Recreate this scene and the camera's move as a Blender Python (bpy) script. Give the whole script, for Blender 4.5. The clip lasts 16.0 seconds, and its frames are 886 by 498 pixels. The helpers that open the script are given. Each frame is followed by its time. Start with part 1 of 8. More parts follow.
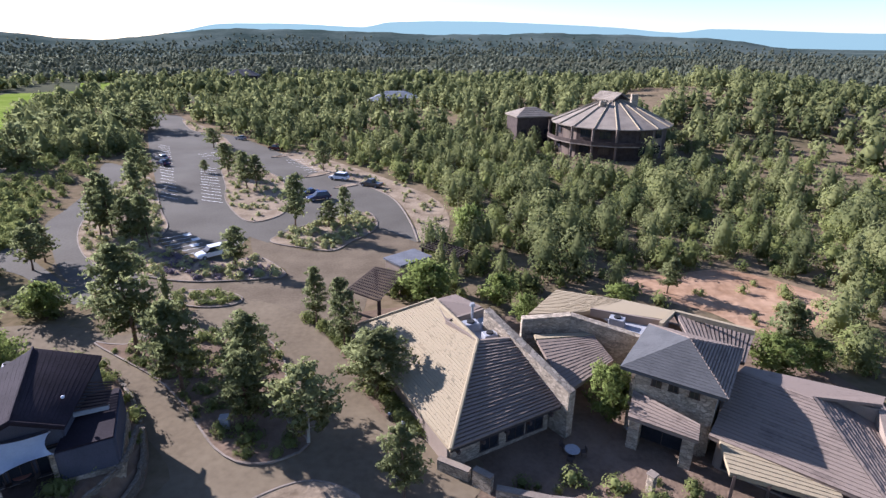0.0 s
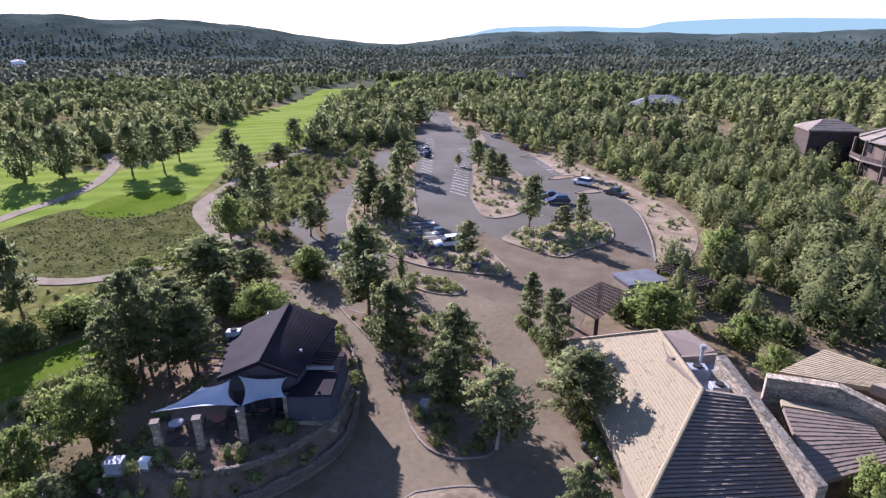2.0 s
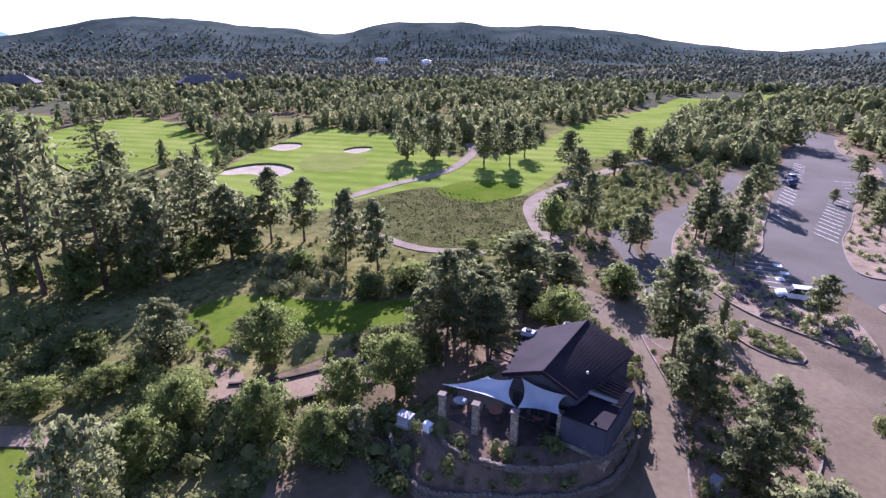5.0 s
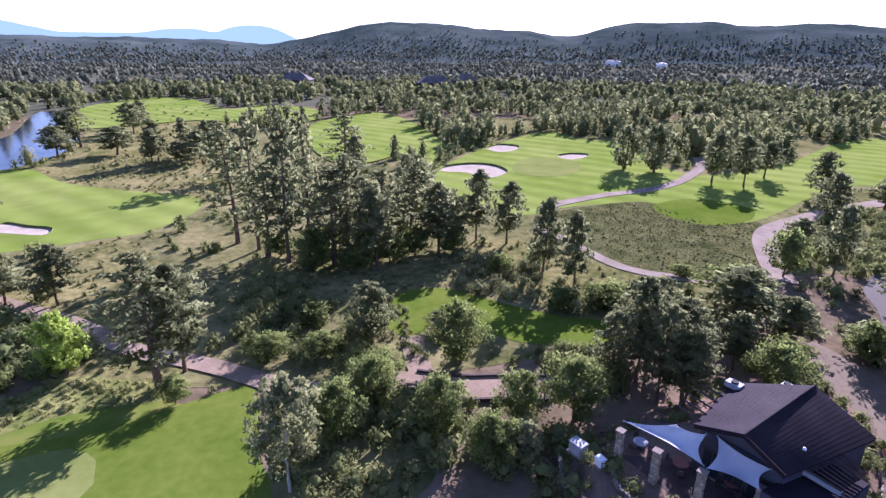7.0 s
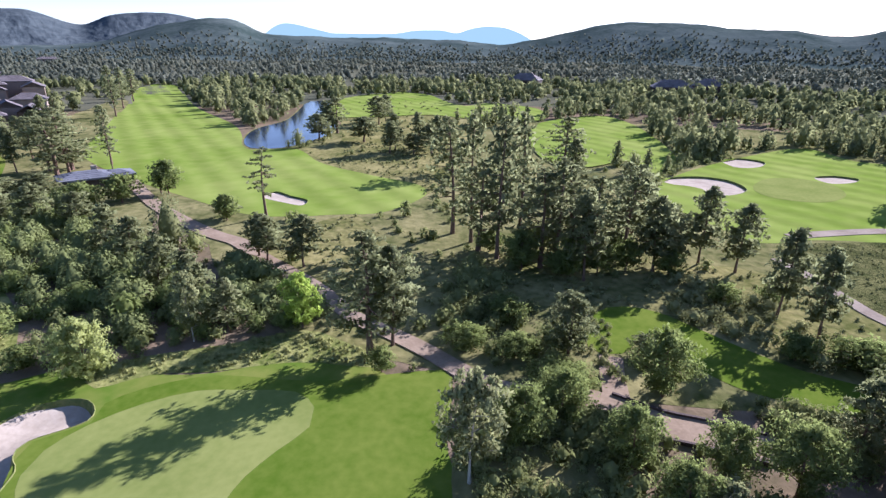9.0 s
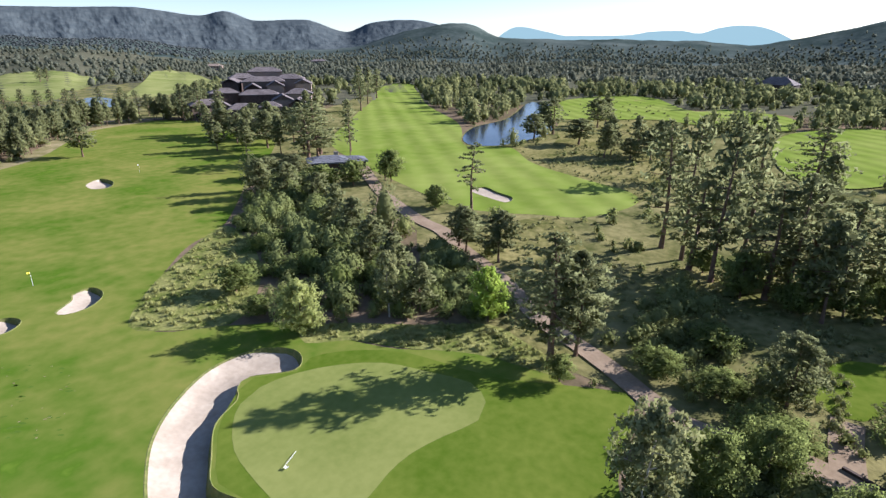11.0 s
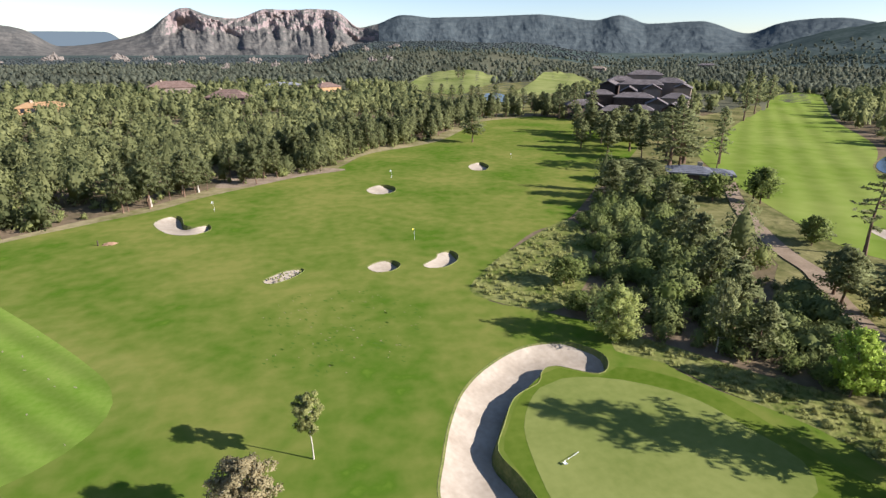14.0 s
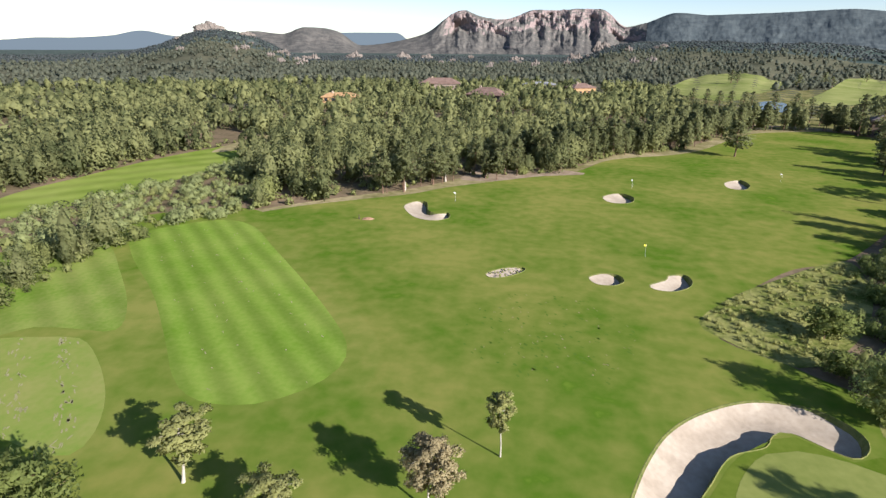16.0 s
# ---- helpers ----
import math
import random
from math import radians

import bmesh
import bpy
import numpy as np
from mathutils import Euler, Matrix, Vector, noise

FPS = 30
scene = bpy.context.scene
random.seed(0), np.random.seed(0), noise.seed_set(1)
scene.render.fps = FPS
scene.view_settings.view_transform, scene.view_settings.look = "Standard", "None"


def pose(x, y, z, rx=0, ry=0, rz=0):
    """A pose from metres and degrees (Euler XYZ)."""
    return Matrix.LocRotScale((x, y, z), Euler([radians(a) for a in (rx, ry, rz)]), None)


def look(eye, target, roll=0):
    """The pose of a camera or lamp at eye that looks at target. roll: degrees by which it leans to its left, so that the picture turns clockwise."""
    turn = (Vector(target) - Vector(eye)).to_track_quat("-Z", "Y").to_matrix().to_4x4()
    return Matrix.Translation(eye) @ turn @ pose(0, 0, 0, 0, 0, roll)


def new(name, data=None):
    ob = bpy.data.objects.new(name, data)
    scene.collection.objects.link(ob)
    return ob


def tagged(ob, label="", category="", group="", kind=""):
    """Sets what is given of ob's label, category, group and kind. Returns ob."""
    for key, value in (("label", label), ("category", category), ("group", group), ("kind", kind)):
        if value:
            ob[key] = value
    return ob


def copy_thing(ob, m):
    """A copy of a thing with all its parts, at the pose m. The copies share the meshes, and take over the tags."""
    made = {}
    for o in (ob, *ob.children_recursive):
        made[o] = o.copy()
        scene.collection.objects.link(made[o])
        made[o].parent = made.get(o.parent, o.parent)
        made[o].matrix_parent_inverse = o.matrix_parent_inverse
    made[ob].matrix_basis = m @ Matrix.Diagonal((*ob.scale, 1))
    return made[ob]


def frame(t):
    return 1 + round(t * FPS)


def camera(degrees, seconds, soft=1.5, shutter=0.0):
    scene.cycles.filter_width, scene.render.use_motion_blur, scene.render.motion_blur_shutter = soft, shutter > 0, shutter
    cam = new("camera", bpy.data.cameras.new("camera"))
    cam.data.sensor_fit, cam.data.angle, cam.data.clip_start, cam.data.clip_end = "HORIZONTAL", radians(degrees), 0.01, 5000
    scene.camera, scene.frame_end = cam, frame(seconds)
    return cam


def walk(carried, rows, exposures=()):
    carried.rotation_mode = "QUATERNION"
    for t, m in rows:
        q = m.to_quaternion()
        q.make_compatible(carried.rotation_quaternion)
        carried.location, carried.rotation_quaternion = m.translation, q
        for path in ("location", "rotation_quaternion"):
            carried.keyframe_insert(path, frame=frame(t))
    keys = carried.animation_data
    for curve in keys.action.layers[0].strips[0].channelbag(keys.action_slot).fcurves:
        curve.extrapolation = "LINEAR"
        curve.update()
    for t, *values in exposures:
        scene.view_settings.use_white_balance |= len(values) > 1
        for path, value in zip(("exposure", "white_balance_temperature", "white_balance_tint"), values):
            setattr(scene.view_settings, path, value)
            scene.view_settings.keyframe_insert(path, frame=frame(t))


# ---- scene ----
cam = camera(78.0, 16.0, 1.4)
PATH = [
    (0.0, (-0.001, -0.000, 31.500), (-0.006, 46.745, 13.754), 0.56),
    (0.5, (0.357, 0.830, 31.275), (-5.780, 47.180, 13.554), 0.46),
    (1.0, (0.742, 1.550, 31.183), (-11.253, 46.735, 13.450), 0.09),
    (1.5, (1.061, 2.112, 31.261), (-15.819, 45.722, 13.563), -0.18),
    (2.0, (1.181, 2.539, 31.416), (-19.630, 44.429, 13.750), -0.23),
    (2.5, (1.054, 2.904, 31.500), (-23.403, 42.824, 13.942), -0.16),
    (3.0, (0.727, 3.277, 31.434), (-27.475, 40.717, 14.029), -0.03),
    (3.5, (0.319, 3.660, 31.280), (-31.699, 37.955, 13.997), -0.02),
    (4.0, (-0.018, 4.012, 31.200), (-35.591, 34.614, 13.936), 0.10),
    (6.5, (-0.275, 5.445, 32.334), (-46.083, 15.494, 14.993), 0.48),
    (7.0, (-0.497, 5.515, 32.416), (-47.098, 10.876, 15.107), 0.35),
    (7.5, (-0.780, 5.378, 32.425), (-47.645, 5.876, 15.004), 0.42),
    (8.0, (-1.017, 5.115, 32.447), (-47.654, 0.850, 14.930), 0.53),
    (8.5, (-1.150, 4.905, 32.525), (-47.202, -3.716, 15.063), 0.64),
    (9.0, (-1.286, 4.830, 32.573), (-46.367, -8.003, 15.165), 0.68),
    (11.5, (-3.424, 5.216, 31.566), (-37.090, -27.431, 14.222), 0.07),
    (12.0, (-3.688, 5.214, 31.417), (-33.831, -30.679, 14.008), 0.07),
    (12.5, (-3.752, 5.312, 31.424), (-29.892, -33.544, 13.905), 0.07),
    (13.0, (-3.692, 5.500, 31.559), (-25.360, -36.045, 14.108), -0.05),
    (13.5, (-3.731, 5.592, 31.652), (-20.780, -38.114, 14.357), 0.00),
    (14.0, (-3.968, 5.521, 31.636), (-16.031, -39.870, 14.485), 0.10),
    (14.5, (-4.287, 5.390, 31.623), (-11.315, -41.060, 14.505), 0.20),
    (15.0, (-4.549, 5.269, 31.725), (-6.456, -41.656, 14.566), 0.24),
    (15.5, (-4.727, 5.181, 31.936), (-1.422, -41.645, 14.717), 0.37),
    (16.0, (-4.855, 5.138, 32.204), (3.561, -41.026, 14.940), 0.44),
]
EXPOSURES = [(0.0, 1.38, 5500, 25), (4.0, 1.53, 5350, 42), (7.0, 1.61, 5250, 47), (8.5, 1.55, 5280, 35), (11.5, 1.26, 5750, 20), (16.0, 1.12, 6050, 17)]
walk(cam, [(t, look(eye, target, roll)) for t, eye, target, roll in PATH], EXPOSURES)

# ---- sky and sun ----
SUN_YAW, SUN_UP = 58.0, 25.0          # degrees left of +y, degrees above the horizon
world = bpy.data.worlds.new("sky")
world.use_nodes = True
scene.world = world
wn = world.node_tree.nodes
sky = wn.new("ShaderNodeTexSky")
sky.sky_type = "NISHITA"
sky.sun_disc = False
sky.sun_elevation = radians(SUN_UP)
sky.sun_rotation = radians(-SUN_YAW)
sky.altitude = 1500
sky.dust_density = 0.8
wn["Background"].inputs["Strength"].default_value = 0.072
world.node_tree.links.new(sky.outputs[0], wn["Background"].inputs["Color"])
sun_data = bpy.data.lights.new("sun", "SUN")
sun_data.energy, sun_data.angle, sun_data.color = 5.0, radians(0.53), (1.0, 0.93, 0.82)
sun = new("sun", sun_data)
sun.matrix_world = look(
    (-math.sin(radians(SUN_YAW)) * 100, math.cos(radians(SUN_YAW)) * 100, math.tan(radians(SUN_UP)) * 100), (0, 0, 0))

# ---- materials ----
def material(name, low, high, rough=0.9, scale=1.0, fine=8.0, bump=0.0, metal=0.0, spread=0.0, leaf=0.0, mid=None, gain=1.0, spec=0.25):
    """A surface whose colour wanders between two tones at two scales. scale: cycles per metre of the large tone; fine: of the grain; spread: how far single
    pieces differ; leaf: the share of light that passes through."""
    m = bpy.data.materials.new(name)
    m.use_nodes = True
    nt, n = m.node_tree, m.node_tree.nodes
    bsdf = n["Principled BSDF"]
    bsdf.inputs["Roughness"].default_value = rough
    bsdf.inputs["Metallic"].default_value = metal
    bsdf.inputs["Specular IOR Level"].default_value = spec
    co = n.new("ShaderNodeTexCoord")
    big, small = n.new("ShaderNodeTexNoise"), n.new("ShaderNodeTexNoise")
    for tex, s, d in ((big, scale, 3.0), (small, fine, 4.0)):
        tex.inputs["Scale"].default_value, tex.inputs["Detail"].default_value = s, d
        nt.links.new(co.outputs["Object"], tex.inputs["Vector"])
    add = n.new("ShaderNodeMath")
    add.operation = "MULTIPLY_ADD"
    nt.links.new(small.outputs["Fac"], add.inputs[0])
    add.inputs[1].default_value = 0.6
    nt.links.new(big.outputs["Fac"], add.inputs[2])
    value = add.outputs[0]
    if spread:
        geo, info = n.new("ShaderNodeNewGeometry"), n.new("ShaderNodeObjectInfo")
        for source, share in ((geo.outputs["Random Per Island"], 0.5), (info.outputs["Random"], 0.7)):
            more = n.new("ShaderNodeMath")
            more.operation = "MULTIPLY_ADD"
            nt.links.new(source, more.inputs[0])
            more.inputs[1].default_value = spread * share
            nt.links.new(value, more.inputs[2])
            value = more.outputs[0]
    ramp = n.new("ShaderNodeValToRGB")
    ramp.color_ramp.elements[0].position, ramp.color_ramp.elements[1].position = 0.81 - 0.31 / gain, 0.81 + 0.31 / gain + spread * 0.6
    if ramp.color_ramp.elements[1].position > 1.0:
        span = n.new("ShaderNodeMapRange")
        span.inputs["From Min"].default_value, span.inputs["From Max"].default_value = 0.81 - 0.31 / gain, 0.81 + 0.31 / gain + spread * 0.6
        nt.links.new(value, span.inputs["Value"])
        value = span.outputs[0]
        ramp.color_ramp.elements[0].position, ramp.color_ramp.elements[1].position = 0.05, 0.95
    ramp.color_ramp.elements[0].color, ramp.color_ramp.elements[1].color = (*low, 1), (*high, 1)
    if mid:
        ramp.color_ramp.elements.new(0.5).color = (*mid, 1)
    nt.links.new(value, ramp.inputs["Fac"])
    nt.links.new(ramp.outputs["Color"], bsdf.inputs["Base Color"])
    if bump:
        b = n.new("ShaderNodeBump")
        b.inputs["Strength"].default_value, b.inputs["Distance"].default_value = 0.8, bump
        nt.links.new(small.outputs["Fac"], b.inputs["Height"])
        nt.links.new(b.outputs[0], bsdf.inputs["Normal"])
    if leaf:
        mix, thin = n.new("ShaderNodeMixShader"), n.new("ShaderNodeBsdfTranslucent")
        mix.inputs[0].default_value = leaf
        nt.links.new(ramp.outputs["Color"], thin.inputs["Color"])
        nt.links.new(bsdf.outputs[0], mix.inputs[1])
        nt.links.new(thin.outputs[0], mix.inputs[2])
        nt.links.new(mix.outputs[0], n["Material Output"].inputs["Surface"])
    return m


def striped(m, turn, width, amount):
    """Adds mowing stripes of that width in metres to a turf material."""
    nt, n = m.node_tree, m.node_tree.nodes
    co, turned, wave = n.new("ShaderNodeTexCoord"), n.new("ShaderNodeMapping"), n.new("ShaderNodeTexWave")
    turned.inputs["Rotation"].default_value = (0, 0, radians(turn))
    wave.inputs["Scale"].default_value = 0.157 / width
    wave.inputs["Distortion"].default_value, wave.inputs["Detail"].default_value = 0.6, 1.0
    nt.links.new(co.outputs["Object"], turned.inputs["Vector"])
    nt.links.new(turned.outputs[0], wave.inputs["Vector"])
    ramp = [x for x in n if x.bl_idname == "ShaderNodeValToRGB"][0]
    span = n.new("ShaderNodeMapRange")
    span.inputs["To Min"].default_value, span.inputs["To Max"].default_value = 1 - amount, 1 + amount
    nt.links.new(wave.outputs["Fac"], span.inputs["Value"])
    mul = n.new("ShaderNodeVectorMath")
    mul.operation = "MULTIPLY"
    nt.links.new(ramp.outputs["Color"], mul.inputs[0])
    nt.links.new(span.outputs[0], mul.inputs[1])
    nt.links.new(mul.outputs[0], n["Principled BSDF"].inputs["Base Color"])
    return m


def laid(m, scale, joint):
    """Adds single stones of random tone with dark recessed joints. scale: stones per metre."""
    nt, n = m.node_tree, m.node_tree.nodes
    co, flat, cell, edge = (n.new(i) for i in ("ShaderNodeTexCoord", "ShaderNodeMapping", "ShaderNodeTexVoronoi", "ShaderNodeTexVoronoi"))
    flat.inputs["Scale"].default_value = (1, 1, 1.9)
    edge.feature = "DISTANCE_TO_EDGE"
    nt.links.new(co.outputs["Object"], flat.inputs["Vector"])
    for tex in (cell, edge):
        tex.inputs["Scale"].default_value = scale
        nt.links.new(flat.outputs[0], tex.inputs["Vector"])
    ramp = [x for x in n if x.bl_idname == "ShaderNodeValToRGB"][0]
    bw, tone, gap, mul, mul2 = (n.new(i) for i in ("ShaderNodeSeparateColor", "ShaderNodeMapRange", "ShaderNodeMapRange", "ShaderNodeVectorMath", "ShaderNodeVectorMath"))
    nt.links.new(cell.outputs["Color"], bw.inputs[0])
    nt.links.new(bw.outputs[0], tone.inputs["Value"])
    tone.inputs["To Min"].default_value, tone.inputs["To Max"].default_value = 0.68, 1.3
    gap.inputs["From Max"].default_value, gap.inputs["To Min"].default_value = joint, 0.5
    nt.links.new(edge.outputs["Distance"], gap.inputs["Value"])
    mul.operation = mul2.operation = "MULTIPLY"
    nt.links.new(ramp.outputs["Color"], mul.inputs[0])
    nt.links.new(tone.outputs[0], mul.inputs[1])
    nt.links.new(mul.outputs[0], mul2.inputs[0])
    nt.links.new(gap.outputs[0], mul2.inputs[1])
    nt.links.new(mul2.outputs[0], n["Principled BSDF"].inputs["Base Color"])
    b = n.new("ShaderNodeBump")
    b.inputs["Strength"].default_value, b.inputs["Distance"].default_value = 1.0, 0.12
    nt.links.new(gap.outputs[0], b.inputs["Height"])
    nt.links.new(b.outputs[0], n["Principled BSDF"].inputs["Normal"])
    return m


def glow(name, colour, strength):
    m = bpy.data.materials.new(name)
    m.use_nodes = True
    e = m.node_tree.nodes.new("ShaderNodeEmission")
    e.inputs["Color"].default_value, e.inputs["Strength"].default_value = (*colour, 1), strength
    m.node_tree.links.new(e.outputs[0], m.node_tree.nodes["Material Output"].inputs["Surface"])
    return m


M_SOIL = material("granite soil and litter", (0.032, 0.036, 0.016), (0.216, 0.16, 0.104), scale=0.06, fine=0.7, bump=0.2, mid=(0.08, 0.072, 0.036), spec=0.0)
M_ROUGH = material("dry rough grass", (0.078, 0.088, 0.024), (0.25, 0.222, 0.088), scale=0.1, fine=0.8, bump=0.3, mid=(0.14, 0.143, 0.046), gain=1.3, spec=0.0)
M_SCRUB = material("green scrub slope", (0.038, 0.047, 0.015), (0.135, 0.132, 0.05), scale=0.3, fine=2.0, bump=0.5, mid=(0.072, 0.08, 0.027), gain=1.3, spec=0.0)
M_TURF = material("range turf", (0.072, 0.134, 0.012), (0.19, 0.196, 0.046), scale=0.05, fine=0.42, bump=0.0, mid=(0.107, 0.172, 0.0185), gain=1.3, spec=0.0)
M_FAIRWAY = striped(material("fairway turf", (0.122, 0.186, 0.022), (0.215, 0.258, 0.06), scale=0.03, fine=0.2, bump=0.0, spec=0.0), 43, 4.2, 0.11)
M_PALEFAIRWAY = material("pale fairway turf", (0.15, 0.185, 0.05), (0.26, 0.27, 0.1), scale=0.02, fine=0.09, bump=0.02, mid=(0.185, 0.225, 0.06), gain=1.3, spec=0.0)
M_FRINGE = material("fringe turf", (0.07, 0.118, 0.0105), (0.128, 0.164, 0.025), scale=0.1, fine=1.0, bump=0.03, gain=1.3, spec=0.0)
M_MOWN = striped(material("mown tee turf", (0.108, 0.192, 0.0192), (0.176, 0.24, 0.044), scale=0.1, fine=1.5, bump=0.01, spec=0.0), -43.3, 1.75, 0.15)
M_MOWN_WEST = striped(material("mown turf", (0.104, 0.184, 0.0192), (0.192, 0.232, 0.056), scale=0.1, fine=1.5, bump=0.01, spec=0.0), -50.0, 2.0, 0.11)
M_SURROUND = material("turf round the tees", (0.076, 0.138, 0.0125), (0.19, 0.2, 0.048), scale=0.05, fine=0.42, bump=0.0, mid=(0.112, 0.178, 0.019), gain=1.3, spec=0.0)
M_TEE = material("worn tee turf", (0.112, 0.192, 0.024), (0.224, 0.24, 0.068), scale=0.2, fine=1.2, bump=0.01, mid=(0.144, 0.22, 0.0336), spec=0.0)
M_GREEN = material("putting green", (0.146, 0.178, 0.042), (0.208, 0.23, 0.065), scale=0.12, fine=1.2, bump=0.0, gain=1.2, spec=0.0)
M_GRASSY = material("long green and yellow grass", (0.08, 0.108, 0.02), (0.256, 0.252, 0.088), scale=0.25, fine=1.5, bump=0.25, mid=(0.144, 0.164, 0.04), gain=1.4, spec=0.0)
M_SAND = material("bunker sand", (0.29, 0.242, 0.18), (0.42, 0.362, 0.28), scale=0.35, fine=2.0, bump=0.03, spec=0.0)
M_LIP = material("bunker lip turf", (0.064, 0.096, 0.016), (0.16, 0.16, 0.048), scale=1.0, fine=4.0, bump=0.08)
M_ASPHALT = material("asphalt", (0.088, 0.079, 0.064), (0.136, 0.124, 0.102), scale=0.08, fine=3.0, bump=0.01, spec=0.05)
M_PAVER = material("rose pavers", (0.104, 0.08, 0.053), (0.174, 0.137, 0.092), scale=0.25, fine=3.0, bump=0.02, spec=0.05)
M_CONCRETE = material("tinted concrete drive", (0.118, 0.091, 0.059), (0.195, 0.155, 0.102), scale=0.1, fine=1.5, bump=0.01, spec=0.05)
M_PATH = material("cart path concrete", (0.2, 0.163, 0.12), (0.31, 0.26, 0.2), scale=0.3, fine=3.0, bump=0.01, spec=0.0)
M_ROSEPATH = material("pinkish path concrete", (0.2, 0.15, 0.1), (0.31, 0.24, 0.165), scale=0.3, fine=3.0, bump=0.01, spec=0.0)
M_KERB = material("kerb concrete", (0.16, 0.128, 0.1), (0.272, 0.224, 0.176), scale=0.5, fine=5.0, bump=0.01)
M_BED = material("decomposed granite bed", (0.16, 0.12, 0.08), (0.33, 0.262, 0.185), scale=0.3, fine=2.5, bump=0.1, spec=0.0)
M_MULCH = material("reddish bark mulch and litter", (0.064, 0.048, 0.0344), (0.208, 0.148, 0.104), scale=0.4, fine=2.5, bump=0.1, mid=(0.124, 0.0896, 0.064), spec=0.0)
M_FLOOR = material("open forest floor of soil and dry grass", (0.05, 0.058, 0.04), (0.115, 0.112, 0.072), scale=0.01, fine=0.08, bump=0.5, mid=(0.075, 0.082, 0.053), spec=0.0)
# the bluish tone of the hill floor stands in for distance haze
M_HAZEFLOOR = material("far hill brush and pines with painted haze", (0.04, 0.058, 0.05), (0.098, 0.12, 0.105), scale=0.01, fine=0.1, bump=0.0, gain=1.5, spec=0.0)
M_COURSE = material("unmown course grass", (0.062, 0.075, 0.022), (0.235, 0.212, 0.09), scale=0.08, fine=0.6, bump=0.3, mid=(0.128, 0.134, 0.044), gain=1.25, spec=0.0)
M_DRY = material("pale dry grass", (0.136, 0.132, 0.048), (0.336, 0.28, 0.16), scale=0.08, fine=0.6, bump=0.1, mid=(0.192, 0.184, 0.08), gain=1.3, spec=0.0)
M_GREYROOF = material("blue-grey shingle roof", (0.092, 0.096, 0.108), (0.16, 0.168, 0.184), scale=0.5, fine=5.0, bump=0.02)
M_SCRAPE = material("sanded divots", (0.2, 0.205, 0.08), (0.3, 0.28, 0.15), scale=0.5, fine=4.0, spec=0.0)
M_WORN = material("regrown dark turf", (0.0624, 0.118, 0.016), (0.092, 0.148, 0.0208), scale=0.3, fine=2.0, spec=0.0)
# near-black base that paints the shade lines between spaced tile courses
M_TILESHADE = material("painted shade between tile courses", (0.03, 0.025, 0.022), (0.055, 0.045, 0.04), scale=0.5, fine=4.0)
M_BARE = material("bare red earth", (0.24, 0.145, 0.085), (0.42, 0.275, 0.175), scale=0.15, fine=0.8, bump=0.2, gain=1.4, spec=0.0)
M_WATER = material("pond water", (0.016, 0.026, 0.042), (0.024, 0.036, 0.056), rough=0.14, scale=0.05, fine=0.4, spec=0.14)
M_ROCK = material("granite outcrop", (0.09, 0.077, 0.066), (0.21, 0.183, 0.156), scale=0.02, fine=0.15, bump=1.0, mid=(0.14, 0.122, 0.104), spec=0.0)
M_LINE = material("white line paint", (0.6, 0.6, 0.58), (0.8, 0.8, 0.78), scale=1.0, fine=8.0)
M_BARK = material("pine bark", (0.08, 0.048, 0.032), (0.208, 0.136, 0.088), scale=1.0, fine=9.0, bump=0.05)
M_PALE_BARK = material("pale bark", (0.32, 0.288, 0.224), (0.496, 0.456, 0.376), scale=1.0, fine=9.0, bump=0.02)
M_PINE = material("pine needles", (0.072, 0.09, 0.044), (0.225, 0.245, 0.112), scale=0.5, fine=2.0, spread=0.5, leaf=0.64, rough=1.0, spec=0.0)
M_OAK = material("oak leaves", (0.062, 0.088, 0.028), (0.22, 0.265, 0.082), scale=0.5, fine=2.0, spread=0.6, leaf=0.6, rough=1.0, spec=0.0)
M_LIME = material("fresh cottonwood leaves", (0.22, 0.33, 0.035), (0.42, 0.54, 0.1), scale=0.5, fine=2.0, spread=0.8, leaf=0.6, rough=1.0, spec=0.0)
M_WILLOW = material("pale willow leaves", (0.19, 0.235, 0.06), (0.4, 0.44, 0.15), scale=0.5, fine=2.0, spread=0.8, leaf=0.55, rough=1.0, spec=0.0)
M_GRAY = material("grey-green foliage", (0.0784, 0.0952, 0.0392), (0.252, 0.269, 0.118), scale=0.5, fine=2.0, spread=0.8, leaf=0.35, rough=1.0, spec=0.0)
M_SAPLING = material("sparse yellow-green foliage", (0.14, 0.16, 0.05), (0.34, 0.35, 0.135), scale=0.4, fine=2.0, spread=0.6, leaf=0.5, rough=1.0, spec=0.0)
M_WITHERED = material("withered tan leaves", (0.165, 0.142, 0.07), (0.385, 0.33, 0.185), scale=0.4, fine=2.0, spread=0.6, leaf=0.45, rough=1.0, spec=0.0)
M_FOREST = material("forest crowns", (0.082, 0.102, 0.044), (0.275, 0.288, 0.122), scale=0.09, fine=0.25, spread=0.15, leaf=0.52, rough=1.0, mid=(0.163, 0.183, 0.084), gain=1.9, spec=0.0)
M_THICKET = material("dark oak and pine thicket leaves", (0.0246, 0.0358, 0.0134), (0.179, 0.207, 0.0728), scale=0.1, fine=0.5, spread=1.0, leaf=0.25, rough=1.0, spec=0.0)
# far and hill crowns are paler and bluer: haze put into the colour
M_HAZEWOOD = material("far pine crowns with painted haze", (0.092, 0.106, 0.078), (0.18, 0.195, 0.138), scale=0.012, fine=0.1, spread=0.2, leaf=0.6, rough=1.0, gain=1.4, spec=0.0)
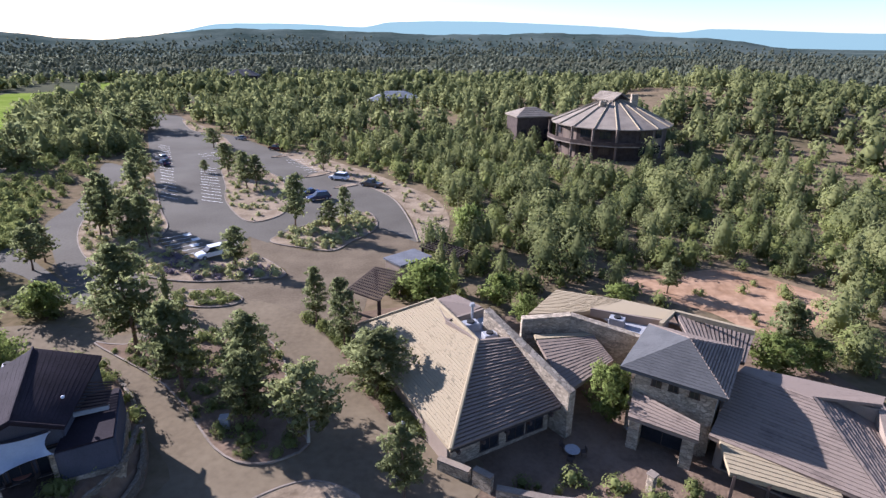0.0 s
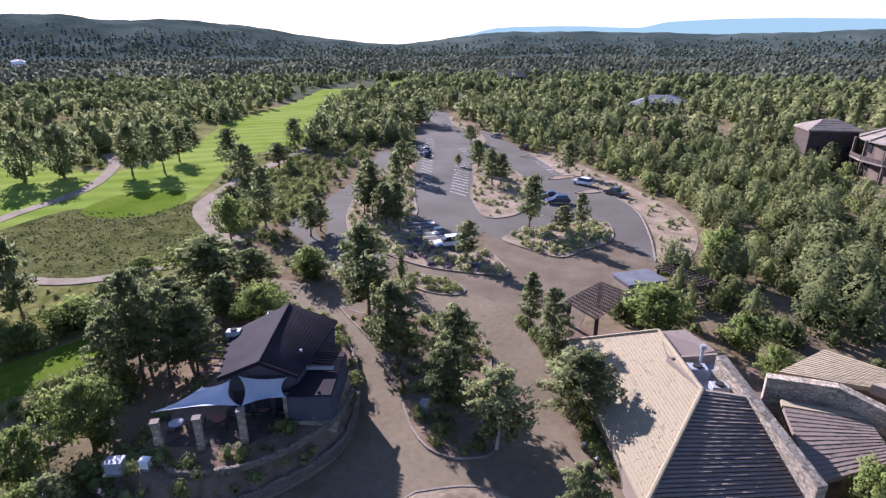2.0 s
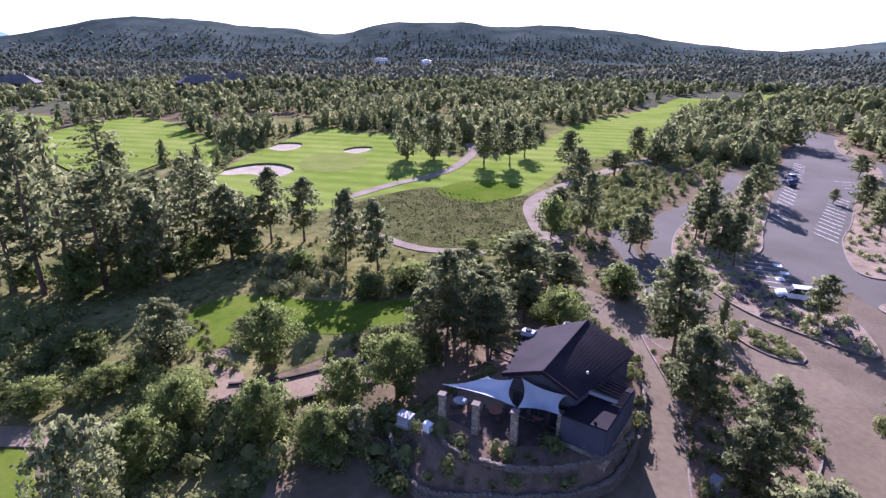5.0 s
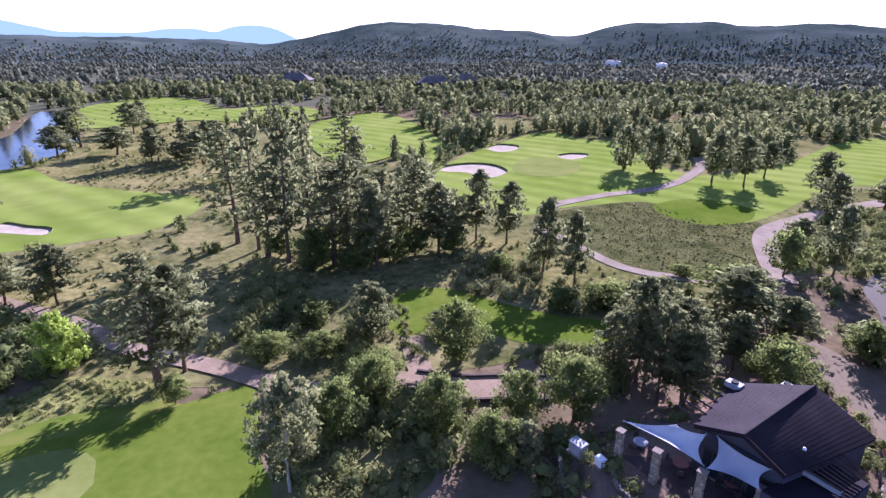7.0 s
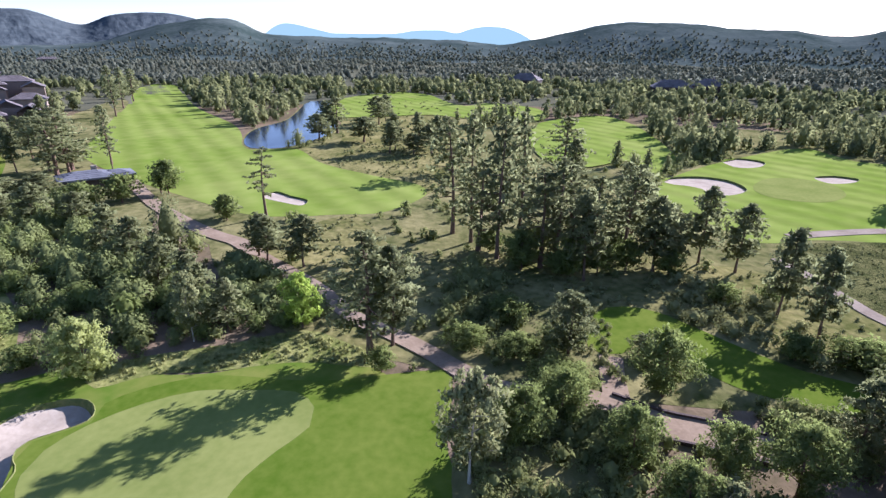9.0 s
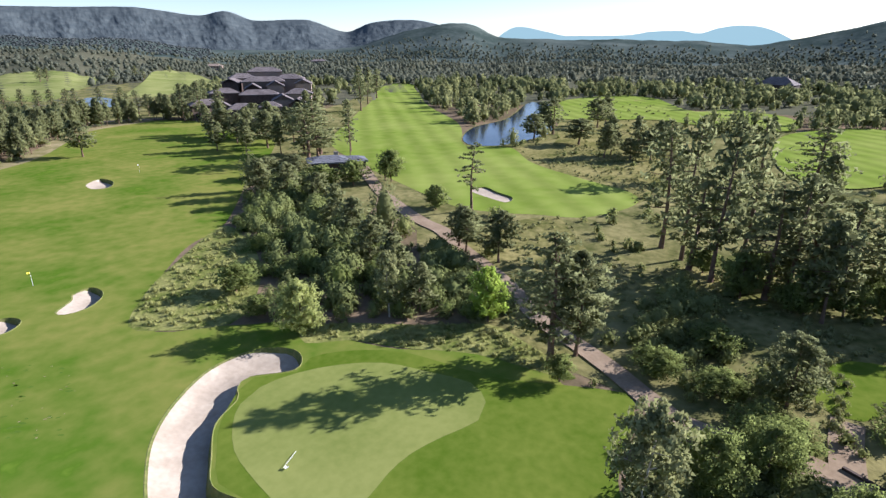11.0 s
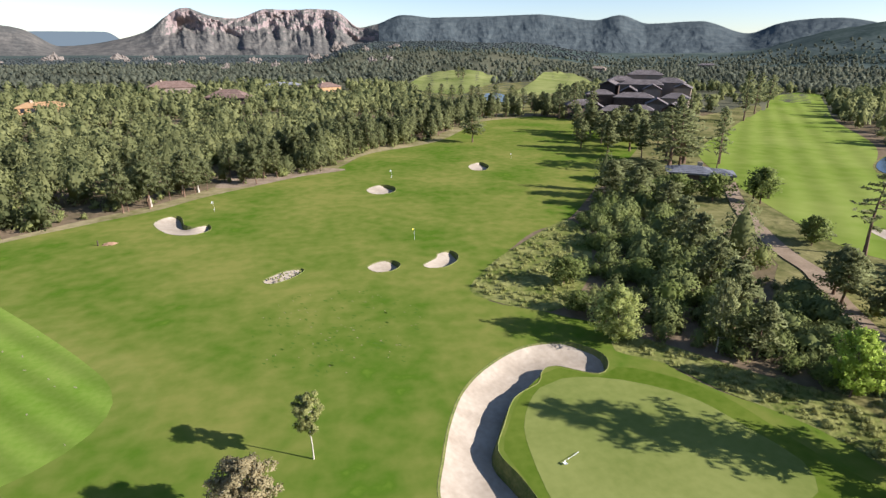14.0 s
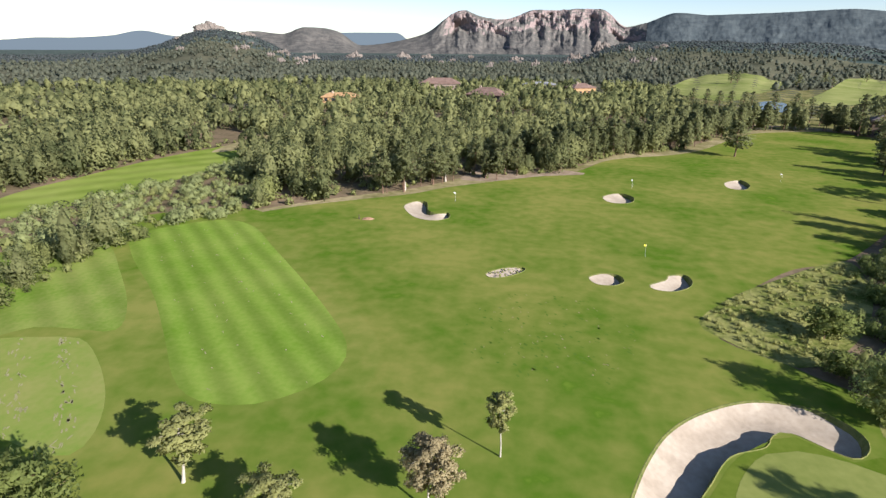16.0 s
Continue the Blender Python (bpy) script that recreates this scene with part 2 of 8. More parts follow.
M_HAZEHILL = material("hill pines with painted blue haze", (0.1, 0.118, 0.118), (0.14, 0.158, 0.15), scale=0.006, fine=0.05, spread=0.1, leaf=0.6, rough=1.0, gain=1.3, spec=0.0)
M_BRUSH = material("scrub oak and manzanita brush", (0.058, 0.076, 0.027), (0.25, 0.272, 0.098), scale=0.12, fine=0.5, spread=0.3, leaf=0.48, rough=1.0, gain=1.6, spec=0.0)
M_TALLGRASS = material("tall yellow-green grass", (0.115, 0.14, 0.038), (0.29, 0.3, 0.105), scale=0.2, fine=1.0, spread=1.0, leaf=0.35, rough=1.0, spec=0.0)
M_GRAYBRUSH = material("grey-green shrubs", (0.066, 0.087, 0.033), (0.26, 0.295, 0.122), scale=0.12, fine=0.5, spread=0.4, leaf=0.38, rough=1.0, gain=1.5, spec=0.0)
M_PALEBRUSH = material("pale grass tufts and shrubs", (0.112, 0.129, 0.0504), (0.358, 0.358, 0.157), scale=0.2, fine=1.0, spread=1.0, leaf=0.25, rough=1.0, spec=0.0)
M_STONE = laid(material("ledge stone", (0.2, 0.155, 0.11), (0.45, 0.37, 0.27), scale=1.2, fine=5.0, mid=(0.33, 0.27, 0.195)), 2.6, 0.06)
M_STUCCO = material("tan stucco", (0.216, 0.168, 0.128), (0.272, 0.216, 0.168), scale=0.4, fine=9.0, bump=0.01)
M_WALLROCK = laid(material("weathered wall stone", (0.12, 0.098, 0.075), (0.27, 0.225, 0.17), scale=1.2, fine=5.0, mid=(0.19, 0.158, 0.118)), 2.6, 0.06)
M_TIMBER = material("dark timber", (0.04, 0.028, 0.024), (0.088, 0.064, 0.052), scale=1.0, fine=12.0, bump=0.01)
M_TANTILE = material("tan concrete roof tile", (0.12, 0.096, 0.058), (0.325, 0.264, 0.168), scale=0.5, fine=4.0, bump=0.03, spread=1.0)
# brown tile, also the darker copy of tan tile for slopes in shade
M_BROWNSHADETILE = material("brown roof tile with slope shade", (0.105, 0.08, 0.065), (0.23, 0.178, 0.14), scale=0.5, fine=4.0, bump=0.03, spread=0.5)
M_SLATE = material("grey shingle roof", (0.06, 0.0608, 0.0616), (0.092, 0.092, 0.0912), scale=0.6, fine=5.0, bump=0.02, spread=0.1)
M_CAFEROOF = material("plum-grey metal roof", (0.0168, 0.0128, 0.016), (0.0336, 0.0264, 0.032), rough=0.8, scale=0.4, fine=5.0, bump=0.01, spec=0.05)
M_CAFEWALL = material("blue-grey stucco", (0.048, 0.0496, 0.064), (0.08, 0.08, 0.1), scale=0.4, fine=8.0, bump=0.01)
M_SAIL = material("grey-white sail cloth", (0.5, 0.52, 0.56), (0.62, 0.64, 0.68), scale=0.4, fine=6.0, leaf=0.25)
M_METAL = material("galvanised metal", (0.26, 0.265, 0.275), (0.38, 0.385, 0.4), rough=0.75, scale=1.0, fine=6.0, metal=0.15)
M_WHITE = material("white paint", (0.72, 0.72, 0.72), (0.82, 0.82, 0.82), rough=0.5, scale=1.0, fine=6.0)
M_GLASS = material("dark window glass", (0.012, 0.014, 0.018), (0.03, 0.033, 0.04), rough=0.06, scale=0.3, fine=2.0, spec=0.5)
M_TYRE = material("tyre rubber", (0.015, 0.015, 0.016), (0.03, 0.03, 0.03), scale=2.0, fine=9.0)
M_YELLOW = material("yellow flag cloth", (0.75, 0.62, 0.05), (0.85, 0.75, 0.12), scale=2.0, fine=6.0)
M_SCRUBLEAF = material("dark scrub leaves", (0.084, 0.101, 0.0358), (0.246, 0.252, 0.101), scale=0.2, fine=1.0, spread=1.0, leaf=0.3, rough=1.0, spec=0.0)
M_PLUM = material("purple-grey shrub leaves", (0.0672, 0.0504, 0.0672), (0.179, 0.146, 0.168), scale=0.3, fine=1.0, spread=1.0, leaf=0.2, rough=1.0, spec=0.0)

# ---- building blocks ----
def part(name, bm, mat, parent=None, label=""):
    """Links a bmesh as one mesh object, under a thing or a part."""
    me = bpy.data.meshes.new(name)
    bm.to_mesh(me)
    bm.free()
    return shaped(name, me, mat, parent, label)


def shaped(name, me, mat, parent=None, label=""):
    if mat and not me.materials:
        me.materials.append(mat)
    ob = new(name, me)
    if parent:
        ob.parent = parent
    if label:
        ob["label"] = label
    return ob


def empty(name, x=0.0, y=0.0, z=0.0, turn=0.0):
    ob = new(name)
    ob.matrix_basis = pose(x, y, z, 0, 0, turn)
    return ob


def mesh_of(name, verts, faces):
    me = bpy.data.meshes.new(name)
    me.from_pydata([tuple(v) for v in verts], [], [tuple(f) for f in faces])
    me.update()
    return me


def triangles(name, verts, tris, smooth=False, normals=None):
    """A mesh from arrays of vertices and triangles; normals: the way each vertex faces, for leaves that shade as one rounded mass."""
    verts, tris = np.asarray(verts, np.float32), np.asarray(tris, np.int32)
    if normals is not None:
        smooth = True
        a, b, c = (verts[tris[:, k]] for k in range(3))
        back = (np.cross(b - a, c - a) * (normals[tris[:, 0]] + normals[tris[:, 1]] + normals[tris[:, 2]])).sum(1) < 0
        tris = tris.copy()
        tris[back] = tris[back][:, ::-1]
    me = bpy.data.meshes.new(name)
    me.vertices.add(len(verts))
    me.vertices.foreach_set("co", verts.ravel())
    me.loops.add(tris.size)
    me.loops.foreach_set("vertex_index", tris.ravel())
    me.polygons.add(len(tris))
    me.polygons.foreach_set("loop_start", np.arange(0, tris.size, 3, dtype=np.int32))
    me.polygons.foreach_set("use_smooth", np.full(len(tris), smooth, dtype=bool))
    me.update(calc_edges=True)
    if normals is not None:
        me.normals_split_custom_set_from_vertices(normals.tolist())
    return me


def unit_rows(a):
    """Each row of the array brought to length one."""
    return a / (np.linalg.norm(a, axis=-1, keepdims=True) + 1e-9)


def box(bm, sx, sy, sz, m=Matrix(), bevel=0.0):
    """A box of that size that stands on the origin of m."""
    got = bmesh.ops.create_cube(bm, size=1.0, matrix=m @ Matrix.Translation((0, 0, sz / 2)) @ Matrix.Diagonal((sx, sy, sz, 1)))
    if bevel:
        edges = {e for v in got["verts"] for e in v.link_edges}
        bmesh.ops.bevel(bm, geom=list(edges), offset=bevel, segments=1, affect="EDGES")


def tube(bm, points, radii, sides=7):
    """A tapered tube along the points."""
    rings = []
    for i, p in enumerate(points):
        p = Vector(p)
        ahead = Vector(points[min(i + 1, len(points) - 1)]) - Vector(points[max(i - 1, 0)])
        q = ahead.to_track_quat("Z", "Y")
        rings.append([bm.verts.new(p + q @ Vector((math.cos(a) * radii[i], math.sin(a) * radii[i], 0))) for a in (2 * math.pi * k / sides for k in range(sides))])
    for a, b in zip(rings, rings[1:]):
        for k in range(sides):
            bm.faces.new((a[k], a[(k + 1) % sides], b[(k + 1) % sides], b[k]))
    bm.faces.new(rings[-1])
    bm.faces.new(rings[0][::-1])


def rounded(points, step=1.5, closed=True):
    """A smooth line (Catmull-Rom) through the points, with a vertex about every step metres."""
    p = [Vector(q) for q in points]
    n, out = len(p), []
    for i in range(n if closed else n - 1):
        a, b, c, d = (p[(i + k) % n] if closed else p[min(max(i + k, 0), n - 1)] for k in (-1, 0, 1, 2))
        parts = max(1, round((c - b).length / step))
        for k in range(parts):
            t = k / parts
            out.append(0.5 * (2 * b + (c - a) * t + (2 * a - 5 * b + 4 * c - d) * t * t + (3 * b - a - 3 * c + d) * t ** 3))
    if not closed:
        out.append(p[-1])
    return out


def inside(poly, x, y):
    """Which of the places x, y (arrays) lie inside the outline."""
    x, y = np.asarray(x, float), np.asarray(y, float)
    hit = np.zeros(x.shape, bool)
    for (ax, ay), (bx, by) in zip(poly, [*poly[1:], poly[0]]):
        if ay != by:
            hit ^= ((ay > y) != (by > y)) & (x < (bx - ax) * (y - ay) / (by - ay) + ax)
    return hit


def edge_distance(poly, x, y):
    x, y = np.asarray(x, float), np.asarray(y, float)
    best = np.full(x.shape, 1e9)
    for (ax, ay), (bx, by) in zip(poly, [*poly[1:], poly[0]]):
        dx, dy = bx - ax, by - ay
        t = np.clip(((x - ax) * dx + (y - ay) * dy) / (dx * dx + dy * dy + 1e-9), 0, 1)
        best = np.minimum(best, np.hypot(x - ax - t * dx, y - ay - t * dy))
    return best


def sheet(name, outline, mat, z, cell=6.0, holes=(), step=2.0, lift=None, smooth_line=True):
    """A flat patch of ground with a rounded outline and holes."""
    from mathutils.geometry import delaunay_2d_cdt
    if 0.05 < z < 0.14 and mat is not M_SAND:
        z = 0.05 + (z - 0.05) * 0.45
    ring = [Vector((q[0], q[1])) for q in (rounded(outline, step) if smooth_line else outline)]
    verts, edges, faces = list(ring), [], [list(range(len(ring)))]
    for hole in holes:
        start = len(verts)
        verts += [Vector((q[0], q[1])) for q in hole]
        faces.append(list(range(start, len(verts))))
    xs, ys = [v.x for v in ring], [v.y for v in ring]
    gx, gy = np.meshgrid(np.arange(min(xs), max(xs), cell), np.arange(min(ys), max(ys), cell))
    gx, gy = gx.ravel() + 0.13, gy.ravel() + 0.17
    ok = inside([tuple(v) for v in ring], gx, gy)
    for hole in holes:
        ok &= ~inside([(q[0], q[1]) for q in hole], gx, gy)
    verts += [Vector((a, b)) for a, b in zip(gx[ok], gy[ok])]
    v, _, f, _, _, _ = delaunay_2d_cdt(verts, edges, faces, 2 if holes else 1, 1e-4)
    rise = lift or (lambda a, b: 0.0)
    me = mesh_of(name, [(q.x, q.y, z + rise(q.x, q.y)) for q in v], f)
    bm = bmesh.new()
    bm.from_mesh(me)
    bmesh.ops.recalc_face_normals(bm, faces=bm.faces)
    if bm.faces and sum(q.normal.z for q in bm.faces) < 0:
        bmesh.ops.reverse_faces(bm, faces=bm.faces)
    bm.to_mesh(me)
    bm.free()
    return tagged(shaped(name, me, mat), kind="structure")


def ribbon(name, line, width, mat, z, thick=0.1):
    """A path of that width along a smooth line, as a slab."""
    pts = rounded([(*q, 0.0) for q in line], 1.5, closed=False)
    bm = bmesh.new()
    rows = []
    for i, p in enumerate(pts):
        d = (pts[min(i + 1, len(pts) - 1)] - pts[max(i - 1, 0)]).normalized()
        side = Vector((-d.y, d.x, 0)) * width / 2
        rows.append([bm.verts.new(Vector((q.x, q.y, h))) for q, h in ((p - side, z - thick), (p - side, z), (p + side, z), (p + side, z - thick))])
    for a, b in zip(rows, rows[1:]):
        for k in range(3):
            bm.faces.new((a[k], a[k + 1], b[k + 1], b[k]))
    bmesh.ops.recalc_face_normals(bm, faces=bm.faces)
    if sum(f.normal.z for f in bm.faces) < 0:
        bmesh.ops.reverse_faces(bm, faces=bm.faces)
    return tagged(part(name, bm, mat), kind="structure")


def ring_strip(bm, rings, closed=True):
    """Faces between rings of the same number of places."""
    made = [[bm.verts.new(q) for q in ring] for ring in rings]
    n = len(made[0])
    for a, b in zip(made, made[1:]):
        for k in range(n if closed else n - 1):
            bm.faces.new((a[k], a[(k + 1) % n], b[(k + 1) % n], b[k]))
    return made


def inset(ring, d):
    """The ring moved inwards by d."""
    n, out = len(ring), []
    area = sum(ring[k - 1][0] * ring[k][1] - ring[k][0] * ring[k - 1][1] for k in range(n))
    s = 1 if area > 0 else -1
    for k in range(n):
        a, b = Vector(ring[k - 1][:2]), Vector(ring[(k + 1) % n][:2])
        t = (b - a).normalized()
        out.append(Vector((ring[k][0] - t.y * d * s, ring[k][1] + t.x * d * s)))
    return out


def island(name, outline, label, z=0.03, rise=0.14, mat=None):
    """A planting island with a real kerb round it."""
    ring = rounded(outline, 1.2)
    inner = inset(ring, 0.17)
    ob = tagged(empty(name), label, "planting island", kind="structure")
    bm = bmesh.new()
    ring_strip(bm, [[(q[0], q[1], z - 0.02) for q in ring], [(q[0], q[1], z + rise) for q in ring], [(q[0], q[1], z + rise) for q in inner], [(q[0], q[1], z) for q in inner]])
    part("kerb", bm, M_KERB, ob)
    bed = sheet("bed", [tuple(q) for q in inner], mat or M_BED, z + rise - 0.05, cell=3.0, smooth_line=False, lift=lambda a, b: 0.25 * max(0.0, noise.noise((a * 0.3, b * 0.3, 0))))
    bed.parent = ob
    return ob


def bunker(outline, depth, label, z=0.05, step=0.8, shoal=None):
    """A sand bunker: sand that runs up to the turf on the open sides, and a steep grassed bank on the side towards the sun. Returns the hole that it needs."""
    ring = rounded(outline, step)
    n = len(ring)
    ob = tagged(empty("bunker"), label, "bunker", "sand bunkers", "structure")
    sun_way = Vector((-math.sin(radians(SUN_YAW)), math.cos(radians(SUN_YAW))))
    inner = inset(ring, 0.5)
    steep = []
    for k in range(n):
        out = Vector(ring[k][:2]) - inner[k]
        steep.append(min(1.0, max(0.0, 0.5 + 1.6 * out.normalized().dot(sun_way))))
    steep = [(steep[k - 1] + 2 * steep[k] + steep[(k + 1) % n]) / 4 for k in range(n)]
    if shoal:
        steep = [v * shoal(*ring[k][:2]) for k, v in enumerate(steep)]
    lip, foot = inset(ring, 0.16), inset(ring, 0.2 + 0.25 * depth)
    foot = [lip[k].lerp(foot[k], 0.3 + 0.7 * steep[k]) for k in range(n)]
    fall = [0.1 + (depth - 0.1) * steep[k] for k in range(n)]
    bm = bmesh.new()
    ring_strip(bm, [[(q[0], q[1], z) for q in ring], [(q[0], q[1], z + 0.01 + 0.08 * s) for q, s in zip(inset(ring, 0.08), steep)], [(q[0], q[1], z - 0.05 - 0.1 * s) for q, s in zip(lip, steep)],
                    [(q[0], q[1], z - f) for q, f in zip(foot, fall)]])
    part("bank", bm, M_LIP, ob, "grassed bank")
    fx, fy, ff = np.array([q[0] for q in foot]), np.array([q[1] for q in foot]), np.array(fall)

    def dish(a, b):
        d = np.hypot(fx - a, fy - b)
        w = 1 / (d + 0.05) ** 2
        near = float((w * ff).sum() / w.sum())
        return -near - (depth - near) * min(1.0, max(0.0, d.min() / 3.5)) * 0.85 + (0.05 * noise.noise((a * 0.8, b * 0.8, 3)) if d.min() > 0.05 else 0.0)
    floor = sheet("sand", [tuple(q) for q in foot], M_SAND, z, cell=1.2, smooth_line=False, lift=dish)
    floor.data.polygons.foreach_set("use_smooth", [True] * len(floor.data.polygons))
    floor.parent = ob
    return ring

# ---- plan of the ground, metres ----
car_park = [(-128, 242), (-115, 242), (-90, 202), (-77, 195), (-66, 184), (-48, 161), (-33, 139), (-24, 130), (-15, 120), (-10, 111), (-6, 97), (-4, 86), (-12, 94), (-20, 99), (-24, 94), (-29, 85), (-33, 88), (-33, 77), (-40, 80), (-47, 86), (-50, 94), (-58, 108), (-75, 139), (-97, 180)]
island_long = [(-109, 232), (-94, 205), (-82, 193), (-70, 169), (-58, 140), (-50, 122), (-45, 109), (-36, 96), (-31, 101), (-33, 112), (-39, 129), (-48, 141), (-59, 158), (-74, 186), (-87, 205)]
island_small = [(-28.8, 85.4), (-27.3, 90.9), (-23.4, 96.2), (-18.8, 99.8), (-14.9, 102.9), (-12.2, 96.5), (-12.4, 91.3), (-15.1, 86), (-17.5, 81.5), (-22.2, 82.4)]
island_west = [(-74.6, 121.1), (-69, 103.3), (-64.3, 91.3), (-58.2, 81.6), (-51.4, 74.7), (-42.6, 70.8), (-35.5, 69), (-28.6, 69.5), (-22.7, 70.9), (-23.5, 73.7), (-28.8, 78.7), (-32.6, 76.1), (-39.6, 78.4), (-47, 84.6), (-49.2, 92.7), (-55.9, 103.8), (-69, 126.7), (-77.3, 132.2)]
plaza = [(-32.7, 87.8), (-28.7, 85.1), (-17.4, 81), (-12.3, 90.7), (-11.7, 93.9), (-4.1, 86.3), (-3.5, 81.9), (-7.9, 74.7), (-9.7, 69.6), (-9.9, 59.5), (-11.2, 56), (-18.7, 60), (-22.7, 59.9), (-28.6, 61.4), (-39.8, 65.3), (-50.9, 68.6), (-57.8, 74.6), (-58.2, 81.6), (-51.1, 74.3), (-42.4, 70.4), (-35.3, 68.6), (-28.5, 69.2), (-22.6, 70.5), (-23.2, 74.1), (-28.6, 78)]
access_road = [(-91, 144.9), (-79.6, 120.9), (-74.1, 103.2), (-71.2, 92.7), (-62.5, 81.5), (-57.1, 74.6), (-50.3, 67.7), (-42, 65.2), (-42.4, 70.4), (-51.1, 74.3), (-58, 81.6), (-64.1, 91.3), (-68.6, 102.6), (-74, 120.1), (-81.4, 138.4)]
branch_road = [(-70.6, 81.3), (-68, 81.4), (-59.6, 74.5), (-52, 68.6), (-46.9, 66), (-45.1, 61.8), (-49.7, 63.4), (-59.1, 70.4), (-64.5, 73.3)]
drive = [(-52.4, 54.3), (-49.1, 56.4), (-45.3, 56.7), (-36.2, 54.3), (-33.2, 57.6), (-29.4, 61.8), (-23.5, 63.3), (-17.8, 59.9), (-13.6, 55.1), (-9.8, 49), (-7, 43.1), (-4.1, 39.3), (-1.2, 37.6), (2.1, 36.4), (3.2, 32.2), (-5.3, 23.9), (-17.6, 21.9), (-21.3, 25.2), (-21.8, 30), (-20.7, 32.8), (-24.3, 36.9), (-30.8, 42.2), (-37.6, 47)]
planter_mid = [(-38.3, 52.4), (-34.8, 52.2), (-32.3, 54.8), (-27.8, 54.7), (-25.1, 56.3), (-20, 54.1), (-16.4, 49.3), (-15, 44.3), (-13.9, 40.2), (-10.9, 36.8), (-12.6, 34.9), (-14.3, 34.3), (-16.3, 34.5), (-18.6, 36), (-20.9, 38.5), (-23.4, 41.3), (-28.4, 45.9)]
planter_low = [(-15.3, 29.1), (-14, 30.7), (-11.1, 32.5), (-8.4, 32.5), (-5.6, 30.3), (-9.8, 25.8), (-14, 25.7)]
island_plaza = [(-35.8, 64.7), (-33.9, 66.3), (-29.3, 66.2), (-26, 64.2), (-26.3, 62.1), (-29.9, 61.2), (-34, 62.4)]
suv_bed = [(-44.3, 80.5), (-38.9, 77.8), (-32.3, 75.2), (-28.3, 77.1), (-23.2, 73.3), (-22.7, 70.9), (-28.7, 69.7), (-35.5, 69.2), (-40.6, 71.6)]
cafe_yard = [(-35.7, 19), (-39.6, 25.6), (-44.2, 37.3), (-46.7, 48.3), (-41.4, 50), (-35.2, 48.7), (-30.8, 44.8), (-27.4, 41.1), (-24.4, 36.8), (-22.3, 31.9), (-22.9, 27.5), (-25.3, 22.9), (-28.9, 18.4)]
fairway_north = [(-141, 19), (-165, 28), (-200, 52), (-222, 74), (-201, 82), (-194, 97), (-158, 88), (-140, 89), (-140, 100), (-151, 126), (-183, 170), (-196, 200), (-213, 244), (-258, 330), (-286, 409), (-240, 427), (-216, 385), (-206, 286), (-163, 206), (-130, 162), (-123, 138), (-123, 120), (-112, 102), (-103, 89), (-96, 76), (-97, 68), (-104, 63), (-112, 56), (-111, 45), (-106, 34), (-114, 28), (-125, 22)]
green_north = [(-153.6, 43.1), (-164.7, 49.2), (-166.9, 57.2), (-161.7, 63), (-150.9, 62.8), (-142, 56.1), (-140.7, 48.4), (-144.9, 43.1)]
bunker_twin = [(-153.7, 20.6), (-158.3, 25.3), (-161, 32.5), (-157.9, 38.7), (-149.2, 40.8), (-142.6, 37), (-140.9, 32), (-146.3, 29.9), (-148.4, 27.1), (-149.3, 23.3)]
bunker_back = [(-187.7, 41.4), (-193.7, 47.4), (-189.9, 53.7), (-181.1, 50.7), (-178.1, 43.9)]
bunker_side = [(-170, 61.6), (-174.1, 67.3), (-171.9, 72.6), (-166.3, 69.4), (-163.6, 63.3)]
tee_north = [(-109.9, 64), (-115.1, 74), (-112.3, 81.4), (-105.3, 84.3), (-98, 78.5), (-95.8, 69.6), (-100.4, 64.4)]
tee_hollow = [(-59.5, 5.9), (-68.7, 6.5), (-71.7, 10.2), (-71.3, 14.2), (-68.2, 18.5), (-64.4, 23.2), (-61.1, 28.3), (-58.9, 34.6), (-54.1, 32.7), (-54.2, 26), (-55.5, 21), (-59, 16.9), (-64.9, 13.4), (-58.9, 9.6)]
path_north = [(-111.4, 40.5), (-114.3, 45.1), (-120.1, 57.1), (-123.9, 69.4), (-131.2, 81.4), (-147.8, 97.2), (-162.8, 105.1)]
path_low = [(-97.9, 34.9), (-91.3, 37.3), (-85, 39.4), (-78.2, 41.7), (-74.3, 44.9), (-71.7, 49.5), (-69, 52.8)]
path_loop = [(-68.3, 64), (-78.1, 68.7), (-88.5, 75.3), (-94.4, 82.8), (-101.8, 99.6), (-107.3, 115.9), (-112.3, 135), (-121.8, 157.3)]
path_service = [(-64.1, -31.1), (-58.1, -23), (-55.1, -16.1), (-52.8, -11.4), (-50.1, -6.8), (-48.4, -3.1), (-48.5, 2.3), (-48.8, 5.5)]
path_terrace = [(-49, 4.4), (-48.4, 8.1), (-46.9, 12.6), (-46.7, 15.8), (-46.4, 18.7), (-45.8, 22.6)]
path_ramp = [(-57.8, 8.5), (-53.9, 8.6), (-49.3, 9.1)]
path_far = [(-109.4, -108.1), (-94, -87), (-85.5, -72.4), (-80.2, -61.4), (-77.7, -53.8), (-72.6, -46.1), (-66.4, -35.1), (-62.5, -29.3)]
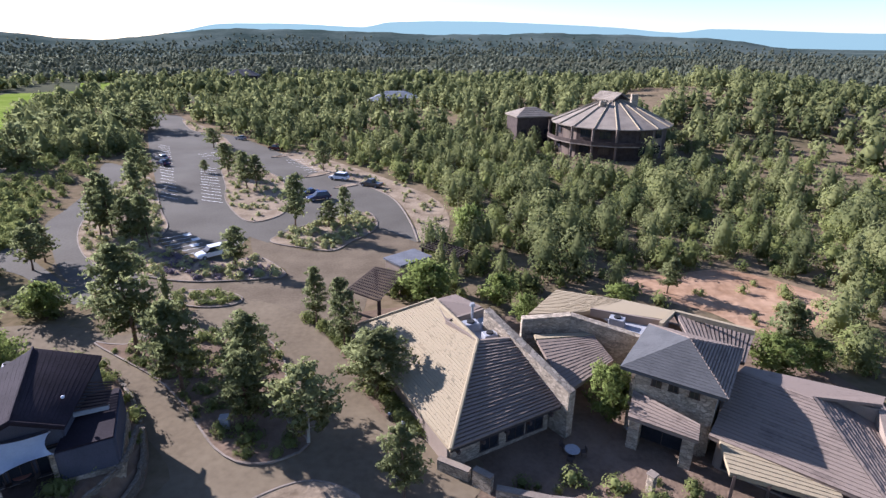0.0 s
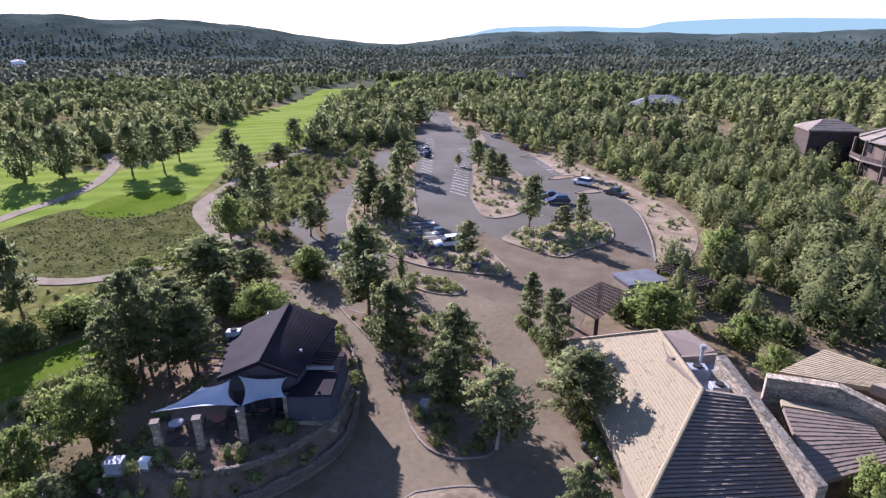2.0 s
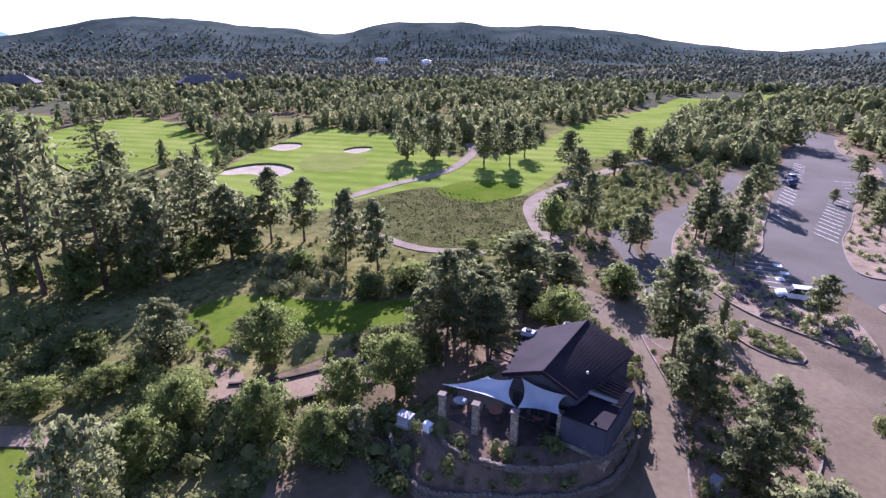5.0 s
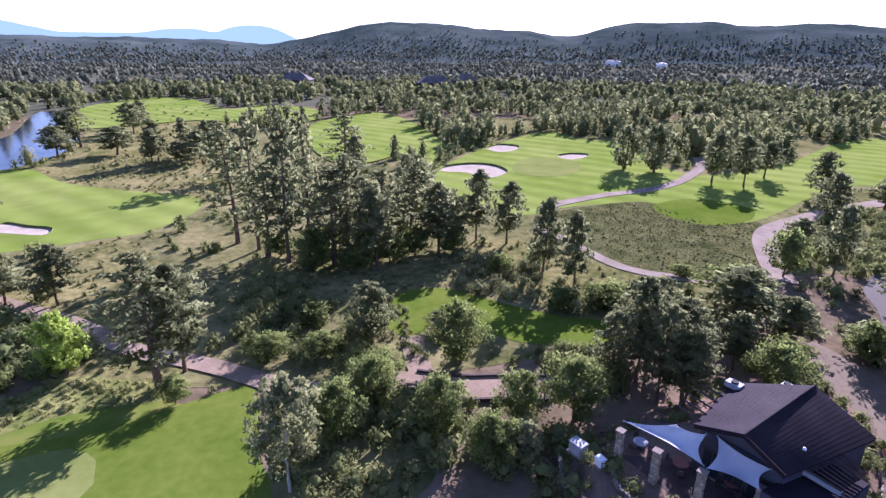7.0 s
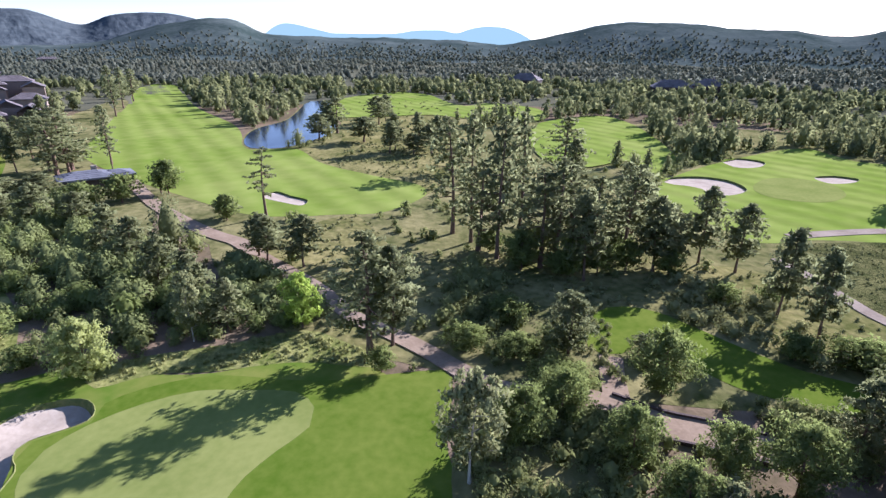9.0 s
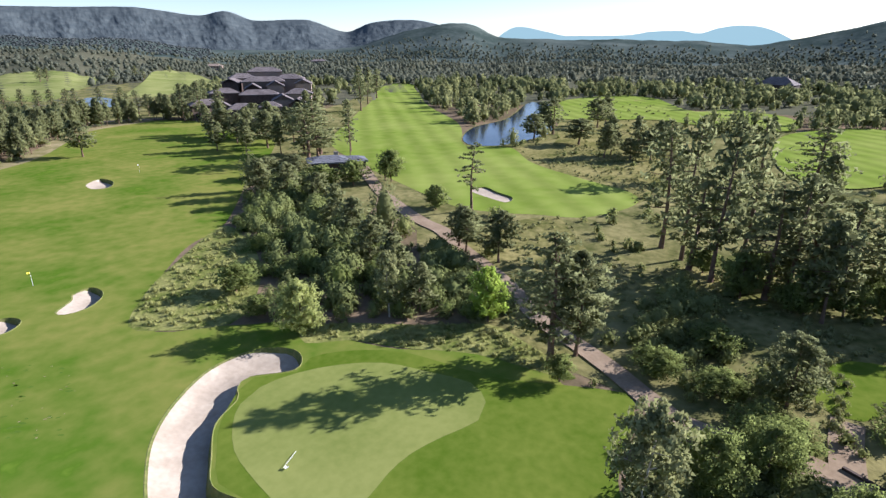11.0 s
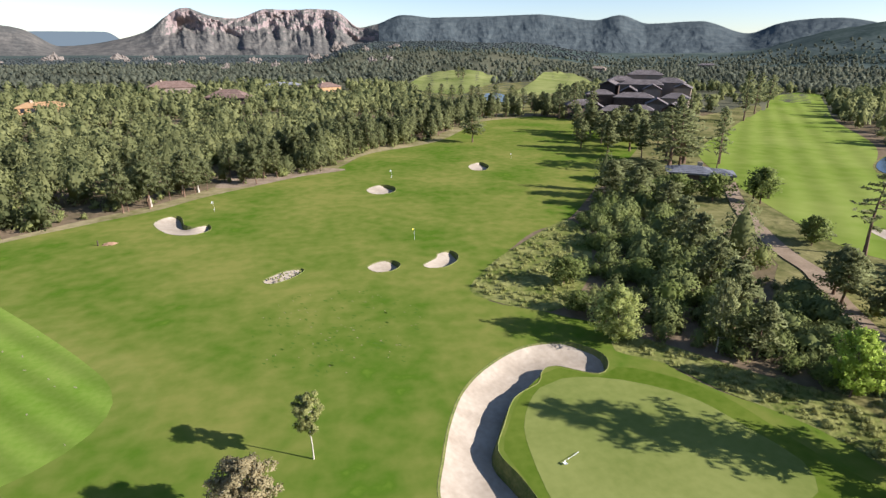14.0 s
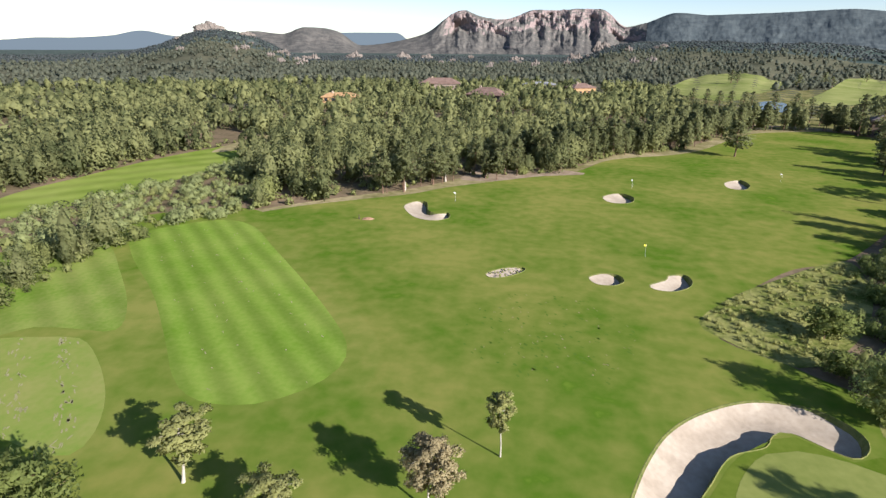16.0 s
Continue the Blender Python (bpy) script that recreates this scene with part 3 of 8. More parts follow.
range_turf = [(62, -84), (56, -91), (47, -101), (35, -110), (26, -117), (7, -136), (-12, -147), (-27, -172), (-54, -193), (-89, -246), (-118, -256), (-133, -232), (-121, -184), (-121, -166), (-97, -136), (-82, -122), (-67, -103), (-54, -88), (-45, -83), (-37, -75), (-28, -64), (-27, -57), (-32, -53), (-35, -50), (-39, -46), (-40, -38), (-42, -32), (-45, -28), (-47, -25), (-48, -19), (-48, -16), (-46, -11), (-50, -9), (-47, -7), (-42, -6), (-38, -5), (-32, -2), (-22, 0), (-5, -12), (20, -16), (46, -24), (62, -45)]
practice_green = [(-23, -34.5), (-25.2, -36.8), (-28, -37.7), (-31.7, -37), (-35.8, -34.6), (-39, -31.1), (-40.6, -26.3), (-41.7, -21.8), (-40, -18.8), (-37.3, -17.8), (-33.7, -18.9), (-30.3, -19.7), (-27.3, -19.6), (-24.2, -19), (-21.6, -19.5), (-20.2, -21.1), (-20.1, -24.4), (-20.6, -28.5), (-21.3, -31.5)]
bunker_long = [(-13.7, -20.6), (-12.1, -23), (-11.9, -26), (-13.1, -29.4), (-15, -34), (-17.6, -38.4), (-21.5, -42.1), (-26.7, -44.8), (-31.7, -44.5), (-34.4, -41.9), (-34.4, -39.3), (-32.2, -37.5), (-28.5, -40), (-26.7, -39.4), (-25.5, -37.6), (-22.2, -35.8), (-19.8, -32.3), (-18.1, -29.2), (-18.8, -25.9), (-19.1, -23), (-18, -20.5)]
bunker_a = [(-21.3, -72.2), (-23.9, -74.6), (-24.8, -76.5), (-27.2, -77.1), (-27.9, -74.6), (-26.8, -71.9), (-24.2, -70), (-21.8, -70.4)]
bunker_b = [(-12.7, -73.4), (-15.1, -75.4), (-17.3, -74.9), (-18, -72.6), (-16.3, -70.6), (-13.8, -70.7)]
bunker_c = [(2.6, -71.8), (0, -74.6), (-2.9, -75.2), (-3.3, -73.7), (-1, -71), (1.5, -70)]
bunker_d = [(-19.2, -123.6), (-23, -127.1), (-26, -123.7), (-25.1, -118.8), (-21.8, -117.2), (-19.4, -119.2)]
bunker_e = [(-51.3, -144.4), (-56.1, -148.3), (-56.9, -142.4), (-54, -136.8), (-50.6, -138)]
bunker_f = [(24.2, -105.8), (22.3, -110.3), (19.7, -109.4), (18, -103.3), (15.9, -101.8), (13.7, -102.6), (12.9, -98.7), (16, -96.3), (20.3, -98.5)]
mown_strip = [(31.5, -37.8), (37.2, -44.5), (46.9, -55.3), (60.6, -68.3), (66.3, -76.5), (62.5, -84.1), (55.7, -88.5), (48.2, -85.7), (39, -75.5), (28, -63.1), (19.7, -53), (15.8, -47.1), (15, -42.5), (16.9, -38.1), (20.7, -34.9), (24.7, -34.2), (27.9, -35)]
mown_strip_west = [(80.8, -57.9), (78.4, -67.4), (73.7, -73.1), (67.9, -71.9), (57.2, -61.6), (47.8, -51.5), (44.3, -45.2), (49.5, -44.5), (54.4, -43.9), (60.8, -40.9)]
tee_surround = [(44.9, -23.6), (86.3, -55.6), (81.9, -64.5), (79.6, -75.7), (74.5, -87), (60.6, -96.6), (48.5, -93.2), (32.3, -74.1), (20.3, -58.8), (12.8, -49.3), (10.9, -41.3), (12.3, -35.3), (16.3, -31.7), (21.8, -30.1), (27, -29.6), (28.4, -26.8), (30.2, -23.1), (35.4, -22.1)]
path_bank = [(-110.2, -111.8), (-114.9, -108.7), (-103.6, -86.8), (-87, -61.2), (-87.6, -54.4), (-76.4, -38.6), (-63.3, -27.4), (-59.1, -28.5), (-60.9, -34.8), (-70.1, -48.6), (-78.8, -64.5), (-91.4, -84.8)]
range_margin = [(-110, -218), (-132, -225), (-159, -258), (-205, -239), (-265, -274), (-261, -257), (-153, -166), (-120, -131), (-107, -100), (-72, -71), (-80, -112), (-65, -106), (-88, -152)]
pond_rough = [(-145, -99), (-165, -89), (-186, -87), (-287, -137), (-339, -141), (-352, -106), (-177, -31), (-162, -41), (-143, -54), (-149, -72)]
right_brush = [(-64.3, -14.4), (-83, -14.3), (-69.5, -3.7), (-50.7, -3.2), (-51.7, -7.1)]
pine_glade = [(-78, -24.3), (-131.4, -36.6), (-198.7, -38.2), (-218.7, -11.3), (-159.8, 9.5), (-135.6, 23.2), (-130.1, 40.4), (-91.4, 29.9), (-84.4, 17), (-78.2, -1)]
left_brush = [(-126.7, 143.2), (-120.1, 159.4), (-104.7, 155.9), (-84.7, 126.1), (-76.3, 105.1), (-75.1, 92.6), (-80.2, 86.4)]
cafe_front = [(-40.3, -4.4), (-44.3, -0.8), (-45.6, 8.9), (-36.9, 9.7), (-31.5, 5.4), (-29.8, -0.3), (-33, -3.2)]
west_sand = [(100.3, -154.7), (102.9, -174.8), (101.2, -194.8), (88.8, -186.1), (86, -171.3), (92, -163)]
edge_sand = [(16.2, -134.2), (11.2, -148.7), (2.1, -154.7), (-12.4, -150.3), (-16.1, -146.6), (-4.3, -141.5), (7.1, -133.6)]
thicket_low = [(-58.8, -42.8), (-55.1, -33.7), (-53.3, -28.1), (-54.1, -22.5), (-62.5, -26.2), (-69.5, -34.4), (-76.1, -46.1), (-75.8, -52.9), (-67.9, -50.1)]
worn_turf = [(5, -58.6), (-2, -65.4), (-13.1, -65.8), (-18.3, -55.2), (-13.6, -45.1), (-3.3, -43.9), (2.8, -49.3)]
dry_edge = [(56, -90), (47, -100), (35, -109), (25, -116), (18, -124), (7, -133), (-4, -142), (-12, -146), (-26, -170), (-54, -190), (-88, -240), (-118, -254), (-122, -270), (-95, -264), (-54, -200), (-27, -179), (-13, -154), (-4, -155), (8, -144), (16, -135), (26, -121), (36, -113), (48, -102), (57, -92)]
tee_range = [(62.2, -37), (55.9, -40.8), (51.7, -41.9), (46.9, -42.6), (41.6, -39.2), (35.7, -33.5), (32.5, -28.5), (32.3, -25.5), (35.6, -25.4), (40, -26.3), (50.3, -28.8)]
fairway_pond = [(-140, -156), (-189, -197), (-269, -265), (-355, -338), (-395, -341), (-263, -214), (-205, -147), (-168, -116), (-156, -105), (-162, -92), (-144, -73), (-134, -53), (-128, -38), (-118, -33), (-103, -37), (-98, -46), (-94, -54), (-93, -64), (-101, -86), (-110, -108), (-123, -135)]
bunker_pond = [(-105.6, -67.7), (-110.6, -67.2), (-108.3, -61.7), (-106.3, -56.5), (-102.1, -55.5), (-102.8, -60.3)]
pond = [(-171, -118), (-196, -130), (-226, -134), (-274, -154), (-320, -175), (-320, -164), (-255, -125), (-205, -99), (-180, -95), (-162, -97), (-158, -106)]
fairway_mid = [(-207, -21), (-257, -22), (-294, 2), (-264, 18), (-191, 28), (-160, 20), (-176, 13), (-163, 2), (-167, -10)]
fairway_back = [(-246, -127), (-346, -158), (-396, -128), (-318, -77), (-336, -62), (-316, -31), (-267, -23), (-257, -47), (-267, -78), (-250, -101)]
fairway_west = [(113.2, -93), (112.7, -116.4), (109, -145.7), (99.1, -172), (86.2, -166.6), (84.4, -139.5), (87.3, -115.4), (92.2, -93.6), (99.2, -80.2)]
bunker_west = [(94.4, -92.2), (93.3, -97.2), (86.9, -102.7), (84.2, -99.2), (87.8, -91.8)]
fairway_lodge = [(-109, -522), (-170, -699), (-216, -733), (-239, -685), (-238, -611), (-178, -491), (-150, -455), (-135, -410), (-118, -392), (-107, -436)]
fairway_lodge_b = [(-172, -405), (-240, -528), (-342, -719), (-385, -734), (-318, -550), (-243, -422), (-208, -400), (-173, -376)]
lodge_pond = [(-146, -398), (-153, -383), (-135, -331), (-120, -331), (-126, -362)]
lodge_glade = [(-83, -273), (-86, -361), (-101, -440), (-150, -472), (-180, -500), (-232, -528), (-238, -425), (-200, -385), (-168, -315), (-147, -268), (-118, -259)]
rough_pines = [(-90.4, -47.4), (-104.2, -37.8), (-117.9, -32.9), (-142.5, -33.9), (-182.5, -43.3), (-192.5, -58.8), (-174.5, -78.4), (-143.5, -73.2), (-80.3, -24.2), (-88.1, -11.4), (-80.6, 4.1), (-88.4, 17.5), (-91.4, 28.8), (-80.9, 41.7), (-70.4, 47.2), (-63.5, 39.3), (-63.5, 29), (-70.2, 20.1), (-70.1, 7.4), (-66.5, -7.7), (-63.2, -15.8), (-52.6, -15.8), (-47.4, -19.1), (-52.6, -29.9), (-63.1, -45.6)]
rough_slope = [(-108.5, 43.1), (-113.5, 64.3), (-96.8, 68.9), (-96.8, 79.7), (-86.8, 74.5), (-68.3, 64), (-69, 52.8), (-75.2, 45.4), (-86.5, 39.9), (-99.4, 36.5)]
rough_range = [(-54.2, -88.3), (-52.1, -75.8), (-44.9, -62.3), (-36, -52.7), (-31.6, -53), (-27.1, -57.3), (-25.5, -61.1), (-30.8, -68.6), (-38, -75.6)]
green_fringe = [(-17.1, -18.9), (-18.6, -21.3), (-19, -25.6), (-18.5, -29.2), (-20.3, -32.5), (-22.6, -35.8), (-26.6, -39), (-28.6, -39.7), (-30.3, -38.4), (-32.1, -37.1), (-34.6, -38.2), (-37.9, -36.4), (-41.7, -31.5), (-43.3, -23.9), (-44.7, -18.9), (-49.7, -8.9), (-46.4, -7.1), (-42.2, -6.2), (-37.7, -5.4), (-32.9, -2), (-27.5, -1.7), (-24.2, -12.6)]
rough_strip = [(-38.4, -44.1), (-42.4, -41.4), (-47.6, -34.1), (-53.2, -27.2), (-52.4, -22.4), (-49.1, -13.8), (-47.9, -16.9), (-46.4, -24.8), (-42.2, -32.2), (-40.1, -37.5), (-36.3, -41.2)]
rough_course = [(-62, 58), (-78, 66), (-100, 112), (-132, 178), (-230, 235), (-265, 100), (-262, -62), (-190, -115), (-120, -92), (-90, -70), (-62, -45), (-51, -20), (-50, 10), (-56, 40)]
low_belt = [(83.4, -48.9), (76.9, -59.9), (71.9, -71), (63.7, -82.4), (52.7, -94), (68.7, -120.7), (79.3, -145), (84, -138.7), (86.9, -114.8), (91.8, -93.2), (98.8, -79.9), (102.1, -66.9)]
courtyard = [(5.2, 33), (7.9, 33.5), (14.2, 34), (19.4, 32.7), (22.7, 31.6), (23.8, 27.7), (8.4, 27.5)]
club_yard = [(-4.5, 38.8), (-11.2, 51.7), (-11.2, 59.5), (-5.9, 61.9), (-0.2, 62.8), (8.1, 59.9), (15, 64.8), (29.1, 60.4), (36.7, 55), (41.5, 42.7), (39.2, 35.3), (34.6, 26.9), (8.2, 26.6), (4.1, 30.3), (-0, 33.9)]
bare_bank = [(24.7, 71.4), (32.5, 73), (41.8, 75.3), (48.8, 70), (51.1, 63.9), (42.1, 56.4), (36.7, 56.3), (33.7, 61.2), (29.2, 64.3)]
club_verge = [(-17.5, 59.2), (-15.7, 59.6), (-10, 53.6), (-4.3, 45.3), (0.3, 38.4), (-1.2, 37.8), (-4.1, 39.6), (-6.9, 43.4), (-9.7, 49.3), (-13.6, 55.4)]

east_verge = [(-47.5, 161.5), (-33, 139.5), (-23.8, 130.5), (-14.8, 120.4), (-9.6, 111), (-5.6, 97), (-3.6, 86), (-0.5, 86.5), (1.2, 98), (-1.2, 111.5), (-8.5, 123.5), (-17.5, 135.5), (-28.5, 148.5), (-43.5, 165)]
kerb_islands = [[(-34.4, 131.2), (-31.5, 132.4), (-28.6, 136.6), (-29.9, 138), (-33, 134.4)], [(-25.2, 121.0), (-22.8, 121.5), (-19.9, 124.4), (-21.2, 125.6), (-24.2, 123.2)], [(-49.4, 155), (-47, 155.6), (-43.9, 158.5), (-45.2, 159.8), (-48.4, 157.2)]]
loop_brush = [(-72, 66.5), (-84, 71), (-92.5, 77), (-98, 88), (-104, 104), (-98, 118), (-84, 112), (-76.5, 95), (-68, 84), (-71, 75)]
bank_brush = [(-61.2, 0.8), (-53.1, 5.6), (-46.8, 8.8), (-39.7, 15.4), (-37.8, 24.0), (-32.6, 23.1), (-28.9, 18.8), (-37.1, 9.3), (-45.3, -0.2)]
ramp_brush = [(-81.8, 2.0), (-77.7, 6.8), (-60.9, 8.7), (-55.6, 8.7), (-55.1, 5.9), (-62.4, 0.8)]
hollow_brush = [(-87.3, 14.8), (-84.4, 24.9), (-71.7, 32.8), (-63.5, 39.2), (-57.7, 34.9), (-65.0, 25.2), (-70.4, 15.3), (-79.1, 12.6)]
path_brush = [(-52.5, 21.0), (-50.7, 31.6), (-45.7, 31.5), (-43.2, 24.6), (-46.6, 19.2)]
OPEN = [east_verge, car_park, plaza, access_road, branch_road, drive, planter_mid, cafe_yard, fairway_north, tee_hollow, range_turf,
        fairway_pond, pond, fairway_mid, fairway_back, fairway_west, fairway_lodge, fairway_lodge_b, lodge_pond, lodge_glade, rough_pines, rough_slope, rough_range, rough_strip,
        island_long, island_small, island_west, tee_north, club_yard, bare_bank, path_bank, range_margin, pond_rough, pine_glade]
thicket = [(-50.2, -79.4), (-62.7, -97.9), (-88.8, -119.4), (-90.5, -99.2), (-74.1, -73.0), (-67.1, -57.7), (-61.9, -45.2), (-56.4, -34.3), (-54.0, -28.6), (-47.8, -34.3), (-41.5, -40.2), (-41.6, -54.3), (-44.5, -65.7)]
SUNKEN = [range_turf, fairway_north, fairway_pond, fairway_west]

# skyline of the hills: degrees left of +y, degrees above the level line
HILLS = [-130, 0.4, -60, 0.2, -37.1, -0.29, -32.3, -0.36, -26.3, 0.39, -21.6, 0.74, -11.5, 0.88, -0.7, 0.8, 12.3, 0.97, 18.9, 1.12, 23.7, 0.8, 30.4, -0.02, 46.4, 1.79, 50.7, 2.04, 55.6, 2.02, 59.6, 2.44, 65.8, 2.29, 71.9, 1.15, 75.7, 1.7, 80.1, 1.92, 84.4, 2.37, 90.7, 2.12, 96.8, 0.87, 100.5, 0.44, 104.9, 0.71, 110.5, 0.75, 118.4, 0.89, 122.6, 1.13, 126.1, 2.27, 131.9, 1.49, 136.4, 0.21, 145.2, -0.16, 150.7, 0.04, 155.1, 0.83, 162.4, 1.11, 166.3, 1.18, 170.1, 1.05, 173.7, 0.74, 179, -0.88, 198.4, -0.43, 202.8, -0.87, 208, 1.16, 212.1, 1.75, 217.3, 0.27, 223.3, -0.45, 227.8, -0.8]
RANGE = [118, -0.6, 122, 0.6, 126.3, 1.42, 131.4, 2.44, 135.5, 2.07, 137.6, 1.35, 141.6, 2.39, 145.8, 2.24, 148.5, 2.99, 150.7, 2.58, 153.3, 2.86, 156, 3.13, 161.2, 2.97, 166.1, 2.88, 168.9, 3.1, 171.3, 2.32, 173.1, 1.97, 175, 3.21, 177.1, 3.54, 179.3, 3.42, 181.4, 3.49, 184.6, 2.62, 186.6, 2.83, 188.6, 3.37, 192.2, 1.3, 194.7, 0.63, 198.4, 0.19, 200.6, 1.42, 203.6, 1.75, 205.8, 1.13, 208.3, 1.34, 211.8, 0.32, 214, -0.4, 218, -0.9]
MESAS = [-60, 0.9, -36.8, 0.87, -24.3, 1.22, -21.6, 0.93, -16.6, 1.3, -8.8, 1.67, -2.3, 1.83, 5.3, 1.66, 8.1, 1.22, 14.9, 1.42, 20.8, 1.32, 24.2, 0.65, 33, -0.3, 33.6, -0.14, 34, -1.5, 96, -1.5, 97, 0.2, 98.2, 1.02, 101.7, 1.8, 103.2, 1.63, 104.8, 1.19, 106.4, 1.42, 108.7, 1.37, 111, 1.06, 116.3, 1.02, 118.4, 1.39, 121, 1.85, 122.9, 0.92, 125, -1.5, 192, -1.5, 195.1, 1.35, 200.5, 1.29, 210.8, 0.58, 215.5, 0.89, 217.6, 1.23, 219.8, 0.83, 222.7, 0.6, 225.4, 0.56, 227.6, 0.36, 232, 0.3]


def skyline(table, az):
    a, e = np.array(table[0::2], float), np.array(table[1::2], float)
    lean = np.gradient(e, a)
    steps = np.diff(e) / np.diff(a)
    lean[1:-1] = np.where(steps[1:] * steps[:-1] <= 0, 0.0, np.sign(lean[1:-1]) * np.minimum(np.abs(lean[1:-1]), 3 * np.minimum(np.abs(steps[1:]), np.abs(steps[:-1]))))
    az = np.clip(az, a[0], a[-1])
    k = np.clip(np.searchsorted(a, az) - 1, 0, len(a) - 2)
    d = a[k + 1] - a[k]
    t = (az - a[k]) / d
    return (2 * t ** 3 - 3 * t * t + 1) * e[k] + (t ** 3 - 2 * t * t + t) * d * lean[k] + (3 * t * t - 2 * t ** 3) * e[k + 1] + (t ** 3 - t * t) * d * lean[k + 1]


def rough_noise(az, r, seed):
    az, r = np.asarray(az, float), np.asarray(r, float)
    return sum(np.sin(az * f + seed * (k + 1) + r * g) / (k + 1.6) for k, (f, g) in enumerate(((0.31, 0.002), (0.83, 0.004), (1.9, 0.007), (4.3, 0.011))))


HILL_R = 1750.0


def ground_height(x, y):
    """The lie of the land: level round the buildings and the course, rising to wooded hills."""
    x, y = np.asarray(x, float), np.asarray(y, float)
    r = np.hypot(x, y)
    az = np.degrees(np.arctan2(-x, y))
    az = np.where(az < -130, az + 360, az)
    crest = np.maximum(np.tan(np.radians(skyline(HILLS, az))) * HILL_R + 31.5 - 4.0 - 11.0 * np.clip((az - 146) / 8, 0, 1), 2.0)
    start = 520 + 600 * np.clip((162 - az) / 14, 0, 1)
    t = np.clip((r - start) / (HILL_R - start), 0, 1)
    far = np.clip((r - HILL_R) / 1500, 0, 1)
    rise = crest * t * t * (3 - 2 * t) * (1 - 0.75 * far)
    roll = 3.0 * np.clip((r - 300) / 600, 0, 1) * rough_noise(az, r, 1.3)
    knoll = 13.0 * np.exp(-((x - 118) ** 2 + (y - 255) ** 2) / (2 * 58.0 ** 2)) * np.clip((r - 190) / 50, 0, 1)
    return knoll + rise + roll * np.clip(crest / 30, 0.3, 1)


def build_ground():
    rings = [0.0]
    while rings[-1] < 4850:
        rings.append(rings[-1] + max(2.0, rings[-1] * 0.042))
    rings = np.array(rings[1:])
    turns = np.linspace(0, 2 * math.pi, 480, endpoint=False)
    r, a = np.meshgrid(rings, turns, indexing="ij")
    x, y = -np.sin(a) * r, np.cos(a) * r
    z = ground_height(x, y)
    near = r < 420
    for poly in SUNKEN:
        deep = np.zeros(x.shape, bool)
        deep[near] = inside(poly, x[near], y[near])
        d = edge_distance(poly, x[deep], y[deep])
        z[deep] -= 2.6 * np.clip((d - 4.0) / 2.0, 0, 1)
    for poly in (bunker_twin, bunker_back, bunker_side, bunker_pond):
        deep = np.zeros(x.shape, bool)
        deep[near] = inside(poly, x[near], y[near]) | (edge_distance(poly, x[near], y[near]) < 7.5)
        z[deep] = np.minimum(z[deep], -1.6)
    verts = np.vstack([[(0, 0, 0)], np.stack([x, y, z], -1).reshape(-1, 3)])
    n, m = r.shape
    k = np.arange(m)
    tris = [np.stack([np.zeros(m, int), 1 + k, 1 + (k + 1) % m], 1)]
    for i in range(n - 1):
        p, q = 1 + i * m + k, 1 + i * m + (k + 1) % m
        tris += [np.stack([p, p + m, q + m], 1), np.stack([p, q + m, q], 1)]
    me = triangles("ground", verts, np.vstack(tris), True)
    me.materials.append(M_GROUND)
    me.materials.append(M_FLOOR)
    me.materials.append(M_HAZEFLOOR)
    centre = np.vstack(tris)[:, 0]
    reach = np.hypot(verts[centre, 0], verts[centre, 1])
    # beyond 1150 m the floor takes the haze-toned material
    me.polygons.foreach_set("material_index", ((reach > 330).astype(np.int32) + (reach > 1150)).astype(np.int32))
    return tagged(shaped("ground", me, None), "open ground of granite soil, dry grass and brush", "ground", kind="structure")


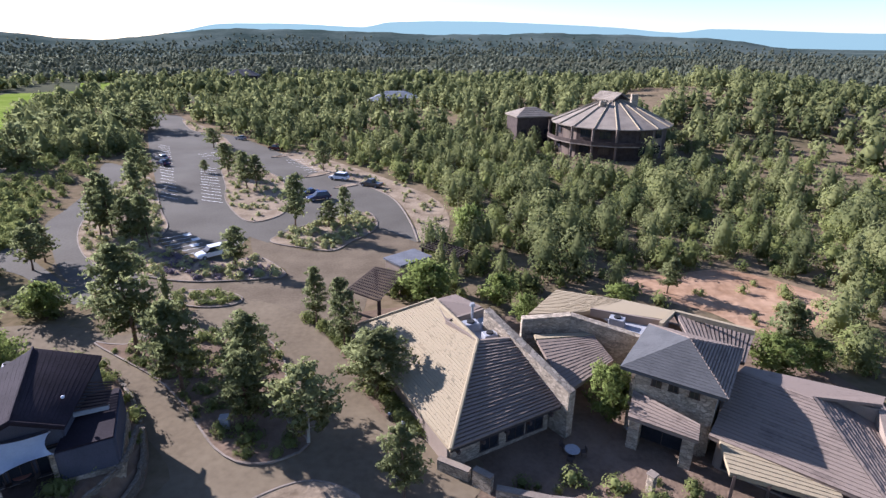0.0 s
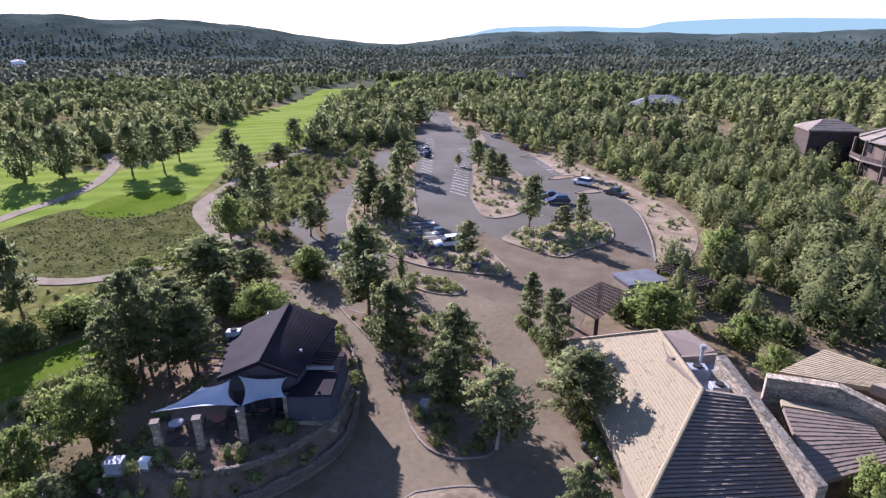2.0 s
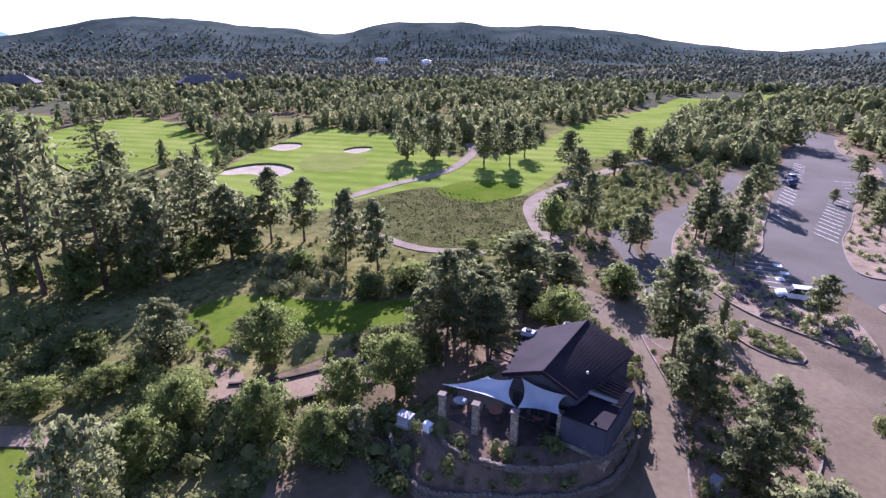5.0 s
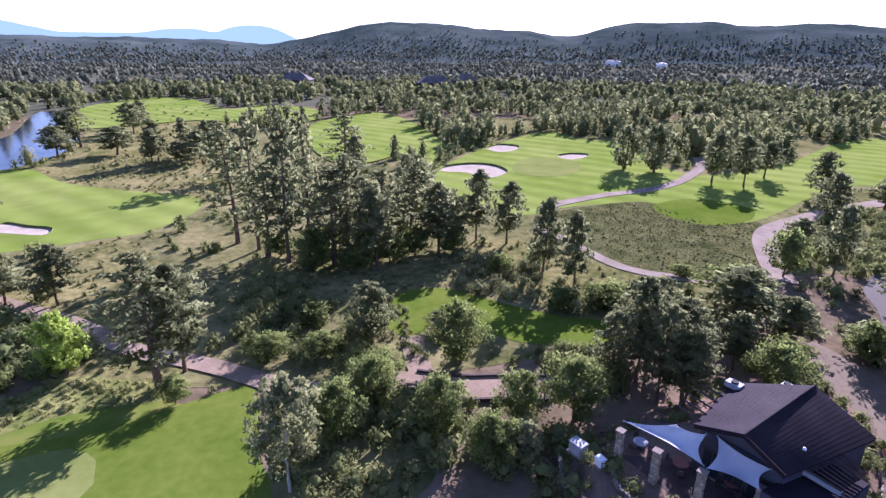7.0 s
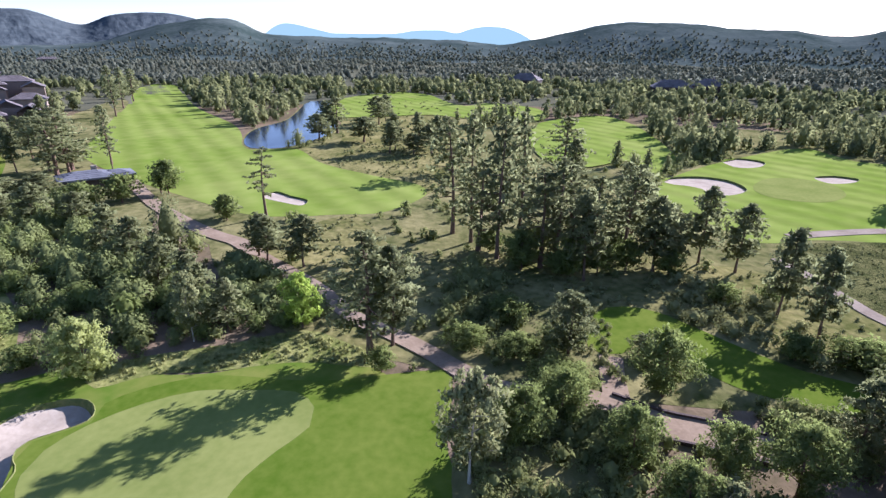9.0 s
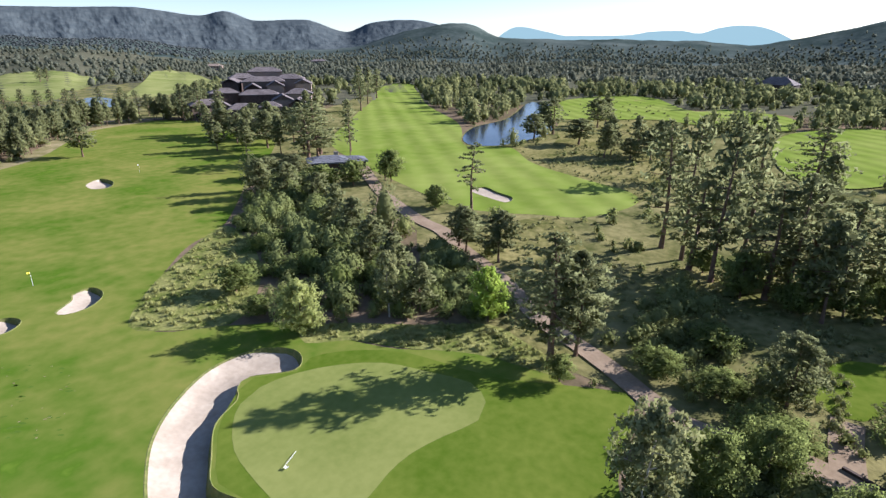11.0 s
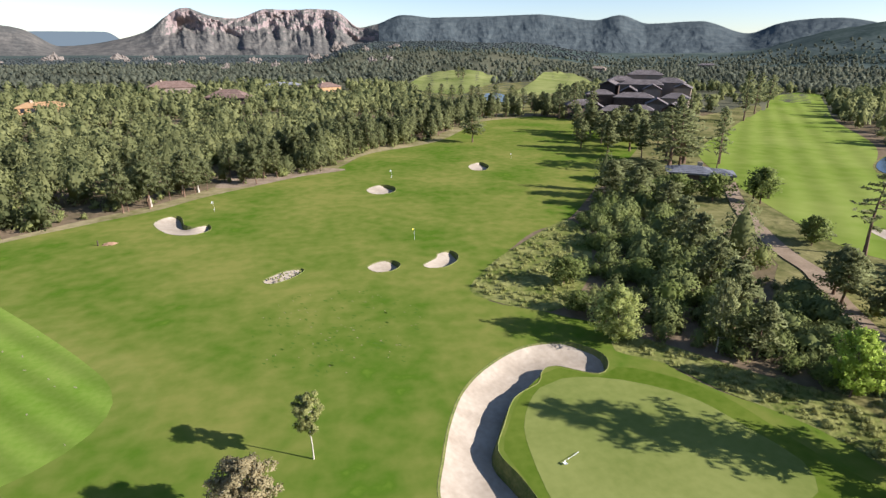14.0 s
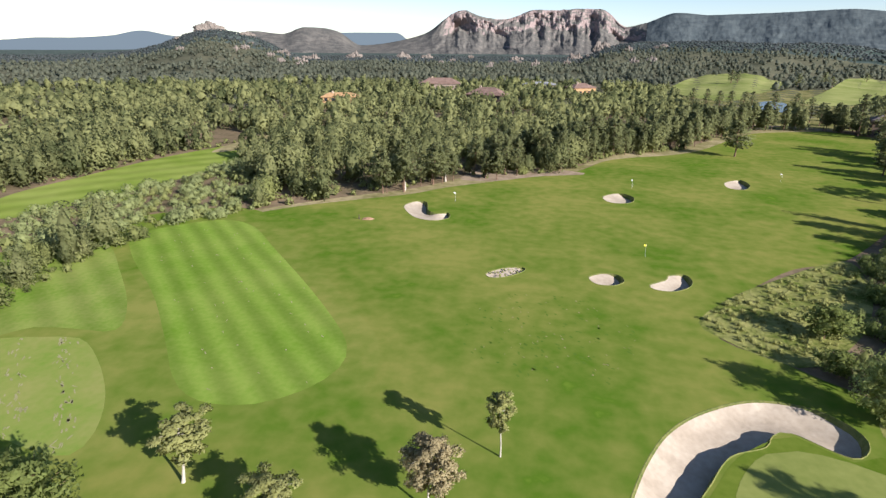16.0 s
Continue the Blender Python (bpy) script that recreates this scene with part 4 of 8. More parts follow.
def ridge(name, table, r, mat, label, foot=0.35, seed=0.0, cliffs=None, sink=31.5, rows=14, steps=1400, relief=1.0):
    """A range of hills round the place, with spurs and gullies; cliffs: the bearings between which its upper part is sheer."""
    az = np.linspace(table[0], table[-2], steps)
    top = np.tan(np.radians(skyline(table, az))) * r + sink
    sheer = np.zeros(steps) if cliffs is None else np.clip(np.minimum(az - cliffs[0], cliffs[1] - az) / 2.0, 0, 1)
    start = [0.62 + 0.16 * noise.fractal(Vector((a * 0.6, seed, 9.0)), 0.8, 2.0, 3) for a in az]
    verts = np.zeros((rows + 2, steps, 3))
    for i, a in enumerate(az):
        for j in range(rows + 1):
            t = j / rows
            c = sheer[i]
            smooth = t ** 1.25
            foot_z = 0.9 * start[i]
            cliff = foot_z * (t / start[i]) ** 1.15 if t < start[i] else foot_z + (1 - foot_z) * ((t - start[i]) / (1 - start[i])) ** 0.7
            shape = smooth * (1 - c) + cliff * c
            back = (1 - t) ** 1.0 * (1 - c) + (0.06 + 0.94 * (1 - t / start[i]) if t < start[i] else 0.06 * (1 - t) / (1 - start[i])) * c
            crag = max(0.0, min(1.0, (t - start[i]) / 0.12)) * c
            spur = noise.fractal(Vector((a * 0.33, t * 2.2 + seed, seed)), 0.9, 2.1, 5) * (0.016 * relief + 0.012 * c) + noise.fractal(Vector((a * 1.5, t * 1.1, seed + 3)), 0.75, 2.1, 4) * 0.0085 * crag
            reach = r * (1 - foot * 0.6 * back + spur * (1 - t ** 6))
            lift = noise.fractal(Vector((a * 0.55, t * 2.2 + seed, 5.0)), 0.8, 2.2, 5) * (0.03 * relief + 0.03 * c) * (1 if 0 < j < rows else 0.3)
            z = -12 + (max(top[i], -8) + 12) * (shape + lift * min(1.0, 2 * t))
            verts[j, i] = (-math.sin(radians(a)) * reach, math.cos(radians(a)) * reach, z)
        verts[rows + 1, i] = (-math.sin(radians(a)) * (r + 120), math.cos(radians(a)) * (r + 120), -20)
    tris, k = [], np.arange(steps - 1)
    for j in range(rows + 1):
        p = j * steps + k
        tris += [np.stack([p, p + 1, p + steps + 1], 1), np.stack([p, p + steps + 1, p + steps], 1)]
    me = triangles(name, verts.reshape(-1, 3), np.vstack(tris), True)
    return tagged(shaped(name, me, mat), label, "hills", kind="structure")


def wooded(m_name, rock, wood, hold, scale):
    """Rock on the steep faces and woods on the rest."""
    m = material(m_name, wood[0], wood[1], scale=scale, fine=scale * 6, bump=2.5, gain=1.4, spec=0.0)
    nt, n = m.node_tree, m.node_tree.nodes
    geo, sep, tex, mix, ramp2 = (n.new(i) for i in ("ShaderNodeNewGeometry", "ShaderNodeSeparateXYZ", "ShaderNodeTexNoise", "ShaderNodeMix", "ShaderNodeMapRange"))
    tex.inputs["Scale"].default_value, tex.inputs["Detail"].default_value = scale * 3, 6
    co = n.new("ShaderNodeTexCoord")
    nt.links.new(co.outputs["Object"], tex.inputs["Vector"])
    nt.links.new(geo.outputs["True Normal"], sep.inputs[0])
    level = n.new("ShaderNodeMath")
    level.operation = "MULTIPLY_ADD"
    nt.links.new(tex.outputs["Fac"], level.inputs[0])
    level.inputs[1].default_value = -1.3
    nt.links.new(sep.outputs["Z"], level.inputs[2])
    ramp2.inputs["From Min"].default_value, ramp2.inputs["From Max"].default_value = hold - 0.2, hold - 0.4
    nt.links.new(level.outputs[0], ramp2.inputs["Value"])
    mix.data_type = "RGBA"
    colour = [q for q in n if q.bl_idname == "ShaderNodeValToRGB"][0].outputs["Color"]
    nt.links.new(ramp2.outputs[0], mix.inputs["Factor"])
    nt.links.new(colour, mix.inputs[6])
    mix.inputs[7].default_value = (*rock, 1)
    nt.links.new(mix.outputs[2], n["Principled BSDF"].inputs["Base Color"])
    return m


M_GROUND = M_SOIL
build_ground()
M_CLIFF = wooded("granite cliffs and brush", (0.25, 0.2, 0.188), ((0.078, 0.08, 0.074), (0.15, 0.14, 0.122)), 0.12, 0.02)
cut = [k for k in range(0, len(RANGE), 2) if RANGE[k] <= 171.3][-1]
ridge("mountain_range", RANGE[cut:], 3900, M_CLIFF, "rocky granite mountain with steep cliffs above brush slopes", seed=2.0, cliffs=(171.0, 191.5), rows=40, steps=900)
# the blue in these slope colours is distance haze, painted in
M_WOODED = wooded("dark wooded slopes with painted haze", (0.13, 0.13, 0.128), ((0.055, 0.07, 0.076), (0.09, 0.108, 0.109)), -0.3, 0.02)
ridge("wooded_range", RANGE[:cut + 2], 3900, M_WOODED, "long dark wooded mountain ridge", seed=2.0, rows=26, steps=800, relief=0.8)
split = MESAS.index(192)
# both backdrops emit a flat haze colour in place of distance haze
ridge("backdrop", MESAS[split:], 4700, glow("painted grey-blue haze", (0.33, 0.42, 0.47), 0.36), "horizon hills glowing in grey-blue haze", foot=0.03, seed=4.0, rows=3, steps=300)
ridge("backdrop", MESAS[:split], 4700, glow("painted pale blue haze", (0.35, 0.54, 0.56), 0.46), "horizon mesas glowing in pale blue haze", foot=0.03, seed=4.0, rows=3, steps=700)

# ---- turf, sand and water ----
HOLES = {"range": [], "north": [], "pond": [], "west": []}
for field, outline, depth, label in (
        ("range", bunker_long, 1.45, "long curving sand bunker with a steep grassed bank"),
        ("range", bunker_a, 0.8, "kidney-shaped pale sand bunker in the range turf"),
        ("range", bunker_b, 0.8, "small oval pale sand bunker in the range turf"),
        ("range", bunker_c, 0.5, "oval bunker of weedy sand in the range turf"),
        ("range", bunker_d, 0.9, "oval pale sand bunker out on the range"),
        ("range", bunker_e, 0.9, "far oval pale sand bunker on the range"),
        ("range", bunker_f, 0.9, "notched pale sand bunker out on the range"),
        ("north", bunker_twin, 0.45, "wide two-lobed sand bunker before the green"),
        ("north", bunker_back, 0.4, "sand bunker behind the green"),
        ("north", bunker_side, 0.4, "sand bunker beside the green"),
        ("pond", bunker_pond, 0.3, "long sand bunker beside the fairway"),
        ("west", bunker_west, 0.35, "narrow sand bunker along the far fairway")):
    # the long bunker is shallow at its far head
    head = (lambda a, b: 0.35 + 0.65 * min(1.0, max(0.0, (b + 41.5) / 5))) if outline is bunker_long else None
    HOLES[field].append([tuple(q) for q in bunker(outline, depth, label, shoal=head)])
tagged(sheet("range_turf", range_turf, M_TURF, 0.05, 7.0, HOLES["range"]), "mown green turf of the driving range", "turf")
tagged(sheet("fairway", fairway_north, M_FAIRWAY, 0.05, 9.0, HOLES["north"]), "bright green mown fairway beyond the pines", "fairway", "fairways")
tagged(sheet("fairway", fairway_pond, M_FAIRWAY, 0.05, 9.0, HOLES["pond"], lift=lambda a, b: float(ground_height(a, b))), "bright green striped fairway beside the pond", "fairway", "fairways")
tagged(sheet("fairway", fairway_west, M_FAIRWAY, 0.05, 9.0, HOLES["west"]), "green fairway behind a belt of trees", "fairway", "fairways")
for outline, label in ((fairway_mid, "shaded green fairway between the woods"), (fairway_back, "green fairway behind the pond"), (fairway_lodge, "light green fairway beyond the lodge pond"),
                       (fairway_lodge_b, "light green fairway beside the lodge")):
    tagged(sheet("fairway", outline, M_PALEFAIRWAY if "light" in label else M_FAIRWAY, 0.35, 9.0, lift=lambda a, b: float(ground_height(a, b))), label, "fairway", "fairways")
# club_yard is brown paving, with courtyard shade put into its dark mulch tone
for outline, mat, z, label in ((rough_pines, M_ROUGH, 0.04, "dry rough grass under the pines"), (rough_slope, M_SCRUB, 0.06, "dark green scrub bank"), (rough_range, M_GRASSY, 0.057, "tall dry grass beside the range"), (rough_strip, M_GRASSY, 0.061, "tall grass strip between thicket and green"),
                               (bare_bank, M_BARE, 0.045, "bare red earth bank"), (club_yard, M_MULCH, 0.03, "brown mulch and paving round the clubhouse, darkened for courtyard shade"), (rough_course, M_COURSE, 0.025, "unmown grass between the fairways"), (loop_brush, M_COURSE, 0.027, "dry grass and brush beside the curving path"), (path_bank, M_COURSE, 0.03, "trodden red soil and dry grass along the path"), (range_margin, M_COURSE, 0.032, "dry grass under the pines below the lodge"), (cafe_front, M_COURSE, 0.085, "unmown grass below the cafe"), (pine_glade, M_COURSE, 0.034, "dry grass under tall open pines"), (pond_rough, M_ROUGH, 0.028, "dry rough grass beside the pond"), (edge_sand, M_BED, 0.066, "bare pale sand under the edge pines"), (west_sand, M_DRY, 0.075, "pale sandy ground at the end of the fairway"), (dry_edge, M_DRY, 0.058, "pale dry grass along the edge of the range")):
    inner = [q for field in HOLES.values() for q in field if inside(outline, [p[0] for p in q], [p[1] for p in q]).all()]
    tagged(sheet("rough", outline, mat, z, 3.0, inner), label, "rough ground")
tagged(sheet("rough", lodge_glade, M_COURSE, 0.12, 9.0, lift=lambda a, b: float(ground_height(a, b))), "dry grass under single pines below the lodge", "rough ground")
tagged(sheet("tee", tee_hollow, M_FRINGE, 0.07, 4.0), "bright green tee in the hollow", "tee", "tees")
tagged(sheet("tee", tee_north, M_FRINGE, 0.085, 4.0), "pale green tee above the scrub bank", "tee", "tees")
tagged(sheet("turf", tee_surround, M_SURROUND, 0.065, 4.0), "mown turf round the practice tees", "turf")
tagged(sheet("tee", tee_range, M_TEE, 0.09, 4.0), "worn practice tee with pale divots", "tee", "tees")
tagged(sheet("mown_strip", mown_strip, M_MOWN, 0.078, 4.0), "striped mown practice tee with rounded corners", "tee", "tees")
tagged(sheet("mown_strip", mown_strip_west, M_MOWN_WEST, 0.072, 4.0), "striped mown turf beside the tee", "tee", "tees")
tagged(sheet("fringe", green_fringe, M_FRINGE, 0.065, 4.0), "bright fringe turf round the putting green", "turf")
tagged(sheet("putting_green", practice_green, M_GREEN, 0.085, 4.0), "smooth pale putting green", "green", "greens")
tagged(sheet("putting_green", green_north, M_GREEN, 0.13, 4.0), "smooth pale far putting green", "green", "greens")
for outline, label in ((pond, "dark blue pond among the fairways"), (lodge_pond, "small pond below the lodge")):
    level = 0.06 if outline is pond else 0.55
    tagged(sheet("shore", inset(rounded(outline, 4.0), -0.7), M_ROUGH, 0.04 + level, 5.0), "sandy pond shore", "shore")
    tagged(sheet("water", outline, M_WATER, 0.10 + level, 12.0, step=4.0), label, "water")

# ---- roads and paths ----
tagged(sheet("road", access_road, M_ASPHALT, 0.05, 5.0), "grey asphalt road past the car park", "road")
tagged(sheet("road", branch_road, M_ASPHALT, 0.065, 5.0), "narrow asphalt branch road", "road")
tagged(sheet("car_park", car_park, M_ASPHALT, 0.035, 6.0), "grey asphalt car park with painted stalls", "car park")
tagged(sheet("pavement", plaza, M_PAVER, 0.02, 5.0), "rose paver forecourt", "pavement")
tagged(sheet("pavement", drive, M_CONCRETE, 0.045, 4.0), "rose-tan concrete drive between cafe and clubhouse", "drive")
for path_count, (line, width, label) in enumerate(((path_north, 3.0, "concrete cart path across the fairway"), (path_low, 2.2, "concrete cart path below the scrub bank"), (path_loop, 4.0, "curving concrete cart path"),
                           (path_service, 2.5, "pinkish concrete cart path"), (path_terrace, 3.8, "pinkish concrete path between dark timber edgings"), (path_ramp, 2.6, "pinkish concrete ramp"), (path_far, 3.2, "pinkish cart path through the brush"), ([(-98, -268), (-108, -266.5), (-119, -262), (-130, -255), (-138, -243)], 4.5, "pinkish service road below the lodge"))):
    tagged(ribbon("cart_path", line, width, M_ROSEPATH if "pink" in label else M_PATH, 0.15 + 0.006 * path_count), label, "path", "cart paths")
side_way = rounded([(*q, 0.0) for q in path_terrace], 1.5, closed=False)
for side in (-2.05, 2.05):
    edge = []
    for i, p in enumerate(side_way[2:-1]):
        d = (side_way[i + 3] - side_way[i + 1]).normalized()
        edge.append((p.x - d.y * side, p.y + d.x * side))
    tagged(ribbon("path_edging", edge[::3], 0.28, M_TIMBER, 0.42, 0.4), "dark timber edging along the cart path", "edging", "path edgings")
island("planting_island", island_long, "long kerbed planting island with gravel and shrubs", 0.04)
island("planting_island", island_small, "kerbed planting island with low shrubs", 0.04)
island("planting_island", island_plaza, "small kerbed island in the forecourt", 0.055)
island("planting_island", island_west, "kerbed gravel verge with pines", 0.055)
island("planting_island", planter_mid, "kerbed tree planter between two drives", 0.065, 0.14, M_MULCH)
for ring in kerb_islands:
    island("planting_island", ring, "small kerbed gravel island at the end of the stalls", 0.045)
tagged(sheet("rough", east_verge, M_BED, 0.04, 3.0), "pale sandy verge beside the car park", "rough ground")
tagged(ribbon("kerb", [(-48, 160.8), (-33, 138.8), (-24, 129.8), (-15, 119.8), (-10, 110.8), (-6.2, 97), (-4.2, 86)], 0.25, M_KERB, 0.17, 0.2), "pale concrete kerb of the car park", "kerb")
island("planting_island", planter_low, "kerbed planter at the fork of the drive", 0.065)
TERRACE = 2.2


def yard_height(x, y):
    """The raised terrace of the cafe: two walled steps towards the drive, an easy slope behind."""
    d = edge_distance(cafe_yard, [x], [y])[0] if inside(cafe_yard, [x], [y])[0] else 0.0
    west = min(1.0, max(0.0, (-33.0 - x) / 5))
    stepped = min(1.0, d / 0.4) * 0.45 + 0.1 * min(1.0, max(0.0, (d - 0.4) / 1.0)) + 0.45 * min(1.0, max(0.0, (d - 1.4) / 0.3))
    return TERRACE * (stepped * (1 - west) + min(1.0, d / 5.0) * west)


def on_terrace(ob):
    """Sets a thing that was laid out at the drive's level up on the terrace."""
    k = 1 - TERRACE / 31.4
    ob.matrix_basis = Matrix.Translation((0.8 * (1 - k), 2.5 * (1 - k), TERRACE)) @ Matrix.Scale(k, 4) @ ob.matrix_basis
    return ob


# dark mulch tone on the yard also carries the shade of cafe and trees
tagged(sheet("rough", cafe_yard, M_MULCH, 0.05, 0.9, lift=yard_height), "gravel terrace and bank round the cafe, shade put into its dark tone", "rough ground")

# ---- granite outcrops on the hills ----
def outcrop(az, r, sink, size, count, seed):
    """A pile of weathered granite knobs on a hill."""
    rng = np.random.default_rng(seed)
    x, y = -math.sin(radians(az)) * r, math.cos(radians(az)) * r
    z = float(ground_height(x, y)) + sink
    ob = tagged(empty("rock_outcrop", x, y, z, az), "weathered pale granite outcrop on a wooded hill", "rocks", "granite outcrops")
    for k in range(count):
        bm = bmesh.new()
        bmesh.ops.create_icosphere(bm, subdivisions=3, radius=1.0)
        across = (k + 0.5) / count * 2 - 1
        high = size * (0.85 - 0.5 * abs(across)) * rng.uniform(0.6, 1.15)
        wide = size * rng.uniform(0.28, 0.5)
        for v in bm.verts:
            c = v.co * (1 + 0.42 * noise.fractal(v.co * 1.5 + Vector((seed * 3.0, k * 5.0, 0)), 0.8, 2.1, 4))
            v.co = Vector((c.x * wide + across * size, c.y * wide + rng.uniform(-0.01, 0.01) * size, c.z * high))
        part("rock", bm, M_ROCK, ob)


for az, r, base, size, count, seed in ((212.1, 1700, 4, 30, 7, 1), (194.3, 1740, 3, 18, 6, 2), (177.5, 1740, 3, 20, 6, 3), (191.9, 1650, 2, 16, 4, 4), (208.8, 1700, 2, 16, 5, 5), (175.0, 1740, 4, 26, 6, 6), (183.0, 1500, 3, 14, 4, 7), (199.0, 1740, 3, 20, 6, 8), (203.0, 1500, 2, 14, 5, 9)):
    outcrop(az, r, base, size, count, seed)
spread = np.random.default_rng(77)
for k in range(34):
    outcrop(spread.uniform(166, 216), spread.uniform(900, 1720), 5.0, spread.uniform(4, 8), 3, 20 + k)


def divots(name, outline, count, seed, mat, label, long, wide, z=0.1, rows=True):
    """Small worn scrapes lying on a tee, in a few rows."""
    rng, bm = np.random.default_rng(seed), bmesh.new()
    px_, py_ = [q[0] for q in outline], [q[1] for q in outline]
    made = 0
    while made < count:
        x, y = rng.uniform(min(px_), max(px_)), rng.uniform(min(py_), max(py_))
        across = x * 0.728 + y * 0.685
        if not inside(outline, [x], [y])[0] or (rows and abs(across % 4.2 - 2.1 + 0.5 * math.sin(x * 0.9 - y * 0.7)) > 0.75):
            continue
        s, t = long * rng.uniform(0.5, 1.3), wide * rng.uniform(0.5, 1.3)
        m = Matrix.Translation((x, y, z)) @ Matrix.Rotation(rng.normal() * 0.3 - 0.82, 4, "Z")
        bm.faces.new([bm.verts.new(m @ Vector((math.cos(k * 1.047) * s, math.sin(k * 1.047) * t * rng.uniform(0.7, 1.2), 0))) for k in range(6)])
        made += 1
    tagged(part(name, bm, mat), label, "divots", kind="stuff")


divots("divots", tee_range, 170, 3, M_SCRAPE, "pale sanded divot scrapes on the practice tee", 0.42, 0.1)
divots("divots", mown_strip, 60, 4, M_SCRAPE, "pale divot scrapes in the mown tee", 0.3, 0.09)
divots("worn_patches", worn_turf, 120, 8, M_WORN, "dark regrown divots scattered in the range turf", 0.32, 0.16, 0.058, False)
divots("worn_patches", worn_turf, 60, 9, M_DRY, "pale bare divots scattered in the range turf", 0.16, 0.08, 0.06, False)

# ---- buildings ----
def slab(name, pts, mat, thick, parent, label=""):
    """A sloping or level slab under the polygon pts."""
    bm = bmesh.new()
    top = [bm.verts.new(p) for p in pts]
    low = [bm.verts.new((p[0], p[1], p[2] - thick)) for p in pts]
    bm.faces.new(top)
    bm.faces.new(low[::-1])
    n = len(pts)
    for k in range(n):
        bm.faces.new((top[k], low[k], low[(k + 1) % n], top[(k + 1) % n]))
    bmesh.ops.recalc_face_normals(bm, faces=bm.faces)
    return part(name, bm, mat, parent, label)


def roof_plane(parent, a, b, c, d, mat, rows, label="", step=0.07, thick=0.22, tile=0.45, gap=1.0):
    """A roof plane with its eave from a to b and its ridge from d to c, laid with lapped courses of tiles."""
    a, b, c, d = (Vector(q) for q in (a, b, c, d))
    up = (b - a).cross(d - a).normalized()
    if up.z < 0:
        up = -up
    # spaced courses get the near-black base as painted shade in the gaps
    base_mat = M_TILESHADE if gap < 0.9 else mat
    if (c - d).length > 0.05:
        # decking that follows the twist of the plane
        n, grid, skin = 8, [], []
        for drop in (0.0, thick):
            for i in range(n + 1):
                p, q = a.lerp(d, i / n), b.lerp(c, i / n)
                grid += [p.lerp(q, k / n) - up * 0.1 - Vector((0, 0, drop)) for k in range(n + 1)]
        m, size = n + 1, (n + 1) ** 2
        for i in range(n):
            skin += [(i * m + k, i * m + k + 1, (i + 1) * m + k + 1, (i + 1) * m + k) for k in range(n)]
            skin += [(size + i * m + k, size + (i + 1) * m + k, size + (i + 1) * m + k + 1, size + i * m + k + 1) for k in range(n)]
            for p, q in ((i, i + 1), (n * m + i, n * m + i + 1), (i * m, (i + 1) * m), (i * m + n, (i + 1) * m + n)):
                skin.append((p, size + p, size + q, q))
        plane = shaped("roof", mesh_of("roof", grid, skin), base_mat, parent, label)
    else:
        plane = slab("roof", [q - up * 0.1 for q in (a, b, c)], base_mat, thick, parent, label)
    rng = random.Random(int(abs(a.x * 31 + b.y * 17)) + rows)
    for i in range(rows):
        t0, t1 = (i + 0.04) / rows, (i + gap) / rows
        p, q, r, s = a.lerp(d, t0), b.lerp(c, t0), b.lerp(c, t1), a.lerp(d, t1)
        count = max(1, round((q - p).length / tile))
        verts, faces = [], []
        # joints are staggered from course to course
        cuts = [0.0, *[(k + 0.5) / count for k in range(count)], 1.0] if i % 2 else [k / count for k in range(count + 1)]
        for u0, u1 in zip(cuts, cuts[1:]):
            u0, u1 = u0 + 0.006 / count, u1 - 0.006 / count
            low, high = up * (step + rng.uniform(0.0, min(0.045, 0.5 * step))), up * (min(0.03, 0.5 * step) + rng.uniform(0, 0.1 * step))
            n = len(verts)
            verts += [p.lerp(q, u0) + low, p.lerp(q, u1) + low, s.lerp(r, u1) + high, s.lerp(r, u0) + high, p.lerp(q, u0) - up * 0.1, p.lerp(q, u1) - up * 0.1, s.lerp(r, u1) - up * 0.1, s.lerp(r, u0) - up * 0.1]
            faces += [(n, n + 1, n + 2, n + 3), (n + 4, n + 5, n + 1, n), (n + 5, n + 6, n + 2, n + 1), (n + 6, n + 7, n + 3, n + 2), (n + 7, n + 4, n, n + 3)]
        shaped("tile_course", mesh_of("tile_course", verts, faces), mat, plane)
    return plane


def wall(name, parent, a, b, h, thick, mat, label="", z=0.0, h2=None):
    """A wall of that thickness from a to b; h2: its height at b."""
    a, b = Vector((a[0], a[1], 0)), Vector((b[0], b[1], 0))
    d = (b - a).normalized()
    s = Vector((-d.y, d.x, 0)) * thick / 2
    e = h if h2 is None else h2
    lo = [a - s, b - s, b + s, a + s]
    verts = [Vector((q.x, q.y, z)) for q in lo] + [Vector((q.x, q.y, z + k)) for q, k in zip(lo, (h, e, e, h))]
    me = mesh_of(name, verts, [(3, 2, 1, 0), (4, 5, 6, 7), (0, 1, 5, 4), (1, 2, 6, 5), (2, 3, 7, 6), (3, 0, 4, 7)])
    return shaped(name, me, mat, parent, label)


def walls(parent, corners, h, mat, thick=0.4, z=0.0, name="wall", label=""):
    for p, q in zip(corners, [*corners[1:], corners[0]]):
        wall(name, parent, p, q, h, thick, mat, label, z)


